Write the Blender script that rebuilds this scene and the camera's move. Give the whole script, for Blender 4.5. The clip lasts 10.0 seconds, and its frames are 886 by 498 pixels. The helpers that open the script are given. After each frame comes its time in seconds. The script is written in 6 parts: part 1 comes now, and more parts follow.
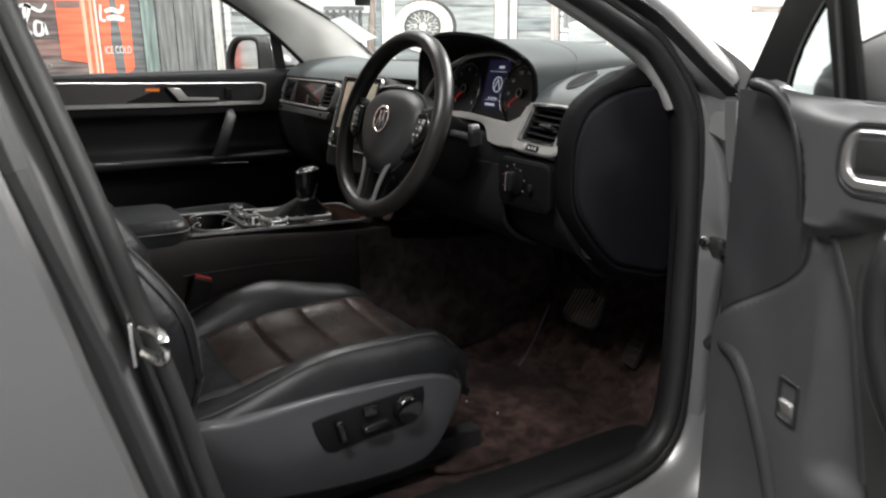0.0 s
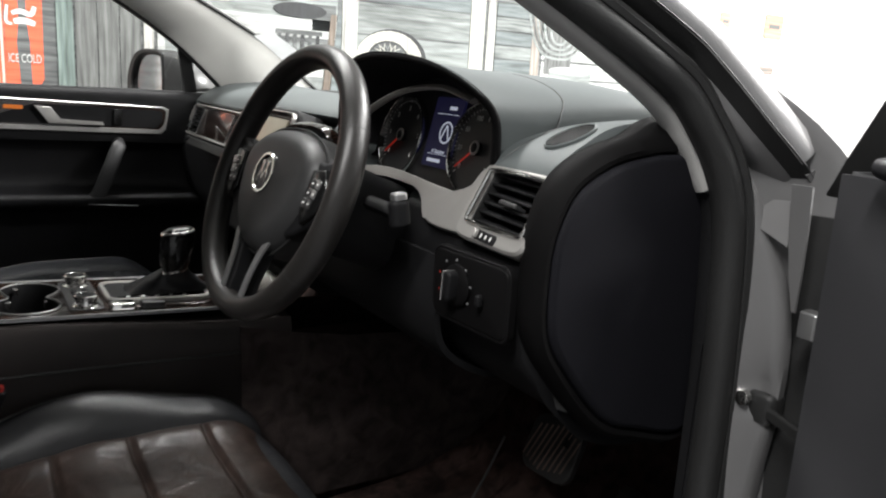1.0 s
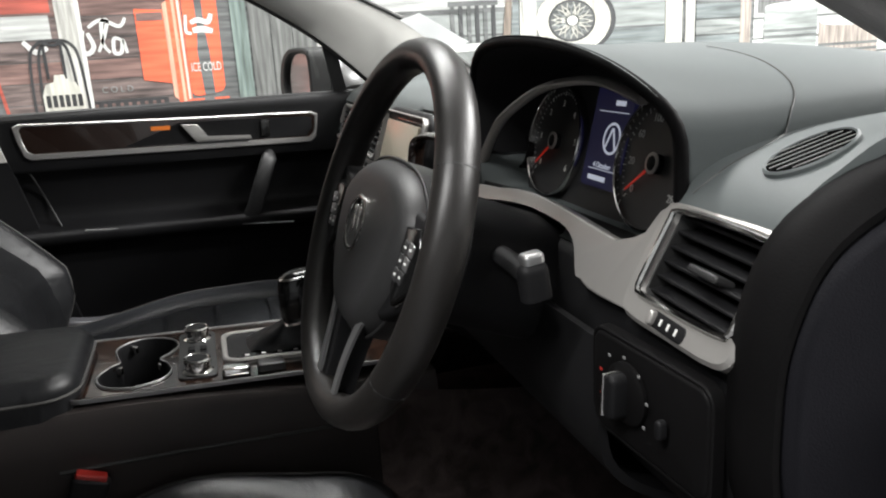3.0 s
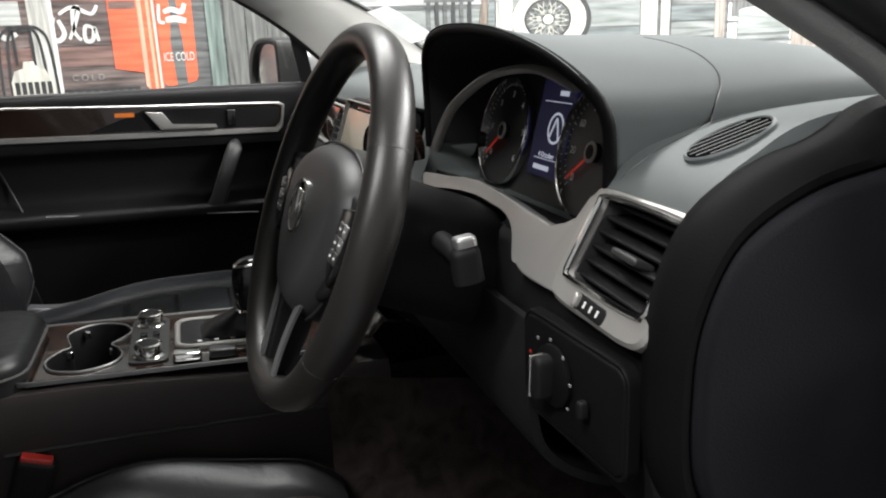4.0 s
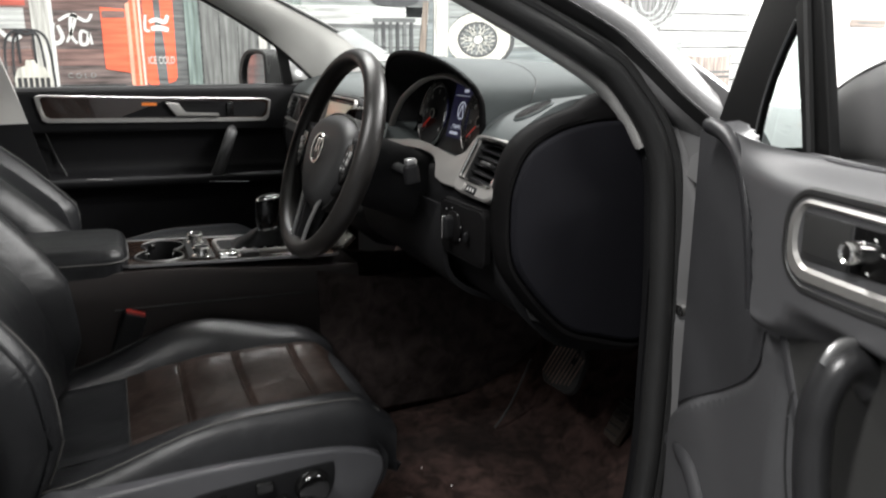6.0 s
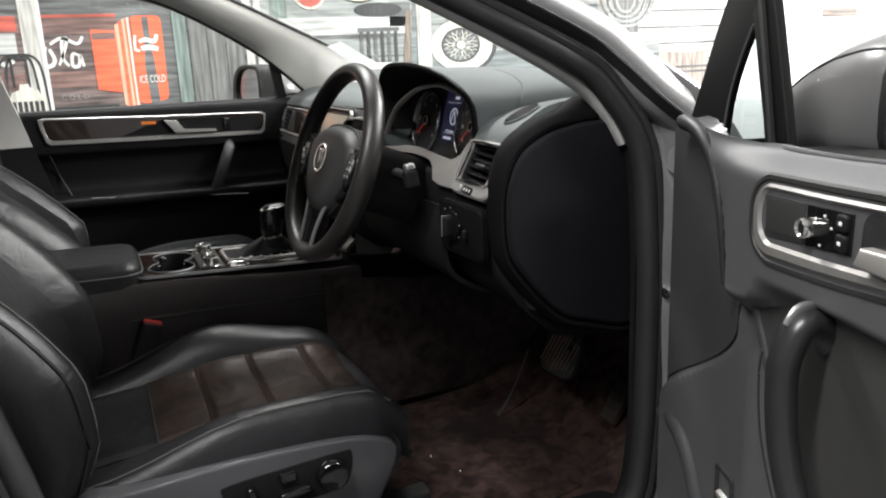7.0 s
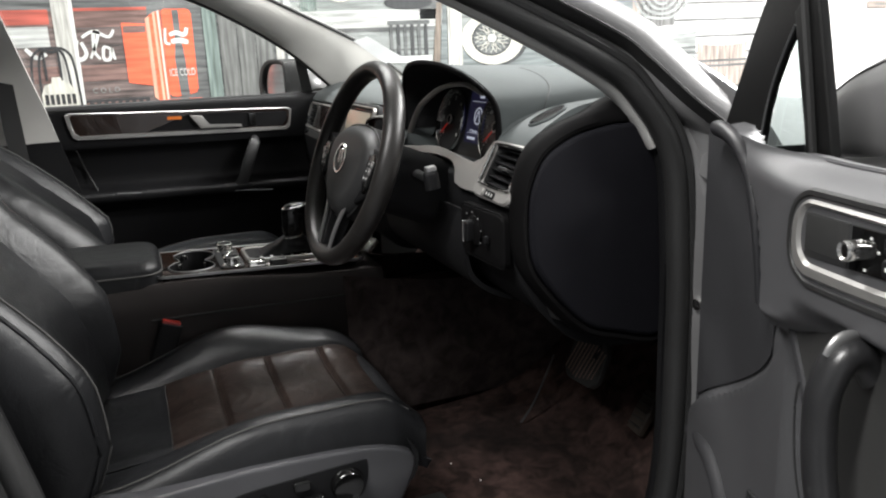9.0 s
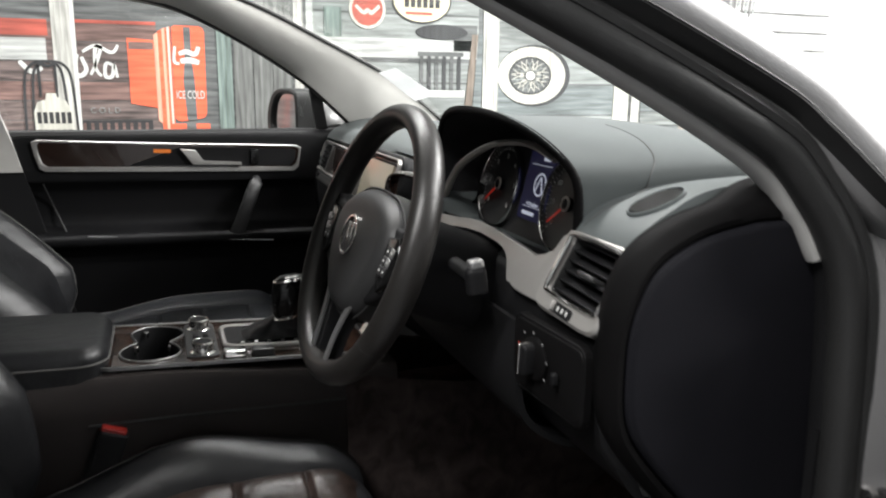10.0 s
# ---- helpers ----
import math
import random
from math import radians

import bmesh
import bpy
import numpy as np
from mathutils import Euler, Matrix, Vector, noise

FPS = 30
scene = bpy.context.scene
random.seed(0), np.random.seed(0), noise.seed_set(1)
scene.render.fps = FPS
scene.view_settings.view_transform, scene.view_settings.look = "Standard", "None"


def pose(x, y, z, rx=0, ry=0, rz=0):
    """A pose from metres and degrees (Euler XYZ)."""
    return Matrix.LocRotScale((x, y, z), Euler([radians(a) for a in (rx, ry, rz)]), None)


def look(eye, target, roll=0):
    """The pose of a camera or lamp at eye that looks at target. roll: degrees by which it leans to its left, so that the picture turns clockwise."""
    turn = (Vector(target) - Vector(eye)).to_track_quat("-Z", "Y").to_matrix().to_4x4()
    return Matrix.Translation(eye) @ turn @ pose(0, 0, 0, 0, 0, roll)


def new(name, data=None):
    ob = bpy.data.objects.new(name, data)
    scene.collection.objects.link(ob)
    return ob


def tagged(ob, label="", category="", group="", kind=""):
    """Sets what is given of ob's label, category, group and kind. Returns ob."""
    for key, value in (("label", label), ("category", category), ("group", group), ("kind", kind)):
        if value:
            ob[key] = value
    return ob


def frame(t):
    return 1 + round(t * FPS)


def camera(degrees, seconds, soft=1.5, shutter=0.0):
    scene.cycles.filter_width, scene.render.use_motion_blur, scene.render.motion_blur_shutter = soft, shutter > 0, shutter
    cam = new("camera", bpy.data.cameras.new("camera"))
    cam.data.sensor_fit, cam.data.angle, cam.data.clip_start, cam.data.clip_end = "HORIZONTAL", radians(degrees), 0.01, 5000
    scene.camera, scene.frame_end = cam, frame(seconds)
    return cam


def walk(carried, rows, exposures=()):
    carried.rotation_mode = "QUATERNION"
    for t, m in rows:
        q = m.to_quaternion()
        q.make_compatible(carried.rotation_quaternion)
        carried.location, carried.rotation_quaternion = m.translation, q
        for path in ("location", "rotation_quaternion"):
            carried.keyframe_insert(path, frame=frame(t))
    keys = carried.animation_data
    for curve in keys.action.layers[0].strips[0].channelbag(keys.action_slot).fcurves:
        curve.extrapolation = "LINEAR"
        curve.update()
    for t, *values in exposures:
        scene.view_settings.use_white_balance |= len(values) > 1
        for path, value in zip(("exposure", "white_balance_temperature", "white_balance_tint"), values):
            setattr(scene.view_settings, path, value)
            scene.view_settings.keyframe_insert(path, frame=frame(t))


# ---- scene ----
from mathutils.bvhtree import BVHTree

cam = camera(60.5, 10.0, 2.0, 0.3)
PATH = [
    (0, (1.68, -0.631, 1.297), (0.021, 0.352, 0.767), -0.7),
    (0.5, (1.444, -0.466, 1.268), (-0.252, 0.513, 0.866), 1.3),
    (1, (1.291, -0.311, 1.278), (-0.348, 0.752, 0.85), 3.5),
    (1.5, (1.126, -0.163, 1.305), (-0.687, 0.591, 0.923), -0.2),
    (2, (1.039, -0.09, 1.308), (-0.825, 0.407, 0.782), -2.3),
    (2.5, (1.036, -0.102, 1.322), (-0.84, 0.377, 0.821), -2.7),
    (3, (1.05, -0.113, 1.31), (-0.796, 0.449, 0.786), -3.4),
    (4.3, (1.091, -0.077, 1.298), (-0.728, 0.569, 0.774), -1.1),
    (4.5, (1.145, -0.101, 1.299), (-0.647, 0.64, 0.81), -1.1),
    (5, (1.334, -0.219, 1.303), (-0.349, 0.718, 0.764), -2.7),
    (5.5, (1.482, -0.264, 1.32), (-0.196, 0.719, 0.853), 0.6),
    (6, (1.62, -0.3, 1.31), (-0.157, 0.467, 0.807), -0.0),
    (6.2, (1.669, -0.312, 1.302), (-0.099, 0.45, 0.76), -0.0),
    (7.3, (1.69, -0.352, 1.326), (-0.079, 0.452, 0.854), -2.8),
    (7.5, (1.691, -0.351, 1.321), (-0.077, 0.458, 0.851), -1.3),
    (8, (1.694, -0.358, 1.328), (-0.088, 0.43, 0.878), -1.4),
    (8.5, (1.689, -0.349, 1.334), (-0.091, 0.458, 0.909), -2.1),
    (9, (1.655, -0.315, 1.332), (-0.142, 0.399, 0.82), -2.4),
    (9.5, (1.528, -0.263, 1.335), (-0.295, 0.405, 0.855), -1.9),
    (10, (1.287, -0.206, 1.344), (-0.541, 0.479, 0.911), 0.7),
]
walk(cam, [(t, look(eye, target, roll)) for t, eye, target, roll in PATH])

# ---------------------------------------------------------------- light
world = bpy.data.worlds.new("hall")
scene.world = world
world.use_nodes = True
world.node_tree.nodes["Background"].inputs[0].default_value = (0.9, 0.95, 1.0, 1)
world.node_tree.nodes["Background"].inputs[1].default_value = 0.05
LAMP_POWER = 146.0


# ---------------------------------------------------------------- materials
def material(name, color, rough=0.5, metal=0.0, scale=40.0, vary=0.25, bump=0.1, coat=0.0, spec=0.5, stain=0.0, fine=6.0, crease=0.0, speck=0.0):
    """A principled surface with grain at two scales."""
    m = bpy.data.materials.new(name)
    m.use_nodes = True
    n, l = m.node_tree.nodes, m.node_tree.links
    b = n["Principled BSDF"]
    b.inputs["Metallic"].default_value = metal
    b.inputs["Specular IOR Level"].default_value = spec
    b.inputs["Coat Weight"].default_value = coat
    tc = n.new("ShaderNodeTexCoord")
    big, small = n.new("ShaderNodeTexNoise"), n.new("ShaderNodeTexNoise")
    big.inputs["Scale"].default_value = scale * 0.12
    big.inputs["Detail"].default_value = 4
    small.inputs["Scale"].default_value = scale * fine
    small.inputs["Detail"].default_value = 2
    l.new(tc.outputs["Object"], big.inputs["Vector"])
    l.new(tc.outputs["Object"], small.inputs["Vector"])
    ramp = n.new("ShaderNodeMapRange")
    ramp.inputs["From Min"].default_value, ramp.inputs["From Max"].default_value = 0.3, 0.7
    ramp.inputs["To Min"].default_value, ramp.inputs["To Max"].default_value = 1 - vary, 1 + vary
    l.new(big.outputs["Fac"], ramp.inputs["Value"])
    mul = n.new("ShaderNodeMix")
    mul.data_type, mul.blend_type = "RGBA", "MULTIPLY"
    mul.inputs["Factor"].default_value = 1
    mul.inputs["A"].default_value = (*color, 1)
    l.new(ramp.outputs["Result"], mul.inputs["B"])
    if speck:
        mid, sr, dirt = n.new("ShaderNodeTexNoise"), n.new("ShaderNodeMapRange"), n.new("ShaderNodeMix")
        mid.inputs["Scale"].default_value, mid.inputs["Detail"].default_value, mid.inputs["Distortion"].default_value = scale * 0.9, 6, 0.6
        sr.inputs["From Min"].default_value, sr.inputs["From Max"].default_value = 0.35, 0.65
        sr.inputs["To Min"].default_value, sr.inputs["To Max"].default_value = 1 - speck, 1 + speck
        dirt.data_type, dirt.blend_type = "RGBA", "MULTIPLY"
        dirt.inputs["Factor"].default_value = 1
        l.new(tc.outputs["Object"], mid.inputs["Vector"])
        l.new(mid.outputs["Fac"], sr.inputs["Value"])
        l.new(mul.outputs["Result"], dirt.inputs["A"])
        l.new(sr.outputs["Result"], dirt.inputs["B"])
        mul = dirt
    l.new(mul.outputs["Result"], b.inputs["Base Color"])
    rr = n.new("ShaderNodeMapRange")
    rr.inputs["To Min"].default_value, rr.inputs["To Max"].default_value = max(0.02, rough - 0.06 - stain), min(1, rough + 0.06)
    l.new(big.outputs["Fac"], rr.inputs["Value"])
    l.new(rr.outputs["Result"], b.inputs["Roughness"])
    if bump:
        bp = n.new("ShaderNodeBump")
        bp.inputs["Strength"].default_value = bump
        bp.inputs["Distance"].default_value = 0.002
        l.new(small.outputs["Fac"], bp.inputs["Height"])
        l.new(bp.outputs["Normal"], b.inputs["Normal"])
        if crease:
            fold, fb = n.new("ShaderNodeTexNoise"), n.new("ShaderNodeBump")
            fold.inputs["Scale"].default_value, fold.inputs["Detail"].default_value, fold.inputs["Distortion"].default_value = 16, 3, 1.2
            fb.inputs["Strength"].default_value, fb.inputs["Distance"].default_value = crease, 0.012
            l.new(tc.outputs["Object"], fold.inputs["Vector"])
            l.new(fold.outputs["Fac"], fb.inputs["Height"])
            l.new(fb.outputs["Normal"], bp.inputs["Normal"])
    return m


def glow(name, color, strength):
    m = bpy.data.materials.new(name)
    m.use_nodes = True
    b = m.node_tree.nodes["Principled BSDF"]
    b.inputs["Base Color"].default_value = (*[c * 0.3 for c in color], 1)
    b.inputs["Emission Color"].default_value = (*color, 1)
    b.inputs["Emission Strength"].default_value = strength
    return m


def glass_sheet(name, tint=(0.95, 0.97, 0.96), gloss=0.06):
    """Thin clear sheet: lets the view through and mirrors a little."""
    m = bpy.data.materials.new(name)
    m.use_nodes = True
    n, l = m.node_tree.nodes, m.node_tree.links
    n.remove(n["Principled BSDF"])
    clear, shine, mix, fres = n.new("ShaderNodeBsdfTransparent"), n.new("ShaderNodeBsdfGlossy"), n.new("ShaderNodeMixShader"), n.new("ShaderNodeLayerWeight")
    scale = n.new("ShaderNodeMath")
    scale.operation = "MULTIPLY_ADD"
    scale.inputs[1].default_value, scale.inputs[2].default_value = 0.25, gloss
    clear.inputs["Color"].default_value = (*tint, 1)
    shine.inputs["Roughness"].default_value = 0.02
    fres.inputs["Blend"].default_value = 0.12
    l.new(fres.outputs["Facing"], scale.inputs[0])
    l.new(scale.outputs["Value"], mix.inputs["Fac"])
    l.new(clear.outputs["BSDF"], mix.inputs[1])
    l.new(shine.outputs["BSDF"], mix.inputs[2])
    l.new(mix.outputs["Shader"], n["Material Output"].inputs["Surface"])
    return m


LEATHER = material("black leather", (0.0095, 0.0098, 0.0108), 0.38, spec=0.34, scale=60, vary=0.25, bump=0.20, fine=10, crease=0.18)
CONSOLE = material("black grained console", (0.027, 0.0222, 0.0212), 0.5, spec=0.3, scale=50, vary=0.2, bump=0.15, fine=14)
HOUSING = material("grained grey mirror housing", (0.045, 0.045, 0.044), 0.45, scale=40, vary=0.1, bump=0.05)
# Worn leather; a brown reflection is put into its colour as well.
LEATHER_WARM = material("worn leather with brown reflection", (0.017, 0.0115, 0.0095), 0.32, spec=0.45, scale=60, vary=0.45, bump=0.20, fine=10, crease=0.30, speck=0.35)
WHEEL_LEATHER = material("wheel leather", (0.0150, 0.0138, 0.0130), 0.36, spec=0.40, scale=60, vary=0.15, bump=0.12, fine=14)
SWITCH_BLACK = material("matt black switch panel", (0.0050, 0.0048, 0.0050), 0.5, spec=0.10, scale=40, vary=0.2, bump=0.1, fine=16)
FADED = material("dim switch marking", (0.20, 0.20, 0.20), 0.5, scale=30, vary=0.1, bump=0)
# Copy of the black leather with cool light put into its colour.
COOL_LIT_LEATHER = material("black leather in cool light", (0.0165, 0.0178, 0.0205), 0.42, spec=0.40, scale=60, vary=0.25, bump=0.20, fine=10, crease=0.18)
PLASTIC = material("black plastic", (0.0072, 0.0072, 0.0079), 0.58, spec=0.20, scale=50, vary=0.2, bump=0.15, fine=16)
# Upper dashboard plastic, paler for the light that falls on the top.
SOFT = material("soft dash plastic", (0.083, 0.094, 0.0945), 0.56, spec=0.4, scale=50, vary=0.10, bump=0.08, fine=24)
# Driver's door plastic, with the light on that door put into its colour.
DOOR_LIT = material("lit soft door plastic", (0.066, 0.066, 0.069), 0.46, scale=50, vary=0.15, bump=0.10, fine=24)
DARK_GREY = material("dark grey plastic", (0.022, 0.022, 0.0225), 0.5, scale=40, vary=0.15, bump=0.12, fine=16)
RUBBER = material("black rubber", (0.017, 0.017, 0.017), 0.55, scale=50, vary=0.2, bump=0.15)
GLOSS = material("gloss black", (0.006, 0.006, 0.006), 0.12, scale=20, vary=0.1, bump=0)
PAINT = material("metallic grey paint", (0.176, 0.174, 0.175), 0.36, metal=0.32, scale=20, vary=0.06, bump=0.02, coat=0.25, fine=60)
BAND = material("black end trim", (0.0046, 0.0044, 0.0046), 0.65, spec=0.06, scale=40, vary=0.15, bump=0.1, fine=16)
SKIRT = material("satin grey seat skirt", (0.050, 0.050, 0.054), 0.30, spec=0.6, scale=40, vary=0.15, bump=0.06, fine=16)
GRIP = material("padded dark leather grip", (0.020, 0.020, 0.021), 0.32, spec=0.6, scale=60, vary=0.15, bump=0.1, fine=14)
TRIM = material("satin silver door trim", (0.42, 0.41, 0.395), 0.36, metal=0.7, scale=30, vary=0.06, bump=0.03)
TAN = material("worn tan pedal rubber", (0.034, 0.026, 0.020), 0.6, scale=80, vary=0.5, bump=0.3)
SILVER = material("satin silver trim", (0.46, 0.445, 0.425), 0.36, metal=0.6, scale=30, vary=0.06, bump=0.03)
# Same cloth as the passenger's pillar, with less light put into its colour.
PILLAR_SHADED = material("grey pillar cloth", (0.37, 0.365, 0.355), 0.85, scale=60, vary=0.06, bump=0.3, fine=14)
CAP_BLACK = material("blue-black end panel", (0.0080, 0.0080, 0.0102), 0.66, spec=0.10, scale=40, vary=0.2, bump=0.2, fine=20)
ROLL_BLACK = material("black padded roll", (0.020, 0.020, 0.022), 0.42, spec=0.4, scale=50, vary=0.15, bump=0.12, fine=22)
EDGE_GREY = material("dark door edge trim", (0.036, 0.036, 0.0385), 0.6, spec=0.3, scale=50, vary=0.12, bump=0.12, fine=22)
CHROME = material("chrome", (0.75, 0.74, 0.72), 0.12, metal=1.0, scale=30, vary=0.03, bump=0)
# Cloth raised in colour for the light through the windscreen.
BEIGE = material("pale cloth with screen light", (0.52, 0.51, 0.485), 0.85, scale=60, vary=0.06, bump=0.3, fine=14)
CARPET = material("dark brown carpet", (0.027, 0.0165, 0.0142), 0.95, spec=0.15, scale=36, vary=0.75, bump=0.9, fine=16, speck=0.55)
FRAME_BLACK = material("black window frame", (0.005, 0.005, 0.005), 0.55, spec=0.18, scale=40, vary=0.2, bump=0.05)
# Black without shine, for the shade inside the demister vent.
VENT_SHADE = material("black vent shade", (0.003, 0.003, 0.003), 0.9, spec=0.0, scale=40, vary=0.2, bump=0)
WORN_RIB = material("worn brown pedal rib", (0.15, 0.10, 0.08), 0.4, scale=60, vary=0.6, bump=0.1)
RED = material("red plastic", (0.32, 0.02, 0.015), 0.4, scale=30, vary=0.1, bump=0)
# Carpet made paler than CARPET to make up for missing light in the footwell.
CHEEK = material("raised console carpet", (0.044, 0.034, 0.032), 0.9, spec=0.15, scale=30, vary=0.4, bump=0.6, fine=16, speck=0.4)
WHITE = material("white marking", (0.75, 0.75, 0.73), 0.5, scale=30, vary=0.05, bump=0)
PAPER = material("white paper", (0.85, 0.86, 0.86), 0.8, scale=30, vary=0.04, bump=0.05)
STITCH = material("grey stitching", (0.05, 0.048, 0.046), 0.7, scale=80, vary=0.2, bump=0.3)
GLASS = glass_sheet("car glass")
TINT = glass_sheet("tinted quarter glass", (0.58, 0.65, 0.64), 0.07)
MIRROR = material("mirror glass", (0.85, 0.87, 0.88), 0.08, metal=1.0, scale=5, vary=0.01, bump=0)
SCREEN = glow("information display", (0.040, 0.040, 0.15), 0.10)
SCREEN_TEXT = glow("display writing", (0.8, 0.85, 1.0), 0.42)
NEEDLE = glow("red needle", (0.8, 0.04, 0.02), 0.22)
AMBER = material("amber reflector", (0.85, 0.22, 0.03), 0.3, scale=20, vary=0.05, bump=0)
DIAL = material("dial face", (0.028, 0.028, 0.029), 0.45, scale=40, vary=0.1, bump=0)
RING_GREY = material("dial ring", (0.34, 0.34, 0.34), 0.36, metal=0.8, scale=30, vary=0.05, bump=0)


def wood_material():
    m = material("dark walnut veneer", (0.05, 0.022, 0.012), 0.16, scale=20, vary=0.1, bump=0, coat=0.7)
    n, l = m.node_tree.nodes, m.node_tree.links
    wave = n.new("ShaderNodeTexWave")
    wave.bands_direction = "Z"
    wave.inputs["Scale"].default_value, wave.inputs["Distortion"].default_value = 60, 5
    tc = n.new("ShaderNodeTexCoord")
    ramp = n.new("ShaderNodeMix")
    ramp.data_type = "RGBA"
    ramp.inputs["A"].default_value, ramp.inputs["B"].default_value = (0.006, 0.004, 0.0036, 1), (0.030, 0.015, 0.010, 1)
    l.new(tc.outputs["Object"], wave.inputs["Vector"])
    l.new(wave.outputs["Fac"], ramp.inputs["Factor"])
    l.new(ramp.outputs["Result"], n["Principled BSDF"].inputs["Base Color"])
    return m


WOOD = wood_material()


# ---------------------------------------------------------------- mesh helpers
def V(*a):
    return Vector(a)


def spl(points, n=6, closed=False):
    """Catmull-Rom curve through the points."""
    p = [Vector(q) for q in points]
    out, k = [], len(p)
    for i in range(k if closed else k - 1):
        a, b, c, d = (p[(i - 1) % k], p[i], p[(i + 1) % k], p[(i + 2) % k]) if closed else (p[max(i - 1, 0)], p[i], p[i + 1], p[min(i + 2, k - 1)])
        for j in range(n):
            t = j / n
            out.append(0.5 * (2 * b + (c - a) * t + (2 * a - 5 * b + 4 * c - d) * t * t + (3 * b - a - 3 * c + d) * t**3))
    if not closed:
        out.append(p[-1])
    return out


def fr(o, x, n):
    """A pose with its x axis along x and its z axis along n."""
    n, x = Vector(n).normalized(), Vector(x).normalized()
    y = n.cross(x).normalized()
    x = y.cross(n)
    m = Matrix((x, y, n)).transposed().to_4x4()
    m.translation = Vector(o)
    return m


def surf(rows, closed_u=False, closed_v=False, thick=0.0, bm=None):
    """Faces over a grid of points; thick > 0 gives the sheet a back."""
    bm = bm or bmesh.new()
    g = [[bm.verts.new(p) for p in r] for r in rows]
    a, b = len(g), len(g[0])
    fs = []
    for i in range(a if closed_u else a - 1):
        for j in range(b if closed_v else b - 1):
            fs.append(bm.faces.new((g[i][j], g[i][(j + 1) % b], g[(i + 1) % a][(j + 1) % b], g[(i + 1) % a][j])))
    if thick:
        bmesh.ops.recalc_face_normals(bm, faces=fs)
        bmesh.ops.solidify(bm, geom=fs, thickness=thick)
    return bm


def sweep(path, prof, closed=False, up=(0, 0, 1), cap=True, scale=None, bm=None):
    """Carries a closed profile (a to the side, b upward) along a path."""
    up = Vector(up)
    k, rows = len(path), []
    for i, p in enumerate(path):
        t = path[(i + 1) % k] - path[i - 1] if closed else path[min(i + 1, k - 1)] - path[max(i - 1, 0)]
        s = t.cross(up).normalized()
        w = s.cross(t).normalized()
        f = scale(i / max(1, k - 1)) if scale else 1.0
        rows.append([Vector(p) + s * a * f + w * b * f for a, b in prof])
    bm = surf(rows, closed, True, bm=bm)
    if cap and not closed:
        bm.verts.ensure_lookup_table()
        m = len(prof)
        base = len(bm.verts) - m * k
        bm.faces.new([bm.verts[base + j] for j in range(m)][::-1])
        bm.faces.new([bm.verts[base + m * (k - 1) + j] for j in range(m)])
    return bm


def ring(ra, rb=None, n=12, p=1.0):
    rb = rb or ra
    out = []
    for i in range(n):
        c, s = math.cos(2 * math.pi * i / n), math.sin(2 * math.pi * i / n)
        out.append((ra * math.copysign(abs(c) ** p, c), rb * math.copysign(abs(s) ** p, s)))
    return out


def tube(path, r, n=10, closed=False, up=(0, 0, 1), rb=None, scale=None, bm=None):
    return sweep([Vector(q) for q in path], ring(r, rb, n), closed, up, scale=scale, bm=bm)


def lathe(profile, n, m, bm=None):
    rows = [[m @ V(r * math.cos(2 * math.pi * j / n), r * math.sin(2 * math.pi * j / n), h) for j in range(n)] for r, h in profile]
    bm = surf(rows, False, True, bm=bm)
    bm.verts.ensure_lookup_table()
    k = len(bm.verts) - n * len(rows)
    if profile[0][0] > 1e-4:
        bm.faces.new([bm.verts[k + j] for j in range(n)][::-1])
    if profile[-1][0] > 1e-4:
        bm.faces.new([bm.verts[k + n * (len(rows) - 1) + j] for j in range(n)])
    return bm


def rrect(w, h, r, n=4):
    out = []
    for cx, cy, a0 in ((w / 2 - r, h / 2 - r, 0), (-w / 2 + r, h / 2 - r, 90), (-w / 2 + r, -h / 2 + r, 180), (w / 2 - r, -h / 2 + r, 270)):
        for i in range(n + 1):
            a = math.radians(a0 + 90 * i / n)
            out.append((cx + r * math.cos(a), cy + r * math.sin(a)))
    return out


def inset(outline, d):
    """The outline moved inward by d."""
    k, out = len(outline), []
    c = sum((Vector(p).to_2d() for p in outline), Vector((0, 0))) / k
    for i, p in enumerate(outline):
        t = Vector(outline[(i + 1) % k]) - Vector(outline[i - 1])
        nrm = Vector((t[1], -t[0])).normalized()
        q = Vector(p)
        if (q - c).dot(nrm) < 0:
            nrm = -nrm
        out.append(tuple(q - nrm * d))
    return out


def plate(outline, depth, m, bev=0.0, dome=0.0, bm=None):
    """A flat piece: local z from -depth to 0, with an eased front edge."""
    rows = [[m @ V(x, y, -depth) for x, y in outline]]
    if bev:
        steps = 6 if bev > 0.006 else 3
        for i in range(steps + 1):
            a = math.pi / 2 * i / steps
            rows.append([m @ V(x, y, bev * (math.sin(a) - 1)) for x, y in inset(outline, bev * (1 - math.cos(a)))])
    else:
        rows.append([m @ V(x, y, 0) for x, y in outline])
    bm = surf(rows, False, True, bm=bm)
    bm.verts.ensure_lookup_table()
    n, k = len(outline), len(bm.verts)
    base = k - n * len(rows)
    bm.faces.new([bm.verts[base + j] for j in range(n)][::-1])
    top = [bm.verts[k - n + j] for j in range(n)]
    if dome:
        c = bm.verts.new(sum((v.co for v in top), V(0, 0, 0)) / n + (m.to_3x3() @ V(0, 0, dome)))
        for j in range(n):
            bm.faces.new((top[j], top[(j + 1) % n], c))
    else:
        bm.faces.new(top)
    return bm


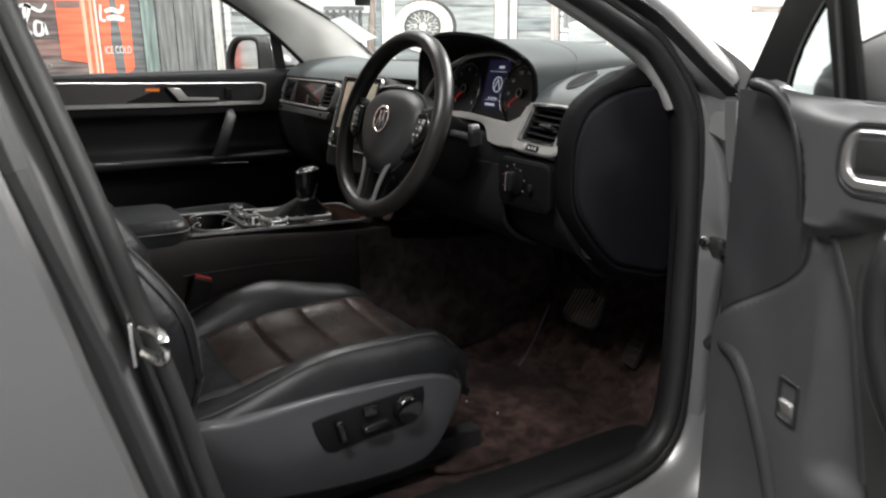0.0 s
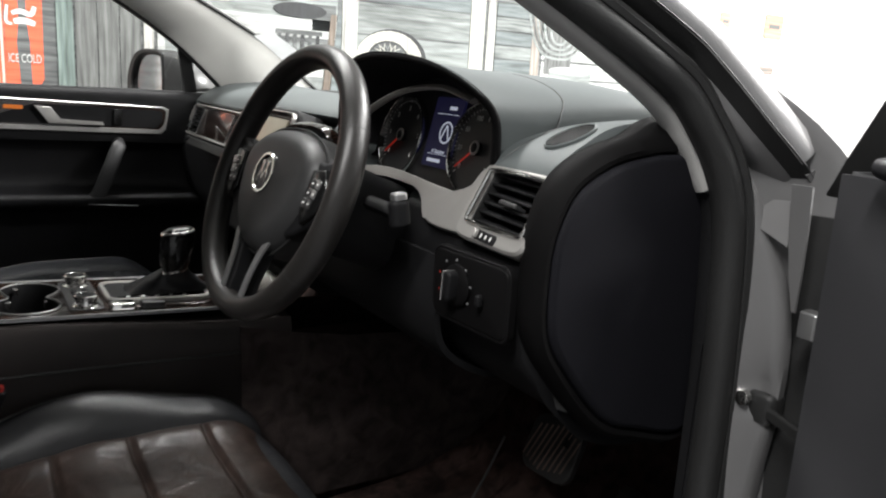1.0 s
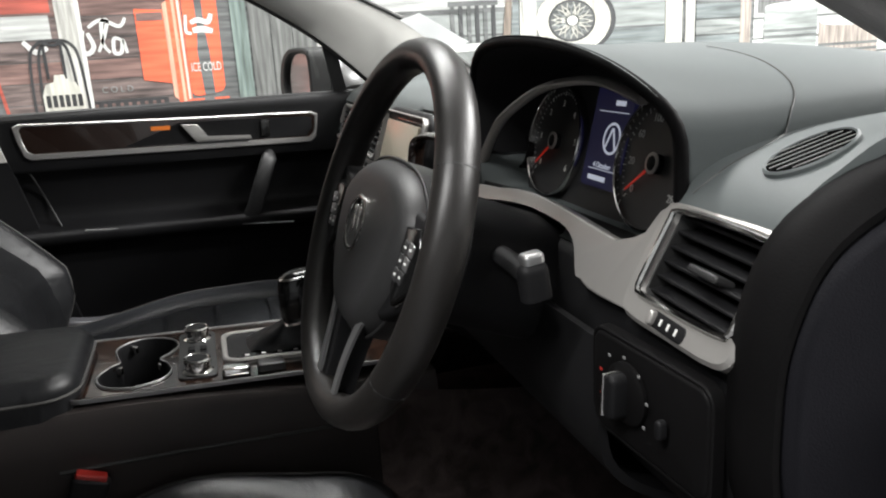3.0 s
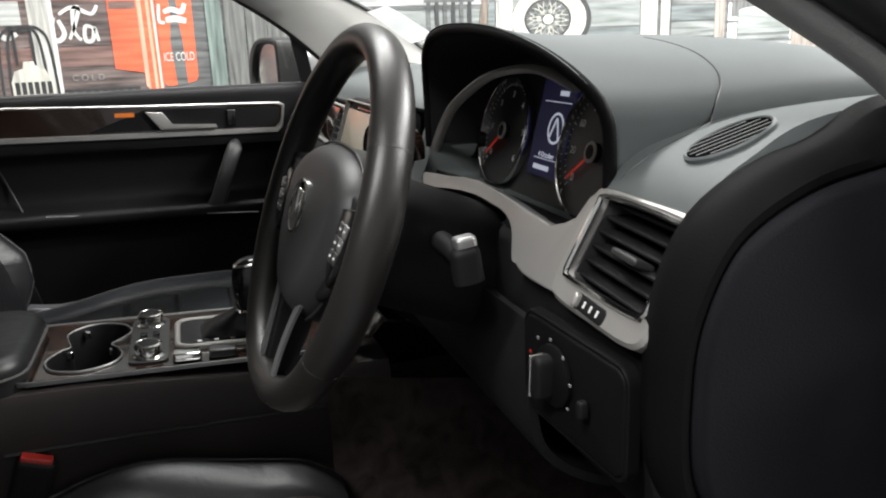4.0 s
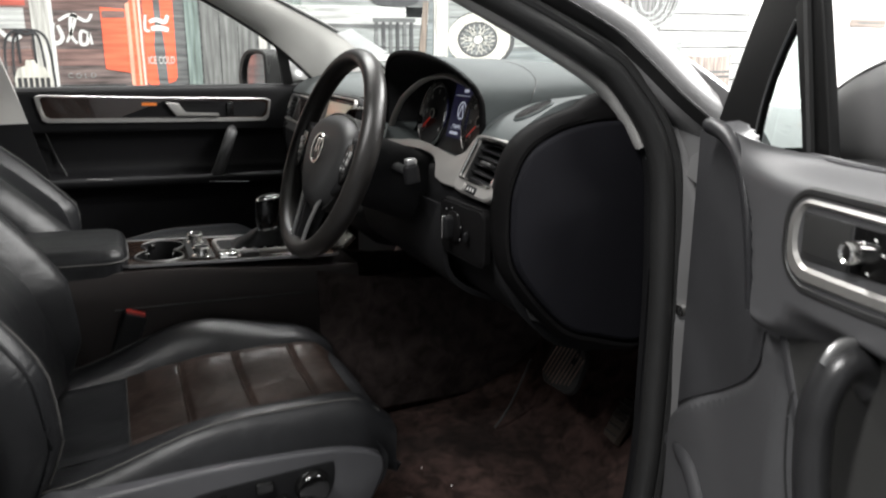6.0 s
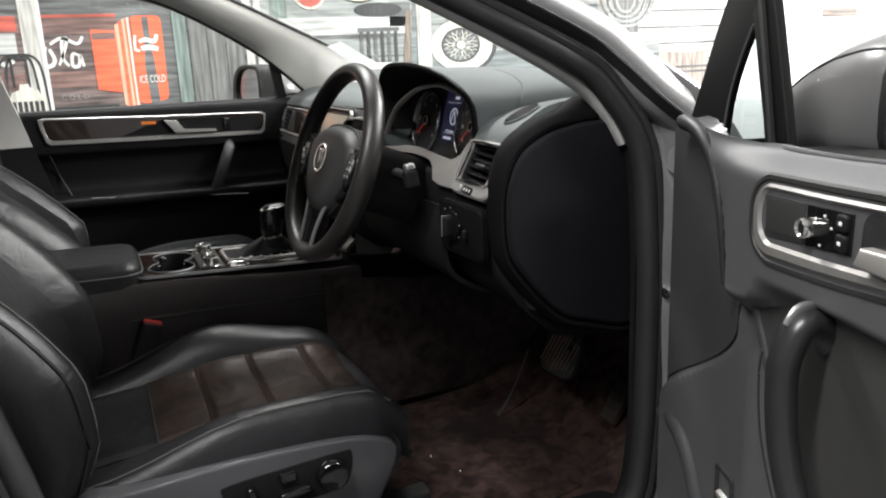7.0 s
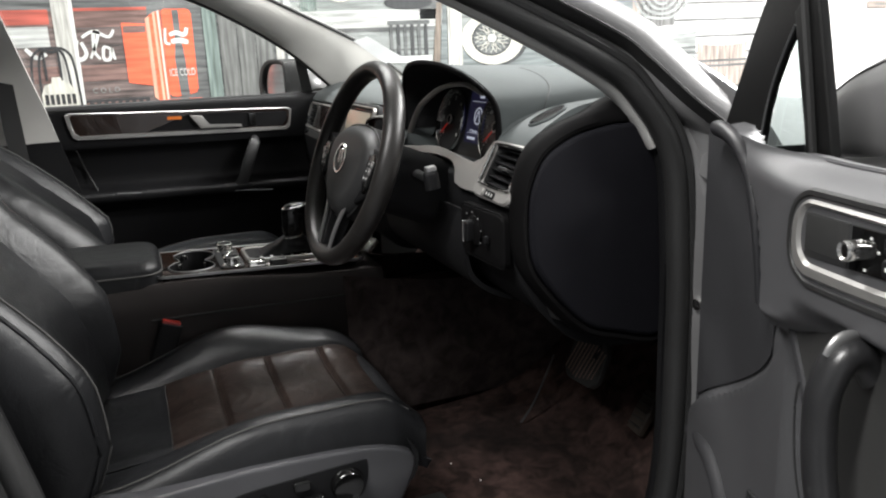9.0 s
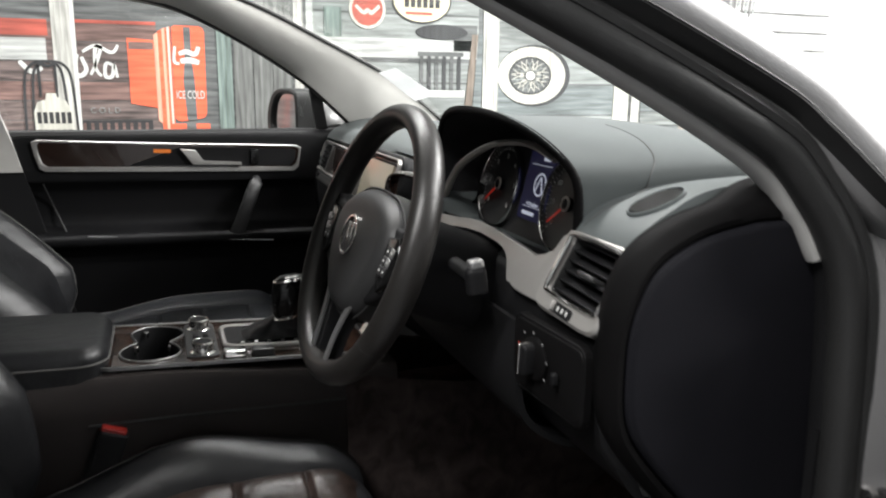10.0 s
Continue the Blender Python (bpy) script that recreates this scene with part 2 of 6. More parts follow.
def hoop(outer, inner, depth, m, bev=0.002, bm=None):
    """A flat frame between two outlines of as many points."""
    rows = [[m @ V(x, y, -depth) for x, y in outer], [m @ V(x, y, -bev) for x, y in outer], [m @ V(x, y, 0) for x, y in inset(outer, bev)],
            [m @ V(x, y, 0) for x, y in inset(inner, -bev)], [m @ V(x, y, -bev) for x, y in inner], [m @ V(x, y, -depth) for x, y in inner]]
    return surf(rows, True, True, bm=bm)


def box(sx, sy, sz, m, bev=0.004, bm=None):
    """An eased box centred on m."""
    return plate(rrect(sx, sy, min(bev * 1.5, sx * 0.45, sy * 0.45), 3), sz, m @ pose(0, 0, sz / 2), bev, bm=bm)


def part(name, bm, mat, parent, label=""):
    bmesh.ops.recalc_face_normals(bm, faces=bm.faces)
    for f in bm.faces:
        f.smooth = True
    for e in bm.edges:
        if len(e.link_faces) == 2 and e.calc_face_angle(0) > 0.75:
            e.smooth = False
    me = bpy.data.meshes.new(name)
    bm.to_mesh(me)
    bm.free()
    me.materials.append(mat)
    ob = new(name, me)
    if parent:
        while parent.parent and parent.parent.parent:
            parent = parent.parent
        ob.parent = parent
    return tagged(ob, label)


def sstep(a, b, x):
    t = min(1, max(0, (x - a) / (b - a)))
    return t * t * (3 - 2 * t)


def lettering(name, text, size, m, mat, parent, depth=0.0006):
    cu = bpy.data.curves.new(name, "FONT")
    cu.body, cu.size, cu.extrude, cu.align_x, cu.align_y = text, size, depth, "CENTER", "CENTER"
    tmp = new(name, cu)
    me = bpy.data.meshes.new_from_object(tmp.evaluated_get(bpy.context.evaluated_depsgraph_get()))
    bpy.data.objects.remove(tmp)
    me.transform(m)
    me.materials.clear()
    me.materials.append(mat)
    ob = new(name, me)
    while parent.parent and parent.parent.parent:
        parent = parent.parent
    ob.parent = parent
    return ob


# ---------------------------------------------------------------- the hall
HALL = (-2.2, 4.2, -4.6, 5.2, 3.3)  # x0, x1, y0, y1, height
CONCRETE = material("smooth grey concrete", (0.14, 0.14, 0.145), 0.40, scale=8, vary=0.2, bump=0.1)
WALL_WHITE = material("white wall paint", (0.82, 0.82, 0.81), 0.7, scale=10, vary=0.04, bump=0.08)
WALL_GREY = material("grey wall paint", (0.30, 0.31, 0.32), 0.7, scale=10, vary=0.08, bump=0.08)
CEILING_WHITE = material("white ceiling paint", (0.80, 0.80, 0.79), 0.8, scale=10, vary=0.04, bump=0.08)


def slab(name, x0, x1, y0, y1, z0, z1, mat):
    ob = part(name, box(x1 - x0, y1 - y0, z1 - z0, pose((x0 + x1) / 2, (y0 + y1) / 2, (z0 + z1) / 2), 0.003), mat, None)
    return tagged(ob, kind="structure")


x0, x1, y0, y1, hh = HALL
slab("floor", x0 - 0.3, x1 + 0.3, y0 - 0.3, y1 + 0.3, -0.2, 0, CONCRETE)
slab("ceiling", x0 - 0.3, x1 + 0.3, y0 - 0.3, y1 + 0.3, hh, hh + 0.2, CEILING_WHITE)
wall_mural_side = slab("wall_west", x0 - 0.22, x0 - 0.02, y0 - 0.3, y1 + 0.3, 0.002, hh - 0.002, WALL_WHITE)
wall_front = slab("wall_north", x0 - 0.018, x1 - 0.003, y1, y1 + 0.2, 0.002, hh - 0.002, WALL_WHITE)
slab("wall_east", x1, x1 + 0.2, y0, y1, 0.002, hh - 0.002, WALL_GREY)
slab("wall_south", x0 - 0.018, x1 - 0.003, y0 - 0.2, y0, 0.002, hh - 0.002, WALL_GREY)


def ceiling_lamp(x, y, power):
    lamp = bpy.data.lights.new("tube_light", "AREA")
    lamp.shape, lamp.size, lamp.size_y, lamp.energy = "RECTANGLE", 0.25, 1.5, power
    lamp.color = (1.0, 0.99, 0.975)
    ob = new("tube_light", lamp)
    ob.matrix_world = pose(x, y, hh - 0.10)
    fix = tagged(new("ceiling_light"), "white batten lamp with a frosted cover on the ceiling", "lamp", "ceiling lamps")
    fix.matrix_world = pose(x, y, hh - 0.05)
    part("housing", box(0.28, 1.55, 0.05, pose(0, 0, 0.022), 0.006), CEILING_WHITE, fix)
    return fix


for lx, ly, lp in ((0.2, 3.2, 2.2), (2.4, 3.6, 2.1), (-0.9, 0.2, 0.7), (-1.3, -2.0, 0.38), (1.65, -1.45, 0.84), (1.5, 2.4, 0.7)):
    ceiling_lamp(lx, ly, LAMP_POWER * lp)


# ---------------------------------------------------------------- printed wall picture
def ink(name, color, vary=0.25, along="y", rough=0.65):
    """Printed weathered timber: streaks along the board over broad patches."""
    m = material("printed " + name, color, rough, scale=14, vary=vary * 0.8, bump=0.03)
    n, l = m.node_tree.nodes, m.node_tree.links
    tc, mp, streak, ramp, mul = n.new("ShaderNodeTexCoord"), n.new("ShaderNodeMapping"), n.new("ShaderNodeTexNoise"), n.new("ShaderNodeMapRange"), n.new("ShaderNodeMix")
    mp.inputs["Scale"].default_value = (1, 2.2, 26) if along == "y" else (1, 30, 2.2)
    streak.inputs["Scale"].default_value, streak.inputs["Detail"].default_value = 2.0, 5
    ramp.inputs["From Min"].default_value, ramp.inputs["From Max"].default_value = 0.3, 0.7
    ramp.inputs["To Min"].default_value, ramp.inputs["To Max"].default_value = 1 - vary * 1.3, 1 + vary * 1.3
    mul.data_type, mul.blend_type = "RGBA", "MULTIPLY"
    mul.inputs["Factor"].default_value = 1
    b = n["Principled BSDF"]
    old = b.inputs["Base Color"].links[0].from_socket
    l.new(tc.outputs["Object"], mp.inputs["Vector"])
    l.new(mp.outputs["Vector"], streak.inputs["Vector"])
    l.new(streak.outputs["Fac"], ramp.inputs["Value"])
    l.new(old, mul.inputs["A"])
    l.new(ramp.outputs["Result"], mul.inputs["B"])
    l.new(mul.outputs["Result"], b.inputs["Base Color"])
    return m


# Dark inks are raised and whites lowered for haze on the car's glass.
INK = {k: ink(k, c, v, g) for k, c, v, g in (
    ("board grey", (0.20, 0.212, 0.206), 0.40, "y"), ("dark board", (0.105, 0.108, 0.108), 0.45, "y"), ("post", (0.46, 0.45, 0.42), 0.35, "z"), ("upright", (0.15, 0.152, 0.147), 0.4, "z"),
    ("red", (0.40, 0.085, 0.06), 0.3, "y"), ("bright red", (0.70, 0.125, 0.06), 0.22, "y"), ("dark red", (0.165, 0.100, 0.088), 0.45, "y"), ("worn red", (0.140, 0.105, 0.098), 0.55, "y"),
    ("pale orange", (0.72, 0.36, 0.26), 0.25, "z"), ("cream", (0.52, 0.505, 0.45), 0.2, "z"), ("white", (0.62, 0.62, 0.60), 0.1, "y"), ("black", (0.03, 0.03, 0.032), 0.3, "z"),
    ("green grey", (0.15, 0.19, 0.175), 0.4, "z"), ("blue grey", (0.15, 0.168, 0.17), 0.35, "y"), ("steel", (0.24, 0.255, 0.248), 0.3, "y"),
    ("clapboard", (0.44, 0.445, 0.432), 0.30, "y"), ("pale yellow", (0.62, 0.57, 0.40), 0.15, "y"), ("rope", (0.11, 0.11, 0.108), 0.5, "z"), ("rust", (0.30, 0.255, 0.225), 0.4, "z"), ("brown board", (0.16, 0.125, 0.10), 0.5, "z"))}

mural = tagged(new("wall_mural"), "printed wall picture of an old filling station with red coolers", "mural")
mural.matrix_world = pose(x0, 0, 0)


def printed(name, outline, level, mat, label=""):
    """One flat field of the picture; outline in (y, z), level counts layers of half a millimetre."""
    m = fr((0.001 * level, 0, 0), (0, 1, 0), (1, 0, 0))
    return part(name, plate(outline, 0.02 + 0.001 * level, m), mat, mural, label)


def rect(ya, za, yb, zb, slant=0.0):
    return [(ya, za), (yb, za), (yb + slant, zb), (ya + slant, zb)]


def stroke(points, width, n=6):
    """A ribbon along a curve in (y, z)."""
    c = spl([(y, z, 0) for y, z in points], n)
    left, right = [], []
    for i, p in enumerate(c):
        t = (c[min(i + 1, len(c) - 1)] - c[max(i - 1, 0)]).normalized()
        w = width * (0.55 + 0.45 * math.sin(math.pi * (0.15 + 0.7 * i / (len(c) - 1))))
        left.append((p.x - t.y * w / 2, p.y + t.x * w / 2))
        right.append((p.x + t.y * w / 2, p.y - t.x * w / 2))
    return left, right


def ribbon(name, points, width, level, mat):
    left, right = stroke(points, width)
    z = 0.001 * level
    bm = surf([[V(z, y, q) for y, q in left], [V(z, y, q) for y, q in right]], thick=0.0008)
    return part(name, bm, mat, mural)


def disc(cy, cz, ry, rz, n=32):
    return [(cy + ry * math.cos(2 * math.pi * i / n), cz + rz * math.sin(2 * math.pi * i / n)) for i in range(n)]


# boards of the picture's timber wall
rnd = random.Random(4)
printed("backing", rect(-4.3, 0.003, 3.45, 2.9), 0, INK["dark board"])
for i in range(17):
    z = 0.25 + 0.155 * i
    for a, b, tone in ((-4.2, -0.93, ("clapboard", "cream", "clapboard")), (0.44, 1.27, ("steel", "board grey", "steel")), (1.30, 2.04, ("board grey", "steel", "blue grey"))):
        printed("board", rect(a, z, b, z + 0.146, rnd.uniform(-0.004, 0.004)), 1, INK[tone[rnd.randrange(3)]])
for y in (-1.05, -1.42, -1.9):
    printed("red_post", rect(y, 0.3, y + 0.07, 2.6), 3, INK["red"])
# cooler on the far side, the post before it and the small rack
for i in range(9):
    printed("cooler_board", rect(-0.80 + 0.012 * i - 0.05, 1.56 - 0.078 * (i + 1), 0.02, 1.56 - 0.078 * i - 0.004), 2, INK["worn red" if i % 3 else "dark red"], "faded red drinks cooler on boards")
ribbon("cooler_line", [(-0.83, 1.40), (-0.80, 1.2), (-0.77, 0.95)], 0.012, 3, INK["red"])
printed("cooler_rim", rect(-0.80, 1.500, -0.59, 1.562), 3, INK["red"])
printed("cooler_rim", rect(-0.50, 1.553, 0.03, 1.566), 3, INK["red"])
printed("shelf_beam", rect(-1.3, 1.405, -0.60, 1.49), 4, INK["clapboard"])
printed("grille", rect(-0.50, 0.85, -0.22, 1.165), 3, INK["black"])
for i in range(9):
    printed("grille_bar", rect(-0.49 + 0.03 * i, 0.86, -0.478 + 0.03 * i, 1.155), 4, INK["dark red"])
printed("post", rect(-0.585, 0.3, -0.50, 2.6, 0.02), 6, INK["post"], "weathered white post")
printed("post_edge", rect(-0.515, 0.3, -0.50, 2.6, 0.02), 7, INK["white"])
ribbon("script", [(-0.49, 1.43), (-0.505, 1.37), (-0.485, 1.345), (-0.46, 1.37), (-0.475, 1.42)], 0.018, 5, INK["white"])
ribbon("script", [(-0.47, 1.44), (-0.42, 1.465), (-0.36, 1.44), (-0.335, 1.47)], 0.014, 5, INK["white"])
ribbon("script", [(-0.445, 1.35), (-0.42, 1.40), (-0.40, 1.46), (-0.42, 1.455), (-0.425, 1.38), (-0.405, 1.345)], 0.014, 5, INK["white"])
ribbon("script", [(-0.36, 1.39), (-0.385, 1.395), (-0.39, 1.345), (-0.365, 1.345), (-0.355, 1.39), (-0.345, 1.34)], 0.014, 5, INK["white"])
ribbon("script", [(-0.70, 1.40), (-0.66, 1.36), (-0.62, 1.375)], 0.02, 5, INK["white"])
lettering("writing", "C O L D", 0.032, fr((0.006, -0.40, 1.206), (0, 1, 0), (1, 0, 0)), INK["steel"], mural)
for dz in (0, 0.03):
    ribbon("rack_wire", [(-0.70 + dz, 0.95), (-0.69 + dz, 1.30), (-0.66 + dz * 0.8, 1.385), (-0.60, 1.40 - dz * 0.6), (-0.54 - dz * 0.8, 1.385), (-0.515 - dz, 1.30), (-0.505 - dz, 0.95)], 0.011, 8, INK["black"])
for y in (-0.635, -0.575):
    ribbon("rack_wire", [(y, 1.26), (y, 1.32), (y, 1.385)], 0.011, 8, INK["black"])
printed("can", [(-0.665, 0.95), (-0.525, 0.95), (-0.525, 1.20), (-0.545, 1.245), (-0.575, 1.25), (-0.58, 1.275), (-0.615, 1.275), (-0.62, 1.25), (-0.65, 1.24), (-0.665, 1.20)], 9, INK["cream"], "cream oil bottle")
for z, h in ((1.155, 0.045), (1.095, 0.035)):
    for i in range(6):
        printed("mark", rect(-0.655 + 0.022 * i, z, -0.640 + 0.022 * i, z + h), 10, INK["black"])
# bright red cooler door
printed("cooler_side", rect(-0.185, 0.85, 0.045, 1.575, 0.0), 4, INK["dark board"])
printed("cooler_flap", [(-0.30, 1.235), (-0.19, 1.215), (-0.165, 1.25), (-0.165, 1.49), (-0.30, 1.50)], 5, INK["bright red"], "bright red open lid")
printed("flap_slot", rect(-0.295, 1.455, -0.20, 1.485), 6, INK["dark red"])
printed("door_edge", [(-0.196, 1.165), (-0.180, 1.15), (-0.180, 1.525), (-0.196, 1.515)], 6, INK["pale orange"])
printed("door_side", [(-0.180, 1.12), (-0.13, 1.10), (-0.13, 1.55), (-0.180, 1.53)], 5.5, INK["bright red"])
printed("door_edge", [(-0.163, 1.13), (-0.152, 1.12), (-0.152, 1.545), (-0.163, 1.54)], 6, INK["pale orange"])
printed("door_edge", [(-0.143, 1.11), (-0.134, 1.10), (-0.134, 1.55), (-0.143, 1.548)], 6, INK["cream"])
printed("cooler_door", [(-0.13, 1.20), (-0.128, 1.175), (-0.118, 1.163), (-0.10, 1.160), (-0.02, 1.172), (-0.006, 1.178), (0.002, 1.195), (0.006, 1.53), (0.0, 1.548), (-0.015, 1.555), (-0.11, 1.556), (-0.124, 1.548)], 7, INK["bright red"], "bright red cooler door")
printed("door_band", [(-0.080, 1.165), (-0.040, 1.165), (-0.042, 1.33), (-0.050, 1.42), (-0.050, 1.55), (-0.078, 1.55), (-0.078, 1.42), (-0.088, 1.33)], 8, INK["dark board"])
printed("cooler_base", rect(-0.145, 1.06, 0.012, 1.15), 7, INK["bright red"])
printed("base_band", rect(-0.085, 1.06, -0.045, 1.15), 8, INK["dark board"])
ribbon("script", [(-0.115, 1.47), (-0.12, 1.41), (-0.10, 1.40)], 0.012, 9, INK["white"])
ribbon("script", [(-0.10, 1.44), (-0.07, 1.45), (-0.035, 1.44), (-0.02, 1.47)], 0.020, 9, INK["white"])
ribbon("script", [(-0.095, 1.41), (-0.06, 1.415), (-0.02, 1.405)], 0.024, 9, INK["white"])
lettering("writing", "ICE COLD", 0.036, fr((0.010, -0.062, 1.270), (0, 1, 0), (1, 0, 0)) @ Matrix.Diagonal((0.72, 1.3, 1, 1)), INK["white"], mural)
# boards between the coolers and the shelf
printed("green_post", rect(0.055, 0.3, 0.115, 2.6), 5, INK["green grey"])
for i in range(3):
    printed("upright_board", rect(0.122 + 0.085 * i, 0.3, 0.202 + 0.085 * i, 2.6), 4, INK["upright"])
printed("post", rect(0.385, 0.3, 0.425, 2.6), 5, INK["post"])
printed("post", rect(0.44, 0.3, 0.47, 2.6), 5, INK["clapboard"])
printed("shelf_beam", rect(0.48, 1.445, 1.27, 1.53, 0.0), 5, INK["clapboard"], "pale weathered beam")
printed("shelf_shadow", rect(0.48, 1.425, 1.27, 1.444), 4, INK["dark board"])
printed("round_sign", disc(0.72, 1.655, 0.085, 0.085), 6, INK["cream"])
printed("round_sign_field", disc(0.72, 1.655, 0.072, 0.072), 7, INK["red"])
ribbon("wing", [(0.665, 1.67), (0.70, 1.64), (0.72, 1.65), (0.74, 1.64), (0.775, 1.67)], 0.018, 8, INK["cream"])
printed("oval_sign", disc(0.98, 1.70, 0.145, 0.10), 6, INK["black"])
printed("oval_sign_field", disc(0.98, 1.70, 0.137, 0.092), 7, INK["pale yellow"])
for i in range(6):
    printed("mark", rect(0.895 + 0.03 * i, 1.672, 0.917 + 0.03 * i, 1.712), 8, INK["black"])
printed("sign_band", rect(0.90, 1.64, 1.03, 1.652), 8, INK["red"])
printed("drum_top", disc(1.08, 1.565, 0.13, 0.035), 8, INK["black"])
printed("jar", rect(0.52, 1.53, 0.60, 1.66), 6, INK["green grey"])
printed("bench_rail", rect(0.96, 1.455, 1.19, 1.475), 7, INK["dark board"])
for i in range(6):
    printed("bench_slat", rect(0.97 + 0.038 * i, 1.30, 0.988 + 0.038 * i, 1.46), 6, INK["black" if i % 2 else "dark board"])
printed("bench_seat", rect(0.95, 1.265, 1.20, 1.297), 6, INK["white"])
printed("leaning_board", [(1.195, 1.15), (1.235, 1.15), (1.265, 1.56), (1.235, 1.56)], 6, INK["brown board"])
printed("leaning_board", [(1.238, 1.15), (1.285, 1.15), (1.292, 1.56), (1.268, 1.56)], 6, INK["blue grey"])
printed("barrel_shade", rect(1.14, 1.48, 1.26, 1.60), 5, INK["dark board"])
printed("post", rect(1.295, 0.3, 1.375, 2.6), 7, INK["post"])
# spare wheel with a white wall
printed("tyre", disc(1.575, 1.372, 0.200, 0.150), 5, INK["black"], "black tyre with a white wall")
printed("white_wall", disc(1.56, 1.372, 0.188, 0.140), 6, INK["cream"])
printed("wheel_ring", disc(1.55, 1.372, 0.118, 0.092), 7, INK["black"])
printed("wheel_field", disc(1.55, 1.372, 0.108, 0.084), 8, INK["dark board"])
for i in range(40):
    a, b = 2 * math.pi * i / 40, 2 * math.pi * (i + (2.6 if i % 2 else -2.6)) / 40
    ribbon("wheel_spoke", [(1.55 + 0.02 * math.cos(a), 1.372 + 0.016 * math.sin(a)), (1.55 + 0.06 * math.cos((a + b) / 2), 1.372 + 0.046 * math.sin((a + b) / 2)), (1.55 + 0.104 * math.cos(b), 1.372 + 0.08 * math.sin(b))], 0.0048, 9, INK["cream" if i % 3 else "steel"])
printed("hub_cap", disc(1.55, 1.372, 0.026, 0.021, 16), 10, INK["white"])
printed("post", rect(2.04, 0.3, 2.13, 2.6), 6, INK["cream"])
printed("post", rect(2.15, 0.3, 2.20, 2.6), 6, INK["post"])
for i in range(14):
    printed("dark_clapboard", rect(2.21, 0.9 + 0.075 * i, 2.52, 0.966 + 0.075 * i), 5, INK["board grey" if i % 2 else "blue grey"])
    printed("clapboard", rect(2.54, 0.85 + 0.098 * i, 3.44, 0.938 + 0.098 * i), 5, INK["clapboard"])
printed("downpipe", rect(2.46, 0.5, 2.52, 2.6), 6, INK["rust"])
# rope and drums
for i in range(7):
    w = 0.235 - 0.026 * i
    ribbon("rope", [(2.66 - w, 1.95), (2.66 - w * 0.95, 1.65), (2.66 - w * 0.5, 1.47 + 0.012 * i), (2.66 + w * 0.5, 1.47 + 0.012 * i), (2.66 + w * 0.95, 1.65), (2.66 + w, 1.95)], 0.016, 8 + i % 3, INK["rope" if i % 2 else "steel"])
printed("trunk", rect(2.56, 1.36, 2.76, 1.98), 7, INK["rope"])
for cy, top, w, tone in ((2.762, 1.385, 0.162, "steel"), (3.13, 1.30, 0.19, "rust")):
    printed("drum", rect(cy - w, 0.6, cy + w, top), 8, INK[tone], "steel drum")
    printed("drum_lid", disc(cy, top, w, 0.022, 24), 9, INK["clapboard"])
    for z in (top - 0.12, top - 0.15, top - 0.28):
        printed("drum_hoop", rect(cy - w, z, cy + w, z + 0.014), 9, INK["dark board"])

# small plates on the white wall ahead
for py, pz, pw, ph, tone, lab in ((4.64, 1.80, 0.20, 0.16, "pale orange", "small red shield-shaped plate"), (4.11, 1.79, 0.10, 0.12, "pale orange", "small red square plate"), (4.53, 1.497, 0.34, 0.05, "rust", "narrow yellowed plate")):
    sign = tagged(new("wall_plate"), lab + " on a white wall", "sign")
    sign.matrix_world = fr((x0 - 0.019, py, pz), (0, 1, 0), (1, 0, 0))
    part("plate_face", plate(rrect(pw, ph, 0.015), 0.01, pose(0, 0, 0.011), 0.002), INK[tone], sign)
    part("plate_mark", plate(rrect(pw * 0.6, ph * 0.18, 0.003), 0.003, pose(0, 0, 0.0135)), INK["board grey"], sign)

# ---------------------------------------------------------------- the car
car = tagged(new("car"), "grey metallic right-hand-drive estate car with its driver's door open", "car")

# body: opening of the driver's door
OPENING = spl([(0.765, 0.418, 1.02), (0.758, 0.405, 1.17), (0.745, 0.35, 1.262), (0.73, 0.29, 1.312), (0.69, 0.095, 1.412), (0.635, -0.15, 1.525), (0.60, -0.34, 1.575), (0.60, -0.52, 1.57),
               (0.64, -0.61, 1.49), (0.70, -0.605, 1.36), (0.755, -0.55, 1.15), (0.775, -0.49, 0.90), (0.778, -0.445, 0.70), (0.778, -0.38, 0.575), (0.778, -0.25, 0.535), (0.778, 0.10, 0.525),
               (0.778, 0.30, 0.53), (0.776, 0.385, 0.575), (0.772, 0.412, 0.68), (0.768, 0.42, 0.85)], 6, True)

def jamb(path, prof, closed=True):
    """The painted door frame: flat along the windscreen pillar, deep at the posts and the sill."""
    k, rows = len(path), []
    for i, p in enumerate(path):
        t = path[(i + 1) % k] - path[i - 1] if closed else path[min(i + 1, k - 1)] - path[max(i - 1, 0)]
        out = t.cross(V(1, 0, 0)).normalized()
        side = out.cross(t).normalized()
        f = 0.12 + 0.88 * (1 - sstep(1.10, 1.28, p.z))
        k2 = 1 - 0.50 * sstep(1.16, 1.30, p.z)
        rows.append([p + out * (a if a < 0.03 else 0.03 + (a - 0.03) * k2) + side * (b * f if b > 0 else b) for a, b in prof])
    return surf(rows, closed, True)


body = part("body", jamb(OPENING, [(0.010, -0.03), (0.024, -0.018), (0.030, 0.012), (0.042, 0.035), (0.060, 0.05), (0.075, 0.075), (0.085, 0.110), (0.105, 0.128), (0.116, 0.11), (0.118, -0.03)]), PAINT, car, "grey metallic body shell")
PILLAR = [p for p in OPENING if p.z > 1.16 and p.y > -0.32]
PILLAR.sort(key=lambda p: -p.y)
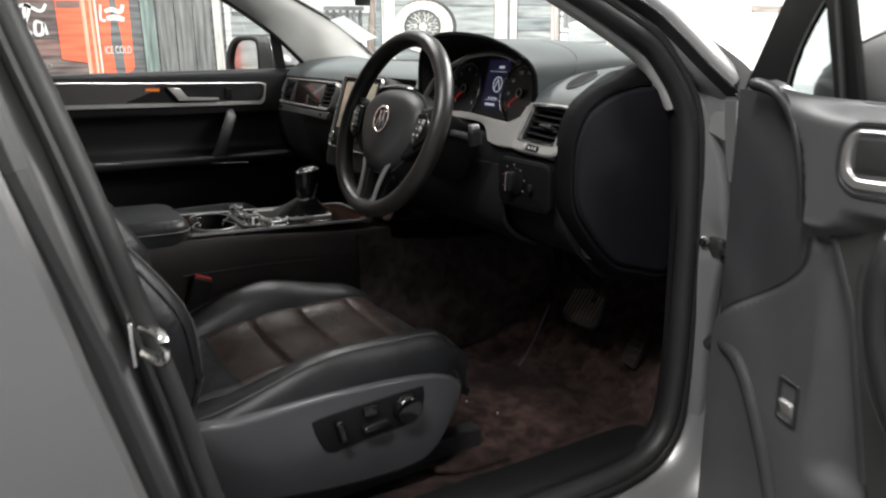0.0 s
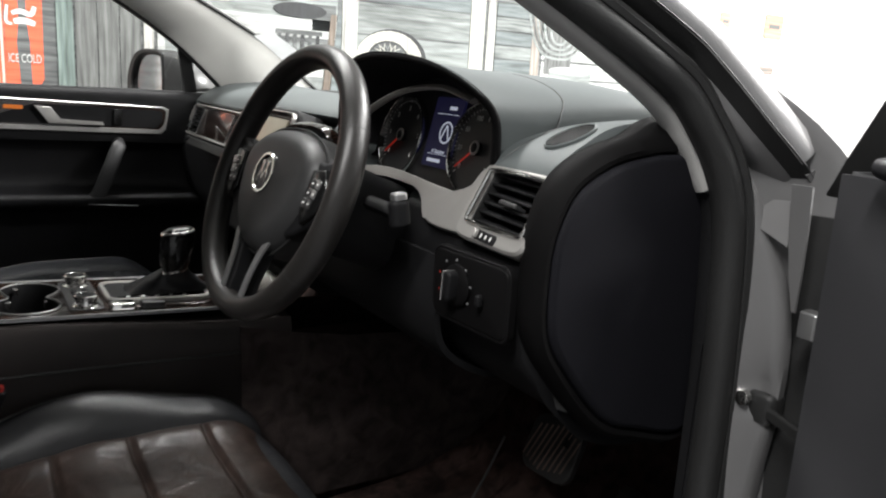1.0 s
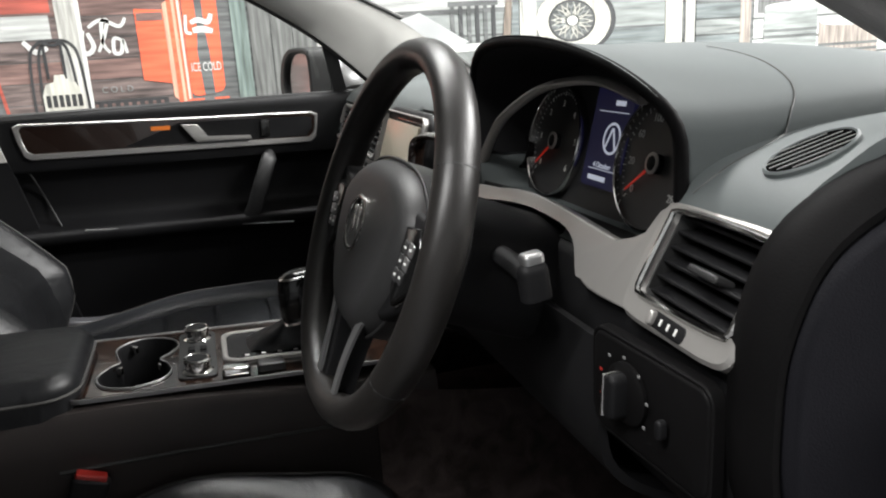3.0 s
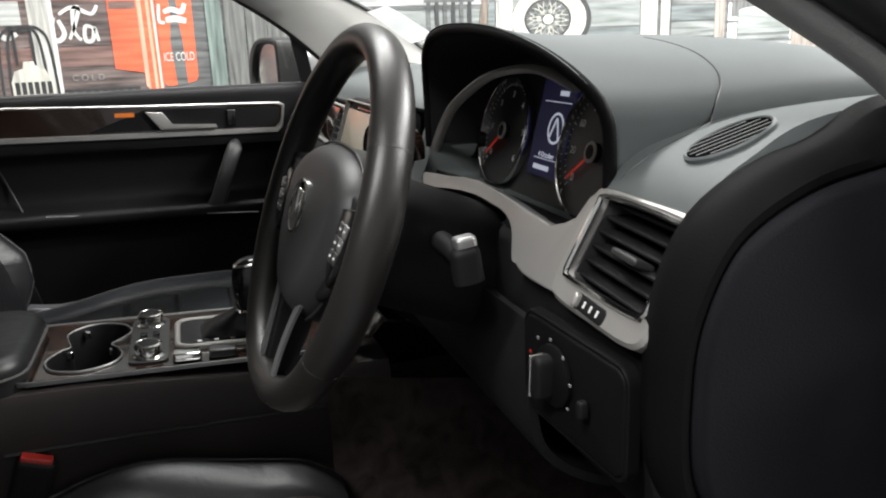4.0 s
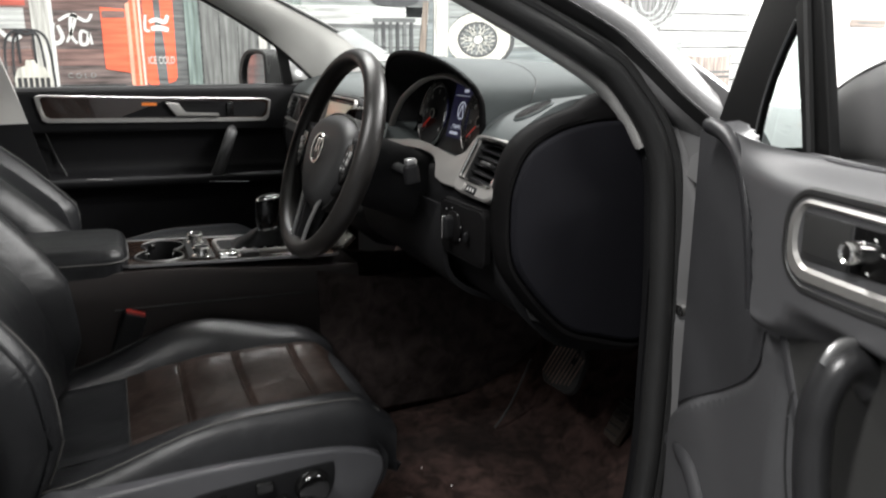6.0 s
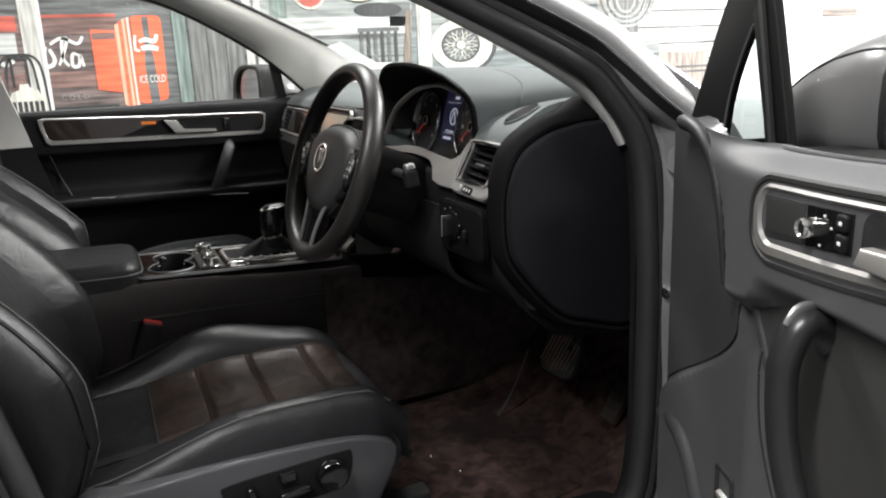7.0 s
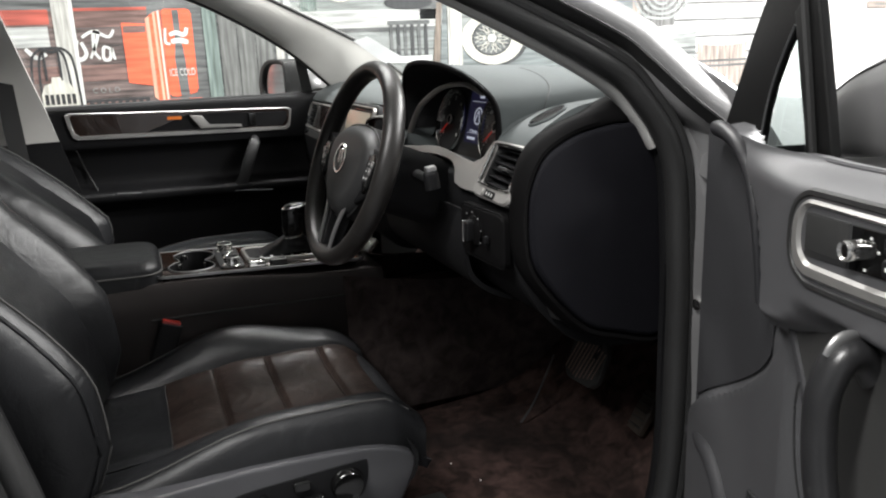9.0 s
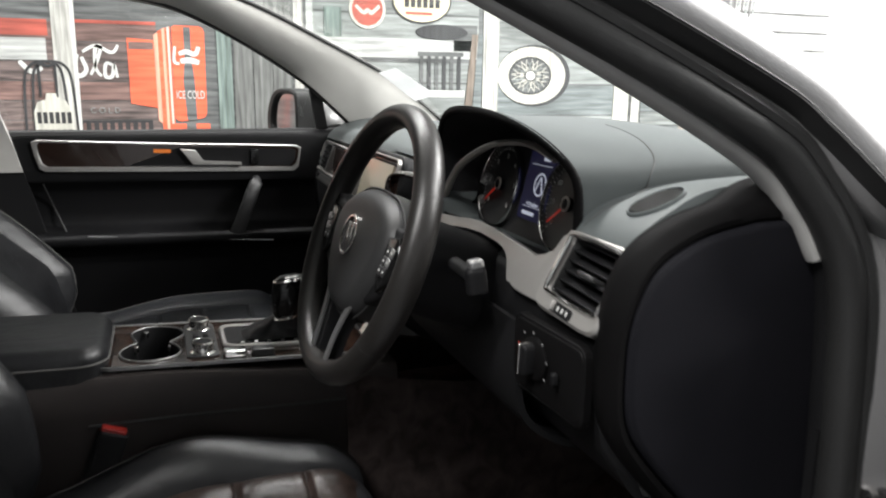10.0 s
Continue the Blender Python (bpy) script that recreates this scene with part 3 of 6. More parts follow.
part("door_seal", sweep(OPENING, ring(0.017, 0.020, 12), True, (1, 0, 0)), RUBBER, body, "black rubber seal")
part("seal_lip", sweep([p + V(0.013, 0, 0) for p in OPENING], [(0.014 + a, b) for a, b in ring(0.008, 0.009, 8)], True, (1, 0, 0)), RUBBER, body)
part("inner_seal", sweep([p + V(-0.022, 0, 0) for p in OPENING], [(-0.004 + a, b) for a, b in ring(0.010, 0.012, 8)], True, (1, 0, 0)), PLASTIC, body)

# wing and bonnet
rows = []
for i in range(15):
    x = -0.9 + 1.8 * i / 14
    e = abs(x) / 0.9
    rows.append([V(x, y, z - 0.035 * e**3) for y, z in ((0.66 + 0.12 * (1 - e * e) - 0.12 * e, 1.188), (0.85, 1.192), (1.2, 1.180), (1.6, 1.13), (1.95, 1.04), (2.1, 0.86), (2.12, 0.5))])
part("bonnet", surf(rows, thick=0.01), PAINT, body)
for sx in (-1, 1):
    rows = []
    for y in (0.47, 0.6, 0.8, 1.1, 1.5, 1.9, 2.1):
        f = (y - 0.47) / 1.6
        rows.append([V(sx * (0.86 - 0.03 * f), y, 1.165 - 0.05 * f), V(sx * (0.90 - 0.03 * f), y, 1.15 - 0.05 * f), V(sx * (0.935 - 0.05 * f), y, 1.09 - 0.05 * f), V(sx * (0.955 - 0.05 * f), y, 0.95), V(sx * (0.96 - 0.05 * f), y, 0.75), V(sx * (0.93 - 0.05 * f), y, 0.45)])
    part("wing", surf(rows, thick=0.008), PAINT, body)
# roof and rear body
rows = []
for i in range(13):
    x = -0.66 + 1.32 * i / 12
    e = (x / 0.66) ** 2
    rows.append([V(x, y, z - 0.07 * e) for y, z in ((-0.10, 1.618), (-0.3, 1.66), (-0.7, 1.69), (-1.4, 1.69), (-2.2, 1.66))])
part("roof", surf(rows, thick=0.02), PAINT, body)
part("headliner", surf([[p - V(0, 0, 0.045) for p in r] for r in rows], thick=0.008), BEIGE, body, "pale grey cloth headliner")
for sx in (-1, 1):
    rows = [[V(sx * (0.905 + 0.05 * math.sin(math.pi * (z - 0.35) / 1.0)), y + (0.24 * (1.19 - z) + 0.02 if y > -0.7 else 0), z) for z in (0.35, 0.5, 0.7, 0.9, 1.05, 1.15, 1.19)] for y in (-0.655, -0.67, -0.9, -1.3, -1.7)]
    part("rear_door", surf(rows, thick=0.02), PAINT, body)
    rows = [[V(sx * (0.90 - 0.30 * f), y, 1.19 + 0.37 * f) for f in (0, 0.33, 0.66, 1.0)] for y in (-0.70, -1.2, -1.65)]
    part("rear_window", surf(rows, thick=0.004), GLOSS, body, "dark tinted glass")
    part("window_post", surf([[V(sx * (0.905 - 0.30 * f), y, 1.19 + 0.37 * f) for f in (0, 0.5, 1.0)] for y in (-0.64, -0.70)], thick=0.02), GLOSS, body)
    part("tail", surf([[V(sx * 0.93, y, z) for z in (0.4, 0.8, 1.2, 1.6)] for y in (-1.7, -2.2)], thick=0.03), PAINT, body)
part("tailgate", box(1.84, 0.05, 1.3, pose(0, -2.22, 1.0), 0.02), PAINT, body)
part("underbody", box(1.7, 4.2, 0.10, pose(0, -0.1, 0.42), 0.02), PLASTIC, body)

part("rear_door_gap", tube([V(0.925, -0.650 + 0.24 * (1.19 - z) + 0.036, z) for z in (0.45, 0.6, 0.8, 1.0, 1.19)] + [V(0.80, -0.66, 1.40), V(0.66, -0.66, 1.56)], 0.013, 8), RUBBER, body, "black gap before the rear door")
# wheels of the car, hidden under the wings but standing on the floor
for wx, wy in ((-0.82, 1.35), (0.82, 1.35), (-0.82, -1.5), (0.82, -1.5)):
    m = fr((wx, wy, 0.36), (0, 1, 0), (1, 0, 0))
    wh = part("road_wheel", lathe([(0.24, -0.12), (0.34, -0.12), (0.36, -0.09), (0.36, 0.09), (0.34, 0.12), (0.24, 0.12)], 32, m), RUBBER, car, "black tyre on an alloy rim")
    part("rim", lathe([(0.05, 0.10), (0.23, 0.11), (0.24, 0.0)], 24, m), SILVER, wh)

# striker on the rear post, hinge post fittings
part("striker", tube(spl([(0.80, -0.515, 0.985), (0.845, -0.50, 0.985), (0.845, -0.50, 0.955), (0.80, -0.515, 0.955)], 4), 0.006, 8), CHROME, body, "steel door striker")
part("striker_plate", box(0.04, 0.055, 0.005, fr((0.80, -0.525, 0.97), (1, 0, 0), (0.1, 1, 0)), 0.002), CHROME, body)
check = part("check_strap", box(0.009, 0.13, 0.012, fr((0.850, 0.435, 0.935), (0.35, 0.94, 0), (0, 0, 1)), 0.004), RUBBER, body, "black door check strap")
part("check_bracket", box(0.035, 0.03, 0.035, pose(0.81, 0.455, 0.938), 0.006), RUBBER, check)
part("bolt", lathe([(0.009, 0), (0.009, 0.008), (0.004, 0.010)], 8, fr((0.795, 0.438, 0.945), (1, 0, 0), (0, -1, 0))), CHROME, check)
part("hinge", box(0.04, 0.03, 0.05, pose(0.895, 0.475, 1.0), 0.005), RUBBER, body)
part("hinge", box(0.04, 0.03, 0.05, pose(0.895, 0.475, 0.68), 0.005), RUBBER, body)
part("wing_gap", surf([[V(0.86, 0.50, z), V(0.885, 0.51, z), V(0.93, 0.49, z)] for z in (0.45, 0.8, 1.15)], thick=0.01), RUBBER, body)

def bulge(z):
    return 0.62 + 0.38 * math.exp(-(((z - 0.975) / 0.11) ** 2)) - 0.35 * sstep(1.08, 1.22, z)


rows = []
for k in range(40):
    z = 0.58 + 0.64 * k / 39
    g = bulge(z)
    a = V(0.786 - 0.032 * sstep(1.02, 1.22, z), 0.430 - 0.02 * sstep(1.05, 1.25, z), z)
    dent = 0.010 * math.exp(-(((z - 0.955) / 0.022) ** 2))
    rows.append([a, a + V(0.014 * g, 0.006 + dent, 0), a + V(0.028 * g, 0.010 + dent, 0), a + V(0.038 * g, 0.014 + 0.5 * dent, 0), a + V(0.042 * g, 0.020, 0), a + V(0.041 * g, 0.032, 0)])
part("hinge_post", surf(rows, thick=0.004), PAINT, body, "grey painted hinge post")
# Black sheet added in place of the shaded hollow between post and door.
part("hinge_gap", surf([[V(0.80, 0.475, z), V(0.85, 0.490, z), V(0.91, 0.490, z), V(0.955, 0.455, z)] for z in (0.46, 0.7, 0.95, 1.16)], thick=0.006), RUBBER, body, "black sheet for the shade at the hinges")
part("wing_flange", surf([[V(0.777, 0.446, 1.173), V(0.810, 0.452, 1.175)], [V(0.780, 0.440, 1.157), V(0.814, 0.444, 1.152)], [V(0.784, 0.434, 1.141), V(0.818, 0.436, 1.127)]], thick=0.003), PAINT, body)
part("wing_flange", surf([[V(0.814, 0.436, 1.195), V(0.838, 0.436, 1.195)], [V(0.818, 0.436, 1.15), V(0.840, 0.436, 1.15)], [V(0.826, 0.436, 1.10), V(0.841, 0.436, 1.10)], [V(0.836, 0.436, 1.06), V(0.840, 0.436, 1.06)]], thick=0.003), PAINT, body)
part("hinge_leaf", box(0.022, 0.02, 0.028, pose(0.863, 0.43, 1.054), 0.003), RING_GREY, body)
# outer skin of the windscreen pillar
EDGE = spl([(0.806, 0.512, 1.168), (0.810, 0.459, 1.210), (0.803, 0.402, 1.252), (0.778, 0.348, 1.307), (0.757, 0.297, 1.348), (0.726, 0.102, 1.441), (0.672, -0.143, 1.552), (0.636, -0.31, 1.605)], 8)
SINK = V(-0.0182, 0.0035, -0.0148)


def pillar_band(path, prof):
    return surf([[p + V(*q) for q in prof] for p in path], thick=0.003)


SKIN = ((0, 0, 0), (0.003, 0.006, 0.006), (0.003, 0.016, 0.013), (-0.004, 0.032, 0.020), (-0.020, 0.046, 0.026), (-0.050, 0.058, 0.032))
part("pillar_skin", pillar_band(EDGE[9:], SKIN), PAINT, body, "grey metallic windscreen pillar")
part("wing_corner", pillar_band(EDGE[:8], [(x, y - 0.002, z - 0.002) for x, y, z in SKIN]), PAINT, body, "grey metallic corner of the wing")
part("pillar_gap", pillar_band(EDGE, [tuple(SINK * f + V(-0.003, 0.004, 0)) for f in (-0.2, 0.35, 0.7, 1.05)]), RUBBER, body, "black seal under the pillar")
part("pillar_jamb", pillar_band(EDGE[6:], [tuple(SINK * f + V(0, 0.010 * h, 0)) for f, h in ((1.0, 0.5), (1.25, -0.1), (1.7, 0.0), (2.2, 0.5), (2.7, 1.0))]), PAINT, body, "grey painted inner face of the pillar")

# windscreen, side glass
rows = []
for i in range(13):
    x = -0.72 + 1.44 * i / 12
    e = (x / 0.72) ** 2
    rows.append([V(x * (1 - 0.14 * f), (0.86 - 0.34 * e) * (1 - f) + (-0.02 - 0.05 * e) * f, (1.195 + 0.03 * e) * (1 - f) + (1.60 - 0.06 * e) * f + 0.02 * math.sin(math.pi * f)) for f in (0, 0.25, 0.5, 0.75, 1)])
ws = part("windscreen", surf(rows), GLASS, car, "clear curved windscreen")
ws.visible_shadow = False
wg = part("side_window", surf([[V(-0.775 + 0.155 * f, y, 1.19 + 0.35 * f) for f in (0, 0.5, 1)] for y in (-0.60, -0.2, 0.30)]), GLASS, car, "raised passenger side window")
wg.visible_shadow = False

# driver's pillar trim: pale sleeve along the inside of the seal
trim_path = spl([(0.738, 0.385, 1.178), (0.728, 0.358, 1.225), (0.712, 0.30, 1.283), (0.675, 0.09, 1.398), (0.625, -0.14, 1.505), (0.585, -0.34, 1.555)], 8)
part("pillar_trim", sweep(trim_path, ring(0.008, 0.014, 12), False, (1, 0, 0), scale=lambda f: 0.65 + 0.45 * min(1, f * 3)), PILLAR_SHADED, body, "pale grey pillar trim")

# passenger's pillar trim
low = spl([(-0.705, 0.30, 1.215), (-0.69, 0.269, 1.247), (-0.66, 0.146, 1.351), (-0.62, -0.02, 1.45), (-0.595, -0.17, 1.515), (-0.59, -0.34, 1.54)], 5)
high = spl([(-0.70, 0.53, 1.225), (-0.685, 0.463, 1.276), (-0.645, 0.36, 1.345), (-0.60, 0.185, 1.427), (-0.572, 0.005, 1.507), (-0.548, -0.18, 1.560)], 5)
rows = []
for a, b in zip(low, high):
    rows.append([a + V(-0.05, 0.01, -0.01), a, a.lerp(b, 0.2) + V(0.014, 0, 0.004), a.lerp(b, 0.5) + V(0.020, 0, 0.005), a.lerp(b, 0.8) + V(0.012, 0, 0.003), b, b + V(-0.04, 0.01, -0.01)])
part("pillar_trim", surf(rows, thick=0.01), BEIGE, body, "pale grey pillar trim")
part("screen_edge", tube([b + V(0.012, 0.006, 0.004) for b in high], 0.0045, 8), RUBBER, body)
part("window_seal", tube([a + V(-0.012, -0.004, -0.006) for a in low], 0.010, 8), RUBBER, body)
part("roof_rail_trim", tube(spl([(-0.60, -0.15, 1.53), (-0.60, -0.40, 1.56), (-0.60, -0.8, 1.56), (-0.61, -1.4, 1.54)], 5), 0.05, 10, rb=0.03), BEIGE, body)
# passenger's rear post with belt
rows = [[V(-0.745 + 0.14 * max(0, f), -0.528 - 0.085 * f + dy, 1.20 + 0.36 * f) for dy in (0.0, -0.03, -0.16)] for f in (-0.22, -0.1, 0.0, 0.4, 0.7, 1.0)]
part("post_trim", surf(rows, thick=0.012), BEIGE, body, "pale grey post trim")
part("lower_post_trim", surf([[V(-0.748, -0.508 - 0.235 * (z - 1.12) + dy, z) for dy in (0.0, -0.04, -0.2)] for z in (0.5, 0.8, 1.0, 1.118)], thick=0.012), PLASTIC, body)
belt = part("seat_belt", surf([spl([(-0.705, -0.60, 1.45), (-0.70, -0.59, 1.15), (-0.70, -0.58, 0.95), (-0.69, -0.56, 0.62)], 4), spl([(-0.70, -0.645, 1.45), (-0.695, -0.635, 1.15), (-0.695, -0.625, 0.95), (-0.685, -0.60, 0.62)], 4)], thick=0.002), RUBBER, car, "black webbing belt")
part("belt_button", lathe([(0.007, 0), (0.007, 0.006), (0.003, 0.008)], 10, fr((-0.688, -0.575, 1.03), (0, 1, 0), (1, 0, 0))), PLASTIC, belt)

# interior mirror
im = part("interior_mirror", plate(rrect(0.24, 0.065, 0.03, 5), 0.03, fr((0.0, 0.055, 1.510), (0.96, 0.28, 0), (0.25, -0.92, -0.15)), 0.006), PLASTIC, car, "black rear-view mirror")
part("mirror_face", plate(rrect(0.225, 0.05, 0.024, 5), 0.002, fr((0.0, 0.055, 1.510), (0.96, 0.28, 0), (0.25, -0.92, -0.15)) @ pose(0, 0, 0.0015)), MIRROR, im)
part("mirror_stem", tube([(0, 0.075, 1.515), (0, 0.11, 1.55)], 0.012, 8), PLASTIC, im)

# floor, sill, tunnel
rows = []
for x in (0.10, 0.16, 0.3, 0.45, 0.6, 0.68, 0.745):
    e = sstep(0.62, 0.745, x)
    rows.append([V(x, y, z + 0.025 * e + 0.006 * math.sin(9 * x + 14 * y)) for y, z in ((-0.60, 0.50), (-0.30, 0.505), (0.0, 0.51), (0.2, 0.512), (0.36, 0.518), (0.46, 0.545), (0.54, 0.61), (0.60, 0.70), (0.66, 0.85), (0.66, 1.0))])
part("carpet", surf([spl(r, 4) for r in rows], thick=0.01), CARPET, car, "dark brown worn footwell carpet")
part("carpet", surf([[V(-x, y, z) for x, y, z in r] for r in rows], thick=0.01), CARPET, car, "dark brown footwell carpet")
part("kick_panel", surf([spl([(0.752, 0.405, z), (0.748, 0.46, z), (0.740, 0.54, z), (0.72, 0.62, z), (0.70, 0.68, z)], 4) for z in (0.50, 0.6, 0.75, 0.9, 1.0)], thick=0.01), PLASTIC, car)
part("sill_trim", surf([spl([(0.645, y, 0.525), (0.69, y, 0.548), (0.735, y, 0.556), (0.768, y, 0.545), (0.772, y, 0.50)], 3) for y in (-0.46, -0.2, 0.1, 0.3, 0.37, 0.40)], thick=0.008), PLASTIC, car, "scuffed black sill trim")
mat_out = [(p.x, p.y) for p in spl([(0.19, -0.02, 0), (0.40, -0.03, 0), (0.60, -0.01, 0), (0.64, 0.15, 0), (0.635, 0.38, 0), (0.56, 0.43, 0), (0.35, 0.44, 0), (0.20, 0.42, 0), (0.175, 0.2, 0)], 4, True)]
floor_mat = tagged(part("floor_mat", plate(mat_out, 0.008, pose(0, 0, 0.534), 0.003), CARPET, None), "dirty dark brown carpet mat in the driver's footwell", "floor mat")
rnd = random.Random(9)
for i in range(5):
    part("crumb", box(0.003, 0.0018, 0.0015, pose(rnd.uniform(0.25, 0.58), rnd.uniform(0.05, 0.4), 0.5355, 0, 0, rnd.uniform(0, 90)), 0.0005), PAPER, floor_mat)
part("tunnel", surf([spl([(0.125, y, 0.50), (0.13, y, 0.62), (0.122, y, 0.74), (0.0, y, 0.80), (-0.122, y, 0.74), (-0.13, y, 0.62), (-0.125, y, 0.50)], 4) for y in (-0.6, -0.2, 0.2, 0.45, 0.66)], thick=0.01), CARPET, car)
part("bulkhead", box(1.40, 0.02, 0.62, pose(0, 0.70, 0.81), 0.005), PLASTIC, car)

# pedals
brake = part("brake_pedal", plate(rrect(0.105, 0.092, 0.024), 0.012, fr((0.468, 0.448, 0.727), (1, 0.1, 0), (0.05, -0.9, 0.43)), 0.003), RUBBER, car, "worn ribbed rubber brake pedal")
for i in range(9):
    part("rib", box(0.0020, 0.082 - 0.006 * abs(i - 4), 0.0025, fr((0.468, 0.448, 0.727), (1, 0.1, 0), (0.05, -0.9, 0.43)) @ pose(-0.042 + 0.0105 * i, 0, 0.0010, 0, 0, -14), 0.0005), WORN_RIB, brake)
part("pedal_arm", tube([(0.490, 0.46, 0.735), (0.50, 0.52, 0.83), (0.50, 0.55, 0.98)], 0.011, 8), PLASTIC, brake)
accel = part("accelerator_pedal", plate([(-0.018, -0.040), (0.020, -0.044), (0.024, 0.0), (0.018, 0.044), (-0.014, 0.042), (-0.022, 0.0)], 0.014, fr((0.56, 0.515, 0.645), (1, 0, 0), (0, -0.85, 0.53)), 0.004), TAN, car, "worn black accelerator pedal")
for i in range(5):
    part("rib", box(0.036, 0.004, 0.003, fr((0.56, 0.515, 0.645), (1, 0, 0), (0, -0.85, 0.53)) @ pose(0.001, -0.030 + 0.015 * i, 0.0015), 0.001), RUBBER, accel)
part("loose_wire", tube(spl([(0.36, 0.44, 0.70), (0.35, 0.42, 0.64), (0.335, 0.40, 0.58), (0.33, 0.375, 0.545)], 5), 0.0022, 6), DARK_GREY, car)

# ---------------------------------------------------------------- dashboard
def dash_profile(x):
    """Points (y, z) of the dashboard's skin at a place across the car, from the windscreen to the knees."""
    e = sstep(0.50, 0.72, abs(x))
    c = 1 - sstep(0.10, 0.20, abs(x))
    by = 0.86 - 0.34 * (x / 0.72) ** 2
    return [(by, 1.20), (by - 0.05, 1.222), (0.46 - 0.03 * e, 1.238 + 0.014 * e), (0.33 - 0.03 * e, 1.236 + 0.009 * e), (0.245, 1.222), (0.212 + 0.003 * e, 1.197 + 0.003 * e), (0.200, 1.170), (0.186, 1.135), (0.174 - 0.02 * c, 1.10),
            (0.172 - 0.03 * c, 1.06), (0.178 - 0.04 * c, 1.01), (0.195 - 0.05 * c, 0.965), (0.235 - 0.06 * c, 0.925), (0.33 - 0.08 * c, 0.90), (0.60, 0.88)]


def hollow(x, y, z):
    """How far the skin stands back where the dials, vents and screen are let in."""
    def window(a, b, c, d, w=0.012):
        return sstep(a - w, a + w, x) * (1 - sstep(b - w, b + w, x)) * sstep(c - w, c + w, z) * (1 - sstep(d - w, d + w, z))
    deep = 0.16 * window(0.205, 0.576, 1.135, 1.30, 0.008) * (1 - sstep(0.26, 0.33, y))
    return max(deep, 0.055 * window(0.572, 0.696, 1.104, 1.176, 0.008), 0.03 * window(-0.702, -0.268, 1.115, 1.190, 0.006), 0.05 * window(-0.13, 0.13, 1.0, 1.20))


rows = [[V(p.x, p.y + hollow(p.x, p.y, p.z), p.z) for p in spl([(x, y, z) for y, z in dash_profile(x)], 6)] for x in [-0.72 + 1.412 * i / 150 for i in range(151)]]
rows.append([p + V(0.006, 0.010, -0.012) for p in rows[-1]])
rows.append([p + V(0.002, 0.03, -0.03) for p in rows[-1]])
# One skin in two tones: light above and shade below put into the colours.
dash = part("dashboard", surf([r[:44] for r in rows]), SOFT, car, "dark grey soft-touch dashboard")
part("lower_dashboard", surf([[p + V(0, 0.005, 0) for p in r[43:]] for r in rows]), PLASTIC, dash, "lower dashboard with shade put into its black colour")


part("screen_sill", tube([V(x, 0.86 - 0.34 * (x / 0.72) ** 2 - 0.03, 1.222) for x in [-0.68 + 1.36 * i / 24 for i in range(25)]], 0.016, 8), RUBBER, dash, "black strip along the windscreen")


def dy(x, z):
    """The y of the dashboard's face at a height."""
    pr = [(y, q) for y, q in dash_profile(x) if q < 1.225]
    for (ya, za), (yb, zb) in zip(pr, pr[1:]):
        if zb <= z <= za:
            return ya + (yb - ya) * (z - za) / (zb - za)
    return pr[0][0]


# instrument hood
HX = 0.367


def hood_rim(t, f):
    """A place on the hood: t runs over the arch, f from its lip to the windscreen."""
    c, q = math.cos(t), max(0.0, math.sin(t))
    right = c > 0
    a = (0.217 if right else 0.177) + (0.11 if right else 0.17) * f
    h, zb = 0.123 * (1 - f) + 0.012 * f, 1.190 + 0.048 * sstep(0, 0.7, f)
    x = a * math.copysign(abs(c) ** (0.855 if right else 0.93), c) + (0.010 * math.exp(-(((q - 0.35) / 0.22) ** 2)) * (1 - f) if right else 0)
    z = zb + h * q ** 0.64 - 0.010 * (1 - f) * max(0, 0.25 - q) * 4
    y = 0.168 + (0.040 if right else 0.028) * abs(c) ** 2.4 * (1 - f) + 0.39 * f
    return V(HX + x, y, z)


AR = [math.pi * j / 40 for j in range(41)]
hood = part("instrument_hood", surf([[hood_rim(t, k / 24) for t in AR] for k in range(25)]), SOFT, dash, "dark grey instrument hood")
rim = [hood_rim(t, 0) for t in AR]
seam_tree = [BVHTree.FromPolygons([v.co for v in ob.data.vertices], [p.vertices for p in ob.data.polygons]) for ob in (hood, dash)]


def on_dash(x, y):
    """The highest skin of hood and dashboard under a place."""
    tops = [t.ray_cast(V(x, y, 1.6), V(0, 0, -1))[0] for t in seam_tree]
    return max((p for p in tops if p), key=lambda p: p.z)


SEAM = spl([(0.598, 0.212, 0), (0.606, 0.225, 0), (0.611, 0.247, 0), (0.612, 0.265, 0), (0.606, 0.285, 0), (0.592, 0.298, 0), (0.565, 0.304, 0), (0.53, 0.306, 0), (0.48, 0.306, 0)], 6)
part("hood_seam", tube([on_dash(p.x, p.y) - V(0, 0, 0.0002) for p in SEAM], 0.0008, 6), HOUSING, hood)
# Lip is darker than the hood: the unlit fold is put into its colour.
part("hood_lip", tube([p + V(0, 0.0035, -0.0055) for p in rim], 0.0052, 10, up=(0, 1, 0)), BAND, hood)
rows = []
for f in (0, 0.5, 1):
    rows.append([V(HX + (p.x - HX) * (0.965 - 0.05 * f), p.y + (0.275 - p.y) * f + 0.004, 1.16 + (p.z - 1.16) * (0.955 - 0.13 * f)) for p in rim])
part("hood_lining", surf(rows, thick=0.003), PLASTIC, hood)
cl = fr((HX, 0.272, 1.198), (1, 0, 0), (0, -0.97, 0.24))
part("instrument_panel", plate(rrect(0.40, 0.17, 0.04, 6), 0.02, cl), DIAL, dash, "black instrument panel")
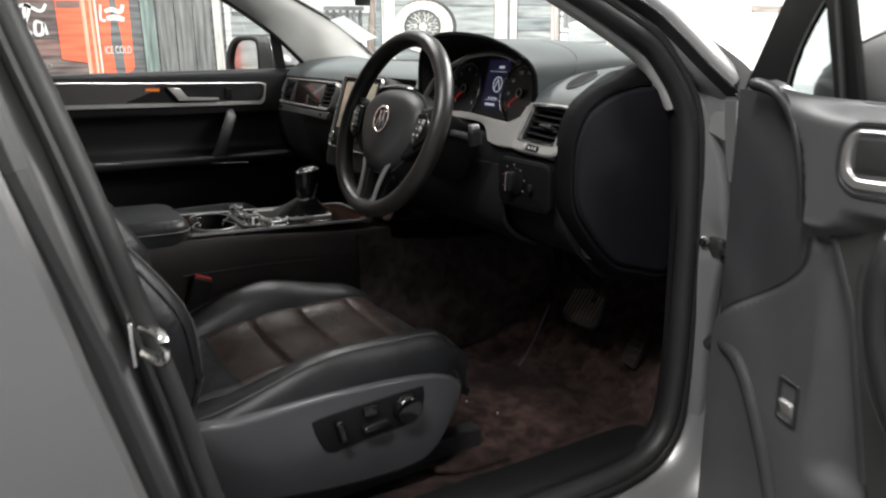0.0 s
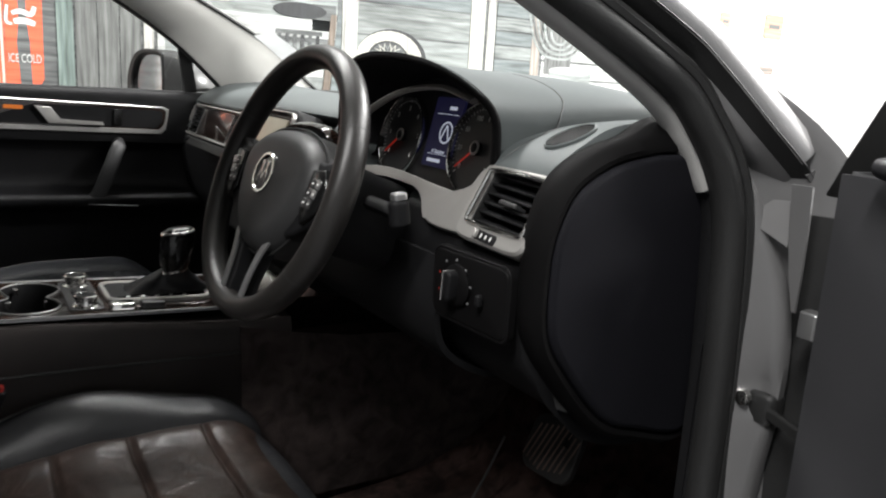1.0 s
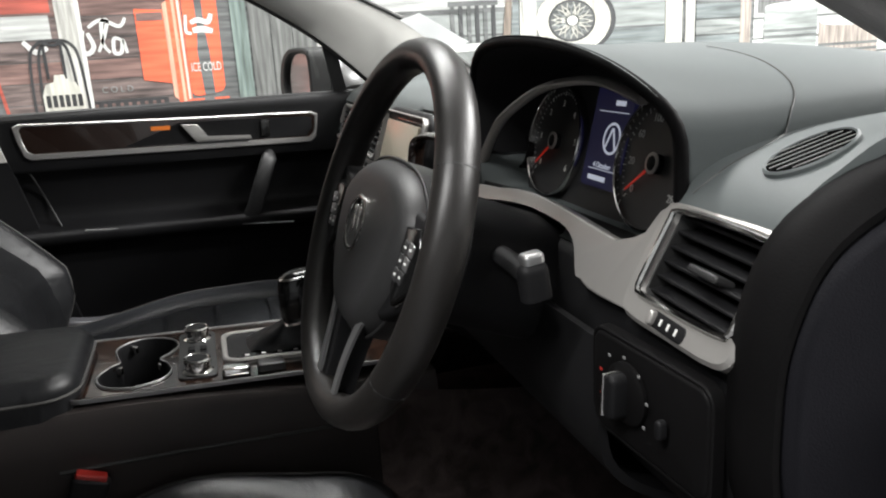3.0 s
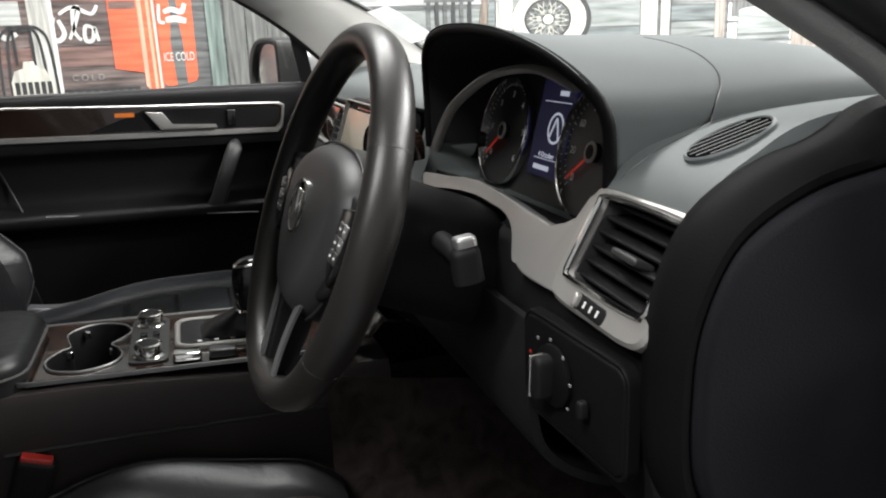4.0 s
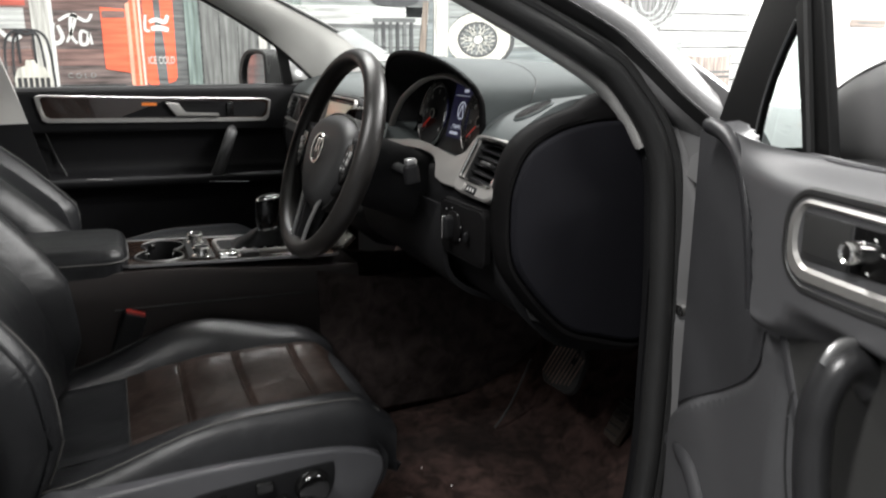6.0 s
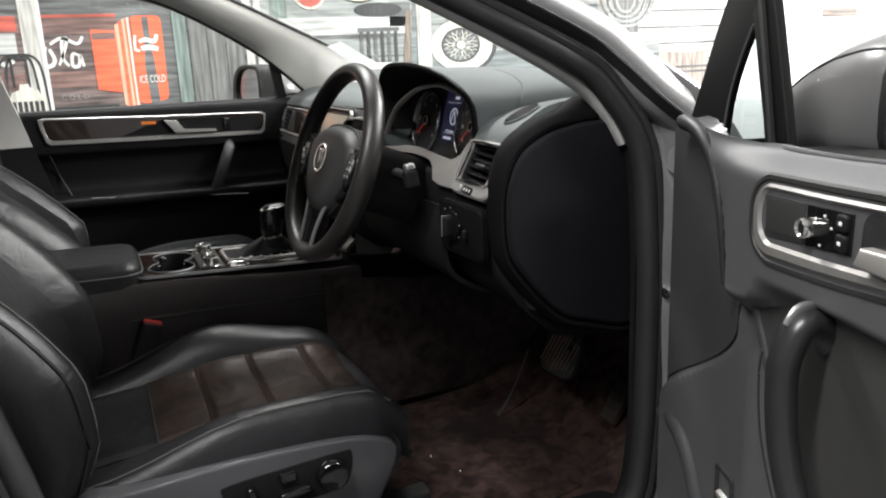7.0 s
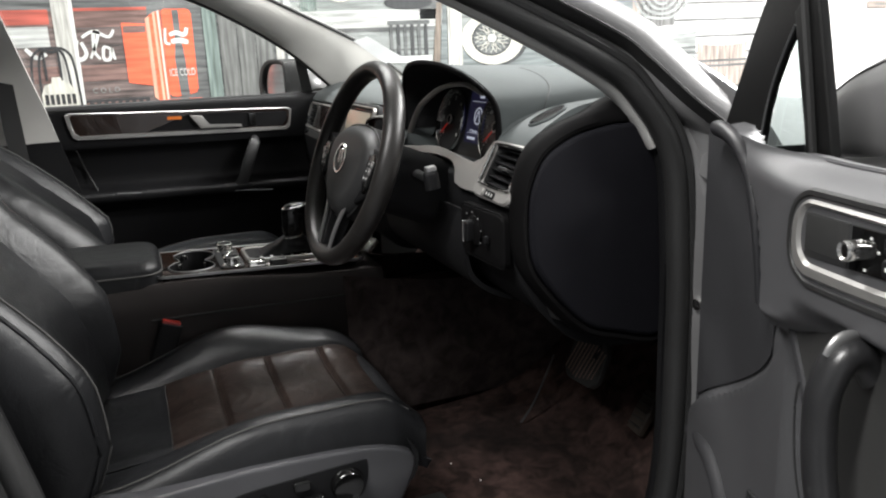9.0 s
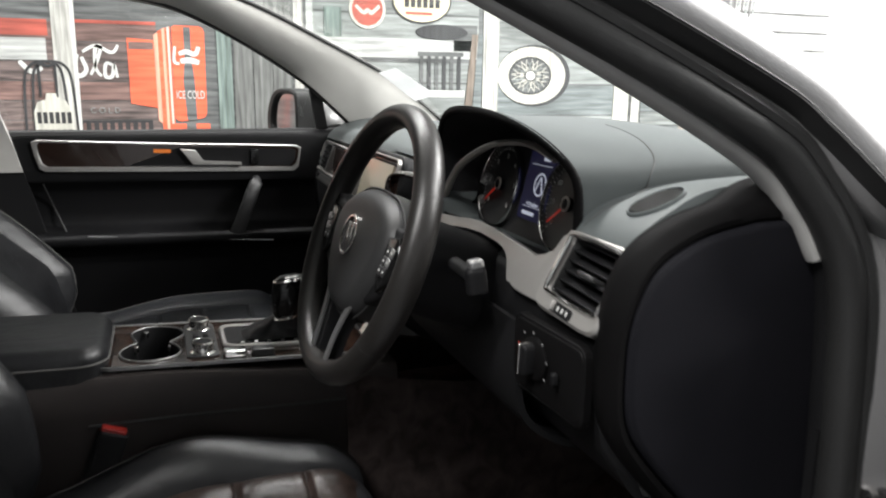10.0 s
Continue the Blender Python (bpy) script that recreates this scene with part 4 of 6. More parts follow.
part("cluster_floor", surf([[V(x, 0.205, 1.146), V(x, 0.235, 1.136), V(x, 0.27, 1.128)] for x in [HX - 0.195 + 0.39 * i / 16 for i in range(17)]], thick=0.004), PLASTIC, dash)


def dial(cx, cz, r, needle, figures):
    m = cl @ pose(cx, cz, 0.0)
    d = part("dial", lathe([(r * 1.01, 0.001), (r * 1.025, 0.011), (r * 1.012, 0.0125), (r * 0.992, 0.0115), (r * 0.985, 0.006), (r * 0.98, 0.004)], 48, m), CHROME, dash, "round dial with a silver ring")
    part("dial_face", plate([(r * 0.984 * math.cos(2 * math.pi * i / 48), r * 0.984 * math.sin(2 * math.pi * i / 48)) for i in range(48)], 0.002, m @ pose(0, 0, 0.005)), DIAL, d)
    marks = bmesh.new()
    for i in range(41):
        a = math.radians(220 - 260 * i / 40)
        big = i % 5 == 0
        box(0.005 if big else 0.0028, 0.0010 if big else 0.0006, 0.0006, m @ pose(r * 0.89 * math.cos(a), r * 0.89 * math.sin(a), 0.0056, 0, 0, math.degrees(a)), 0.0002, bm=marks)
    part("dial_marks", marks, WHITE, d)
    for i, tx in enumerate(figures):
        a = math.radians(220 - 260 * i / (len(figures) - 1))
        lettering("figure", tx, r * 0.17, m @ pose(r * 0.70 * math.cos(a), r * 0.70 * math.sin(a), 0.0056), WHITE, d, 0.0003)
    a = math.radians(needle)
    part("needle", plate([(-0.006, -0.0016), (r * 0.78, -0.0008), (r * 0.78, 0.0008), (-0.006, 0.0016)], 0.001, m @ pose(0, 0, 0.010, 0, 0, needle)), NEEDLE, d, "red needle")
    part("needle_hub", lathe([(0.009, 0.005), (0.009, 0.011), (0.006, 0.013)], 20, m), PLASTIC, d)
    part("hub_ring", lathe([(0.0095, 0.0105), (0.010, 0.012), (0.0085, 0.0125)], 20, m), SILVER, d)
    return d


dial(-0.096, -0.004, 0.060, 218, ["0", "1", "2", "3", "4", "5", "6"])
dial(0.104, -0.004, 0.060, 218, ["0", "20", "60", "100", "140", "180", "240", "280"])
for sx in (-0.170, 0.172):
    m = cl @ pose(sx, -0.025, 0)
    d = part("small_dial", lathe([(0.020, 0.001), (0.021, 0.014), (0.019, 0.015), (0.017, 0.003), (0.0005, 0.003)], 24, m), GLOSS, dash, "small auxiliary dial")
    part("needle", plate([(-0.002, -0.0008), (0.014, -0.0005), (0.014, 0.0005), (-0.002, 0.0008)], 0.001, m @ pose(0, 0, 0.006, 0, 0, 215)), NEEDLE, d)
disp = part("information_display", plate(rrect(0.072, 0.100, 0.004), 0.004, cl @ pose(0.012, 0.010, 0.006)), SCREEN, dash, "lit violet information display")
part("display_line", box(0.056, 0.0008, 0.0004, cl @ pose(0.014, 0.036, 0.0063), 0.0001), SCREEN_TEXT, disp)
part("display_line", box(0.056, 0.0008, 0.0004, cl @ pose(0.014, -0.022, 0.0063), 0.0001), SCREEN_TEXT, disp)
part("display_badge", hoop([(0.016 * math.cos(i * math.pi / 14), 0.016 * math.sin(i * math.pi / 14)) for i in range(28)], [(0.0135 * math.cos(i * math.pi / 14), 0.0135 * math.sin(i * math.pi / 14)) for i in range(28)], 0.0004, cl @ pose(0.020, 0.010, 0.0066), 0.0001), SCREEN_TEXT, disp)
for a, px in ((66, -0.005), (114, 0.005)):
    part("display_mark", box(0.022, 0.0026, 0.0004, cl @ pose(0.020 + px, 0.010, 0.0066, 0, 0, a), 0.0001), SCREEN_TEXT, disp)
lettering("writing", "4 October", 0.008, cl @ pose(0.012, -0.018, 0.0064), SCREEN_TEXT, disp, 0.0002)
part("mileage_bar", box(0.034, 0.005, 0.0004, cl @ pose(0.006, -0.031, 0.0064), 0.0001), SCREEN_TEXT, disp)
part("clock_bar", box(0.018, 0.005, 0.0004, cl @ pose(0.024, 0.045, 0.0064), 0.0001), SCREEN_TEXT, disp)
# thin silver arc inside the hood, and the sill of the cluster
arc = spl([(0.180, 0.206, 1.152), (0.196, 0.206, 1.175), (0.230, 0.206, 1.206), (0.270, 0.206, 1.230), (0.352, 0.207, 1.259), (0.424, 0.208, 1.270), (0.48, 0.210, 1.270), (0.53, 0.214, 1.258)], 6)
part("cluster_arc", sweep(arc, ring(0.004, 0.007, 8), False, (0, 1, 0)), SILVER, dash)
def around(outline, n, cx, cy):
    """The outline met by n even rays from a centre."""
    out, k = [], len(outline)
    for i in range(n):
        a = 2 * math.pi * i / n
        d = Vector((math.cos(a), math.sin(a)))
        best = None
        for j in range(k):
            p, q = Vector(outline[j]) - Vector((cx, cy)), Vector(outline[(j + 1) % k]) - Vector((cx, cy))
            e = q - p
            det = d.x * -e.y + d.y * e.x
            if abs(det) < 1e-12:
                continue
            r = (p.x * -e.y + p.y * e.x) / det
            u = (d.x * p.y - d.y * p.x) / det
            if r > 0 and -1e-6 <= u <= 1 + 1e-6:
                best = r if best is None else max(best, r)
        out.append((cx + d.x * best, cy + d.y * best))
    return out


vm = fr((0.6355, 0.1895, 1.150), (1, -0.05, -0.03), (-0.01, -0.89, 0.45))
hole = [(p.x, p.y) for p in spl([(-0.044, 0.035, 0), (0.0, 0.038, 0), (0.048, 0.038, 0), (0.053, 0.034, 0), (0.056, 0.0, 0), (0.057, -0.020, 0), (0.052, -0.026, 0), (0.0, -0.029, 0), (-0.044, -0.030, 0), (-0.048, -0.026, 0), (-0.048, 0.0, 0), (-0.047, 0.030, 0)], 3, True)]
lip = [(p.x, p.y) for p in spl([(-0.061, 0.034, 0), (-0.05, 0.042, 0), (0.0, 0.044, 0), (0.048, 0.045, 0), (0.058, 0.041, 0), (0.063, 0.0, 0), (0.067, -0.030, 0), (0.056, -0.046, 0), (0.0, -0.049, 0), (-0.045, -0.050, 0), (-0.060, -0.044, 0), (-0.063, -0.02, 0), (-0.062, 0.01, 0)], 3, True)]
wing = [(-0.447, -0.027), (-0.400, -0.020), (-0.362, -0.0149), (-0.320, -0.007), (-0.279, -0.0024), (-0.240, -0.0012), (-0.2005, -0.0016), (-0.1437, -0.0034), (-0.1053, -0.0035), (-0.083, 0.0007), (-0.0703, 0.0091), (-0.064, 0.0284), (-0.056, 0.036),
        (-0.052, -0.047), (-0.0974, -0.0510), (-0.115, -0.0512), (-0.127, -0.0495), (-0.136, -0.0455), (-0.143, -0.040), (-0.150, -0.033), (-0.157, -0.0265), (-0.166, -0.0205), (-0.176, -0.0165), (-0.188, -0.0138), (-0.203, -0.0125), (-0.235, -0.0125), (-0.2683, -0.0135), (-0.310, -0.018), (-0.3518, -0.0251), (-0.39, -0.033), (-0.428, -0.0407)]
part("silver_wing", plate(wing[::-1], 0.02, vm @ pose(0, 0, 0.0012), 0.0025), SILVER, dash, "satin silver trim under the dials")
dv = part("air_vent", hoop(around(lip, 72, 0.003, 0.004), around(hole, 72, 0.003, 0.004), 0.03, vm @ pose(0, 0, 0.0034), 0.003), SILVER, dash, "satin silver framed air vent")
part("vent_edge", sweep([vm @ V(x, y, 0.0045) for x, y in around(hole, 72, 0.003, 0.004)], ring(0.0022, None, 6), True, vm.to_3x3() @ V(0, 0, 1)), CHROME, dv)
part("vent_wall", hoop(around([(x * 1.03, y * 1.04) for x, y in hole], 48, 0.003, 0.004), around([(x * 0.985, y * 0.985) for x, y in hole], 48, 0.003, 0.004), 0.05, vm @ pose(0, 0, -0.003), 0.001), RUBBER, dv)
part("vent_box", plate(hole, 0.004, vm @ pose(0, 0, -0.048)), RUBBER, dv)
for i in range(6):
    y = -0.026 + 0.0115 * (i + 0.5)
    part("slat", box(0.102, 0.0028, 0.024, vm @ pose(0.004, y, -0.017, 24), 0.001), PLASTIC, dv)
part("vent_knob", box(0.032, 0.006, 0.016, vm @ pose(0.008, 0.003, -0.004), 0.002), DARK_GREY, dv)
part("thumb_wheel_slot", plate(rrect(0.042, 0.012, 0.004), 0.01, vm @ pose(0.0, -0.040, 0.0042), 0.001), PLASTIC, dv)
part("thumb_wheel", box(0.006, 0.011, 0.006, vm @ pose(-0.016, -0.040, 0.0056), 0.002), SILVER, dv)
for i in range(3):
    part("wheel_mark", box(0.002, 0.005, 0.0006, vm @ pose(-0.006 + 0.009 * i, -0.040, 0.0045), 0.0002), WHITE, dv)
# oval vent on the shoulder of the dashboard
skin_hit = [t.ray_cast(V(0.659, 0.256, 1.6), V(0, 0, -1)) for t in seam_tree]
skin_hit = max((h for h in skin_hit if h[0]), key=lambda h: h[0].z)
vent_n = skin_hit[1] if skin_hit[1].z > 0 else -skin_hit[1]
tm = fr(skin_hit[0] + vent_n * 0.0018, (0.42, 0.82, 0.39), vent_n)
ov = part("demister_vent", hoop(ring(0.0308, 0.0205, 36), ring(0.0278, 0.0177, 36), 0.012, tm @ pose(0, 0, 0.0018), 0.0014), SOFT, dash, "oval black demister vent")
# Flat bed on the skin; its black stands in for the opening's shade.
part("vent_bed", plate(ring(0.0282, 0.0182, 36), 0.004, tm @ pose(0, 0, 0.0011)), VENT_SHADE, ov)
for i in range(6):
    y = -0.0145 + 0.0058 * i
    part("slat", box(0.054 * math.sqrt(1 - (y / 0.0178) ** 2), 0.0013, 0.0004, tm @ pose(0, y, 0.0013, 0, 0, -6), 0.00015), HOUSING, ov)

# lamp switch panel
lm = fr((0.603, 0.158, 1.055), (1, 0.02, 0), (0.05, -0.98, 0.0))
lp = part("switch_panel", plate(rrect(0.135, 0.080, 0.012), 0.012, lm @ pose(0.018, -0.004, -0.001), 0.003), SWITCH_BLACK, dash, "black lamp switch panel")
part("panel_edge", hoop(rrect(0.141, 0.086, 0.014), rrect(0.134, 0.079, 0.012), 0.01, lm @ pose(0.018, -0.004, -0.002), 0.001), SWITCH_BLACK, lp)
part("switch_disc", lathe([(0.024, 0.0), (0.024, 0.003), (0.021, 0.005), (0.002, 0.006)], 32, lm), SWITCH_BLACK, lp)
part("switch_grip", box(0.013, 0.036, 0.013, lm @ pose(0, 0, 0.012, 0, 0, -4), 0.004), PLASTIC, lp)
part("switch_chrome", box(0.0032, 0.035, 0.0135, lm @ pose(-0.0068, 0, 0.0122, 0, 0, -4), 0.0012), CHROME, lp)
for i in range(7):
    a = math.radians(200 - 38 * i)
    part("switch_mark", box(0.0030, 0.0022, 0.0006, lm @ pose(0.030 * math.cos(a), 0.030 * math.sin(a), 0.0053), 0.0002), RED if i in (0, 1) else FADED, lp)
part("dimmer", box(0.007, 0.014, 0.006, lm @ pose(0.046, -0.006, 0.006), 0.002), PLASTIC, lp)

# end cap of the dashboard at the driver's door
CAP = [(p.x, p.y) for p in spl([(0.42, 1.218, 0), (0.345, 1.225, 0), (0.305, 1.222, 0), (0.255, 1.211, 0), (0.208, 1.184, 0), (0.184, 1.139, 0), (0.178, 1.092, 0), (0.183, 1.028, 0), (0.212, 0.979, 0), (0.274, 0.913, 0), (0.331, 0.889, 0), (0.42, 0.872, 0), (0.44, 0.95, 0), (0.44, 1.10, 0)], 5, True)]
capm = fr((0.732, 0, 0), (0, 1, 0), (1, 0, 0))
part("dash_end_cap", plate(inset(CAP, 0.009), 0.04, capm, 0.008), CAP_BLACK, dash, "black curved end panel")
rows = []
for px, front, top in ((0.716, 0.009, 0.009), (0.727, 0.006, 0.006), (0.728, 0.0, 0.0), (0.720, -0.007, -0.016), (0.705, -0.008, -0.027), (0.692, -0.005, -0.030), (0.684, 0.003, -0.024), (0.682, 0.03, 0.02)):
    rows.append([])
    for (ya, za), (yb, zb) in zip(inset(CAP, front), inset(CAP, top)):
        f = sstep(1.08, 1.21, za) * (0.25 + 0.75 * sstep(0.27, 0.35, ya))
        rows[-1].append(V(px, ya + (yb - ya) * f, za + (zb - za) * f))
part("dash_end_band", surf(rows, False, True), BAND, dash)
# knee panel under the column
rows = [spl([(x, 0.172, 1.075), (x, 0.165, 1.00), (x, 0.185, 0.955), (x, 0.25, 0.92), (x, 0.36, 0.90)], 4) for x in (0.15, 0.2, 0.3, 0.4, 0.5, 0.56)]
# Black like the lower skin, with the shade under the column in its colour.
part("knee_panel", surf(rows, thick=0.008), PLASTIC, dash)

# centre stack
sm = fr((-0.058, 0.160, 1.12), (1, 0, 0), (0, -0.95, 0.31))
stack = part("centre_panel", plate(rrect(0.25, 0.24, 0.03, 5), 0.05, sm @ pose(0, -0.02, 0.006), 0.008), PLASTIC, dash, "black centre panel round a pale screen")
part("head_unit_frame", hoop(rrect(0.222, 0.182, 0.012), rrect(0.216, 0.176, 0.009), 0.008, sm @ pose(0, 0.002, 0.014), 0.002), SILVER, stack)
part("screen_glass", plate(rrect(0.176, 0.118, 0.004), 0.004, sm @ pose(0, 0.020, 0.012), 0.001), material("sleeping screen", (0.34, 0.31, 0.24), 0.25, scale=10, vary=0.1, bump=0), stack, "pale matt screen")
for sx in (-0.088, 0.088):
    part("unit_knob", lathe([(0.013, 0), (0.013, 0.010), (0.010, 0.013), (0.001, 0.013)], 20, sm @ pose(sx, -0.062, 0.008)), CHROME, stack)
for i in range(8):
    part("unit_button", box(0.014, 0.007, 0.004, sm @ pose(-0.06 + 0.017 * i, -0.060, 0.009), 0.001), DARK_GREY, stack)
hz = part("hazard_strip", plate(rrect(0.16, 0.022, 0.008), 0.02, fr((-0.035, 0.185, 1.208), (1, 0, 0), (0, -0.8, 0.6)), 0.003), GLOSS, dash, "gloss black button strip")
part("hazard_button", box(0.016, 0.006, 0.003, fr((-0.035, 0.185, 1.208), (1, 0, 0), (0, -0.8, 0.6)) @ pose(-0.03, 0, 0.001), 0.001), RED, hz)
for i in range(3):
    part("button", box(0.020, 0.010, 0.003, fr((-0.035, 0.185, 1.208), (1, 0, 0), (0, -0.8, 0.6)) @ pose(0.0 + 0.025 * i, 0, 0.001), 0.001), DARK_GREY, hz)
wa = spl([(0.085, 0.156, 1.06), (0.078, 0.152, 1.12), (0.080, 0.152, 1.165), (0.098, 0.154, 1.190), (0.15, 0.158, 1.199), (0.205, 0.166, 1.197), (0.225, 0.170, 1.185), (0.222, 0.172, 1.165)], 6)
part("wood_arc", sweep(wa, ring(0.005, 0.011, 10), False, (0, -1, 0)), WOOD, dash, "dark walnut trim")

# passenger side vent and wood
pm = fr((-0.485, 0.187, 1.153), (1, -0.02, 0), (-0.03, -0.94, 0.30))


def slant(outline):
    return [(x + 0.3 * y, y) for x, y in outline]


pv = part("passenger_trim", hoop(slant(rrect(0.452, 0.080, 0.020)), slant(rrect(0.442, 0.070, 0.016)), 0.02, pm, 0.002), SILVER, dash, "silver framed vent and walnut panel")
part("wood_panel", plate(slant(rrect(0.25, 0.069, 0.012)), 0.006, pm @ pose(0.005, 0, -0.006), 0.002), WOOD, pv)
for sx, wd in ((-0.168, 0.088), (0.176, 0.080)):
    part("vent_box", plate(slant(rrect(wd, 0.069, 0.01)), 0.004, pm @ pose(sx, 0, -0.03)), RUBBER, pv)
    part("vent_border", hoop(slant(rrect(wd, 0.069, 0.010)), slant(rrect(wd - 0.006, 0.063, 0.008)), 0.01, pm @ pose(sx, 0, -0.004), 0.001), RING_GREY, pv)
    for i in range(5):
        part("slat", box(wd - 0.006, 0.003, 0.016, pm @ pose(sx + 0.3 * (-0.024 + 0.012 * i), -0.024 + 0.012 * i, -0.012, 20), 0.001), PLASTIC, pv)
part("lower_trim", plate(slant(rrect(0.45, 0.024, 0.009)), 0.02, pm @ pose(-0.014, -0.054, -0.003), 0.004), HOUSING, pv)
for sx in (-0.19, 0.16):
    part("lock_button", lathe([(0.005, 0), (0.005, 0.003), (0.001, 0.003)], 12, pm @ pose(sx, -0.054, -0.002)), PLASTIC, pv)

# ---------------------------------------------------------------- steering wheel
wm = fr((0.3777, 0.0273, 1.145), (0.9988, 0.05, 0), (0.047, -0.9355, 0.350)) @ Matrix.Diagonal((0.95, 0.95, 1, 1))
R = 0.1745
rimpath = [wm @ V(R * math.cos(2 * math.pi * i / 64), R * math.sin(2 * math.pi * i / 64), 0.0) for i in range(64)]
nrm = wm.to_3x3() @ V(0, 0, 1)
HUB_X = -0.002
sw = part("steering_wheel", sweep(rimpath, ring(0.0150, 0.0180, 16), True, nrm), WHEEL_LEATHER, car, "black leather steering wheel")
for a in (28, 152, 215, 325):
    p = [wm @ V(R * math.cos(radians(a + d)), R * math.sin(radians(a + d)), 0.0) for d in (-0.25, 0.25)]
    part("rim_seam", sweep([p[0], p[0].lerp(p[1], 0.5), p[1]], ring(0.0153, 0.0183, 14), False, nrm), RUBBER, sw)
hub = [(p.x * (1.20 if p.x > 0 else 1.08), p.y * 1.04) for p in spl([(0.0, 0.070, 0), (0.055, 0.064, 0), (0.092, 0.038, 0), (0.096, -0.004, 0), (0.076, -0.052, 0), (0.040, -0.088, 0), (0.0, -0.096, 0), (-0.040, -0.088, 0), (-0.076, -0.052, 0), (-0.096, -0.004, 0), (-0.092, 0.038, 0), (-0.055, 0.064, 0)], 4, True)]
hb = part("airbag_cover", plate(hub, 0.05, wm @ pose(0, 0, 0.016), 0.030, 0.006), DARK_GREY, sw, "black airbag cover")
part("cover_seam", sweep([wm @ V(x, y, -0.004) for x, y in inset(hub, -0.0005)], ring(0.0016, None, 6), True, nrm), RUBBER, hb)
for sx in (-1, 1):
    out = [(sx * p.x, p.y) for p in spl([(0.07, 0.036, 0), (0.12, 0.038, 0), (0.172, 0.046, 0), (0.176, -0.020, 0), (0.14, -0.034, 0), (0.11, -0.052, 0), (0.07, -0.06, 0)], 3, True)]
    part("spoke", plate(out if sx > 0 else out[::-1], 0.022, wm @ pose(0, 0, 0.004), 0.006), PLASTIC, sw)
    pod = part("button_pod", plate(([(sx * x, y) for x, y in ((0.108, 0.026), (0.138, 0.030), (0.154, 0.010), (0.148, -0.022), (0.120, -0.042), (0.106, -0.026))])[::sx], 0.012, wm @ pose(0, 0, 0.0105), 0.004), GLOSS, sw, "gloss black button pod")
    for i in range(3):
        for j in range(2):
            key = part("button", box(0.0108, 0.0112, 0.003, wm @ pose(sx * (0.1195 + 0.0125 * j + 0.004 * (1 - i)), 0.010 - 0.0125 * i, 0.0102, 0, 0, -10 * sx), 0.0006), RING_GREY if j == 1 and i < 2 else DARK_GREY, pod)
            part("key_mark", box(0.004, 0.002, 0.0004, wm @ pose(sx * (0.1195 + 0.0125 * j + 0.004 * (1 - i)), 0.010 - 0.0125 * i, 0.0118), 0.0001), WHITE, key)
    part("silver_spoke", sweep(spl([wm @ V(sx * x, y, z) for x, y, z in ((0.050, -0.076, 0.006), (0.040, -0.100, 0.007), (0.034, -0.130, 0.008), (0.032, -0.158, 0.008))], 4), [(-0.006, -0.0014), (0.005, -0.0014), (0.005, 0.0014), (-0.006, 0.0014)], False, nrm), RING_GREY, sw, "thin satin silver spoke edge")
    part("lower_spoke", plate(([(sx * x, y) for x, y in ((0.026, -0.078), (0.049, -0.074), (0.033, -0.130), (0.031, -0.176), (0.018, -0.176), (0.018, -0.130))])[::-sx], 0.016, wm @ pose(0, 0, 0.005), 0.002), PLASTIC, sw)
bd = part("badge", hoop([(0.028 * math.cos(i * math.pi / 18), 0.028 * math.sin(i * math.pi / 18)) for i in range(36)], [(0.0235 * math.cos(i * math.pi / 18), 0.0235 * math.sin(i * math.pi / 18)) for i in range(36)], 0.006, wm @ pose(HUB_X, 0.004, 0.022), 0.001), CHROME, sw, "round chrome emblem")
part("badge_field", plate(ring(0.0236, None, 32), 0.004, wm @ pose(HUB_X, 0.004, 0.0185)), GLOSS, bd)
for px, a in ((-0.0095, 70), (0.0095, 110), (-0.004, 112), (0.004, 68)):
    part("badge_bar", box(0.036, 0.004, 0.004, wm @ pose(px + HUB_X, 0.004, 0.0195, 0, 0, a), 0.001), CHROME, bd)
col = part("steering_column", sweep([wm @ V(0, -0.004, -0.01), wm @ V(0, -0.006, -0.06), wm @ V(0, -0.008, -0.12), wm @ V(0, -0.01, -0.20)], ring(0.075, 0.062, 20, 0.75), False, (0, 0, 1)), PLASTIC, car, "black steering column cowl")
st = part("stalk", tube([V(0.43, 0.125, 1.125), V(0.48, 0.124, 1.124), V(0.52, 0.122, 1.123)], 0.011, 10, rb=0.009), PLASTIC, col, "black stalk with a silver end")
part("stalk_grip", box(0.018, 0.025, 0.030, pose(0.538, 0.114, 1.130, 8, 0, 0), 0.008), PLASTIC, st)
part("stalk_end", box(0.015, 0.018, 0.008, pose(0.537, 0.113, 1.148, 8, 0, 0), 0.003), RING_GREY, st)
part("stalk", tube([wm @ V(-0.05, -0.004, -0.062), wm @ V(-0.10, 0.0, -0.064), wm @ V(-0.165, 0.004, -0.062)], 0.010, 10, rb=0.008), PLASTIC, col, "black stalk")

# ---------------------------------------------------------------- centre console
def console_section(y):
    f = sstep(-0.3, 0.12, y)
    top = 0.905 - 0.03 * f
    d = 0.09 * (sstep(-0.300, -0.298, y) - sstep(-0.172, -0.170, y))
    half = [(0.128, 0.56), (0.130, 0.70), (0.126, 0.80), (0.128, top - 0.055), (0.124, top - 0.012), (0.116, top), (0.102, top), (0.098, top - d), (0.05, top - d)]
    return half + [(-x, z) for x, z in half[::-1]]


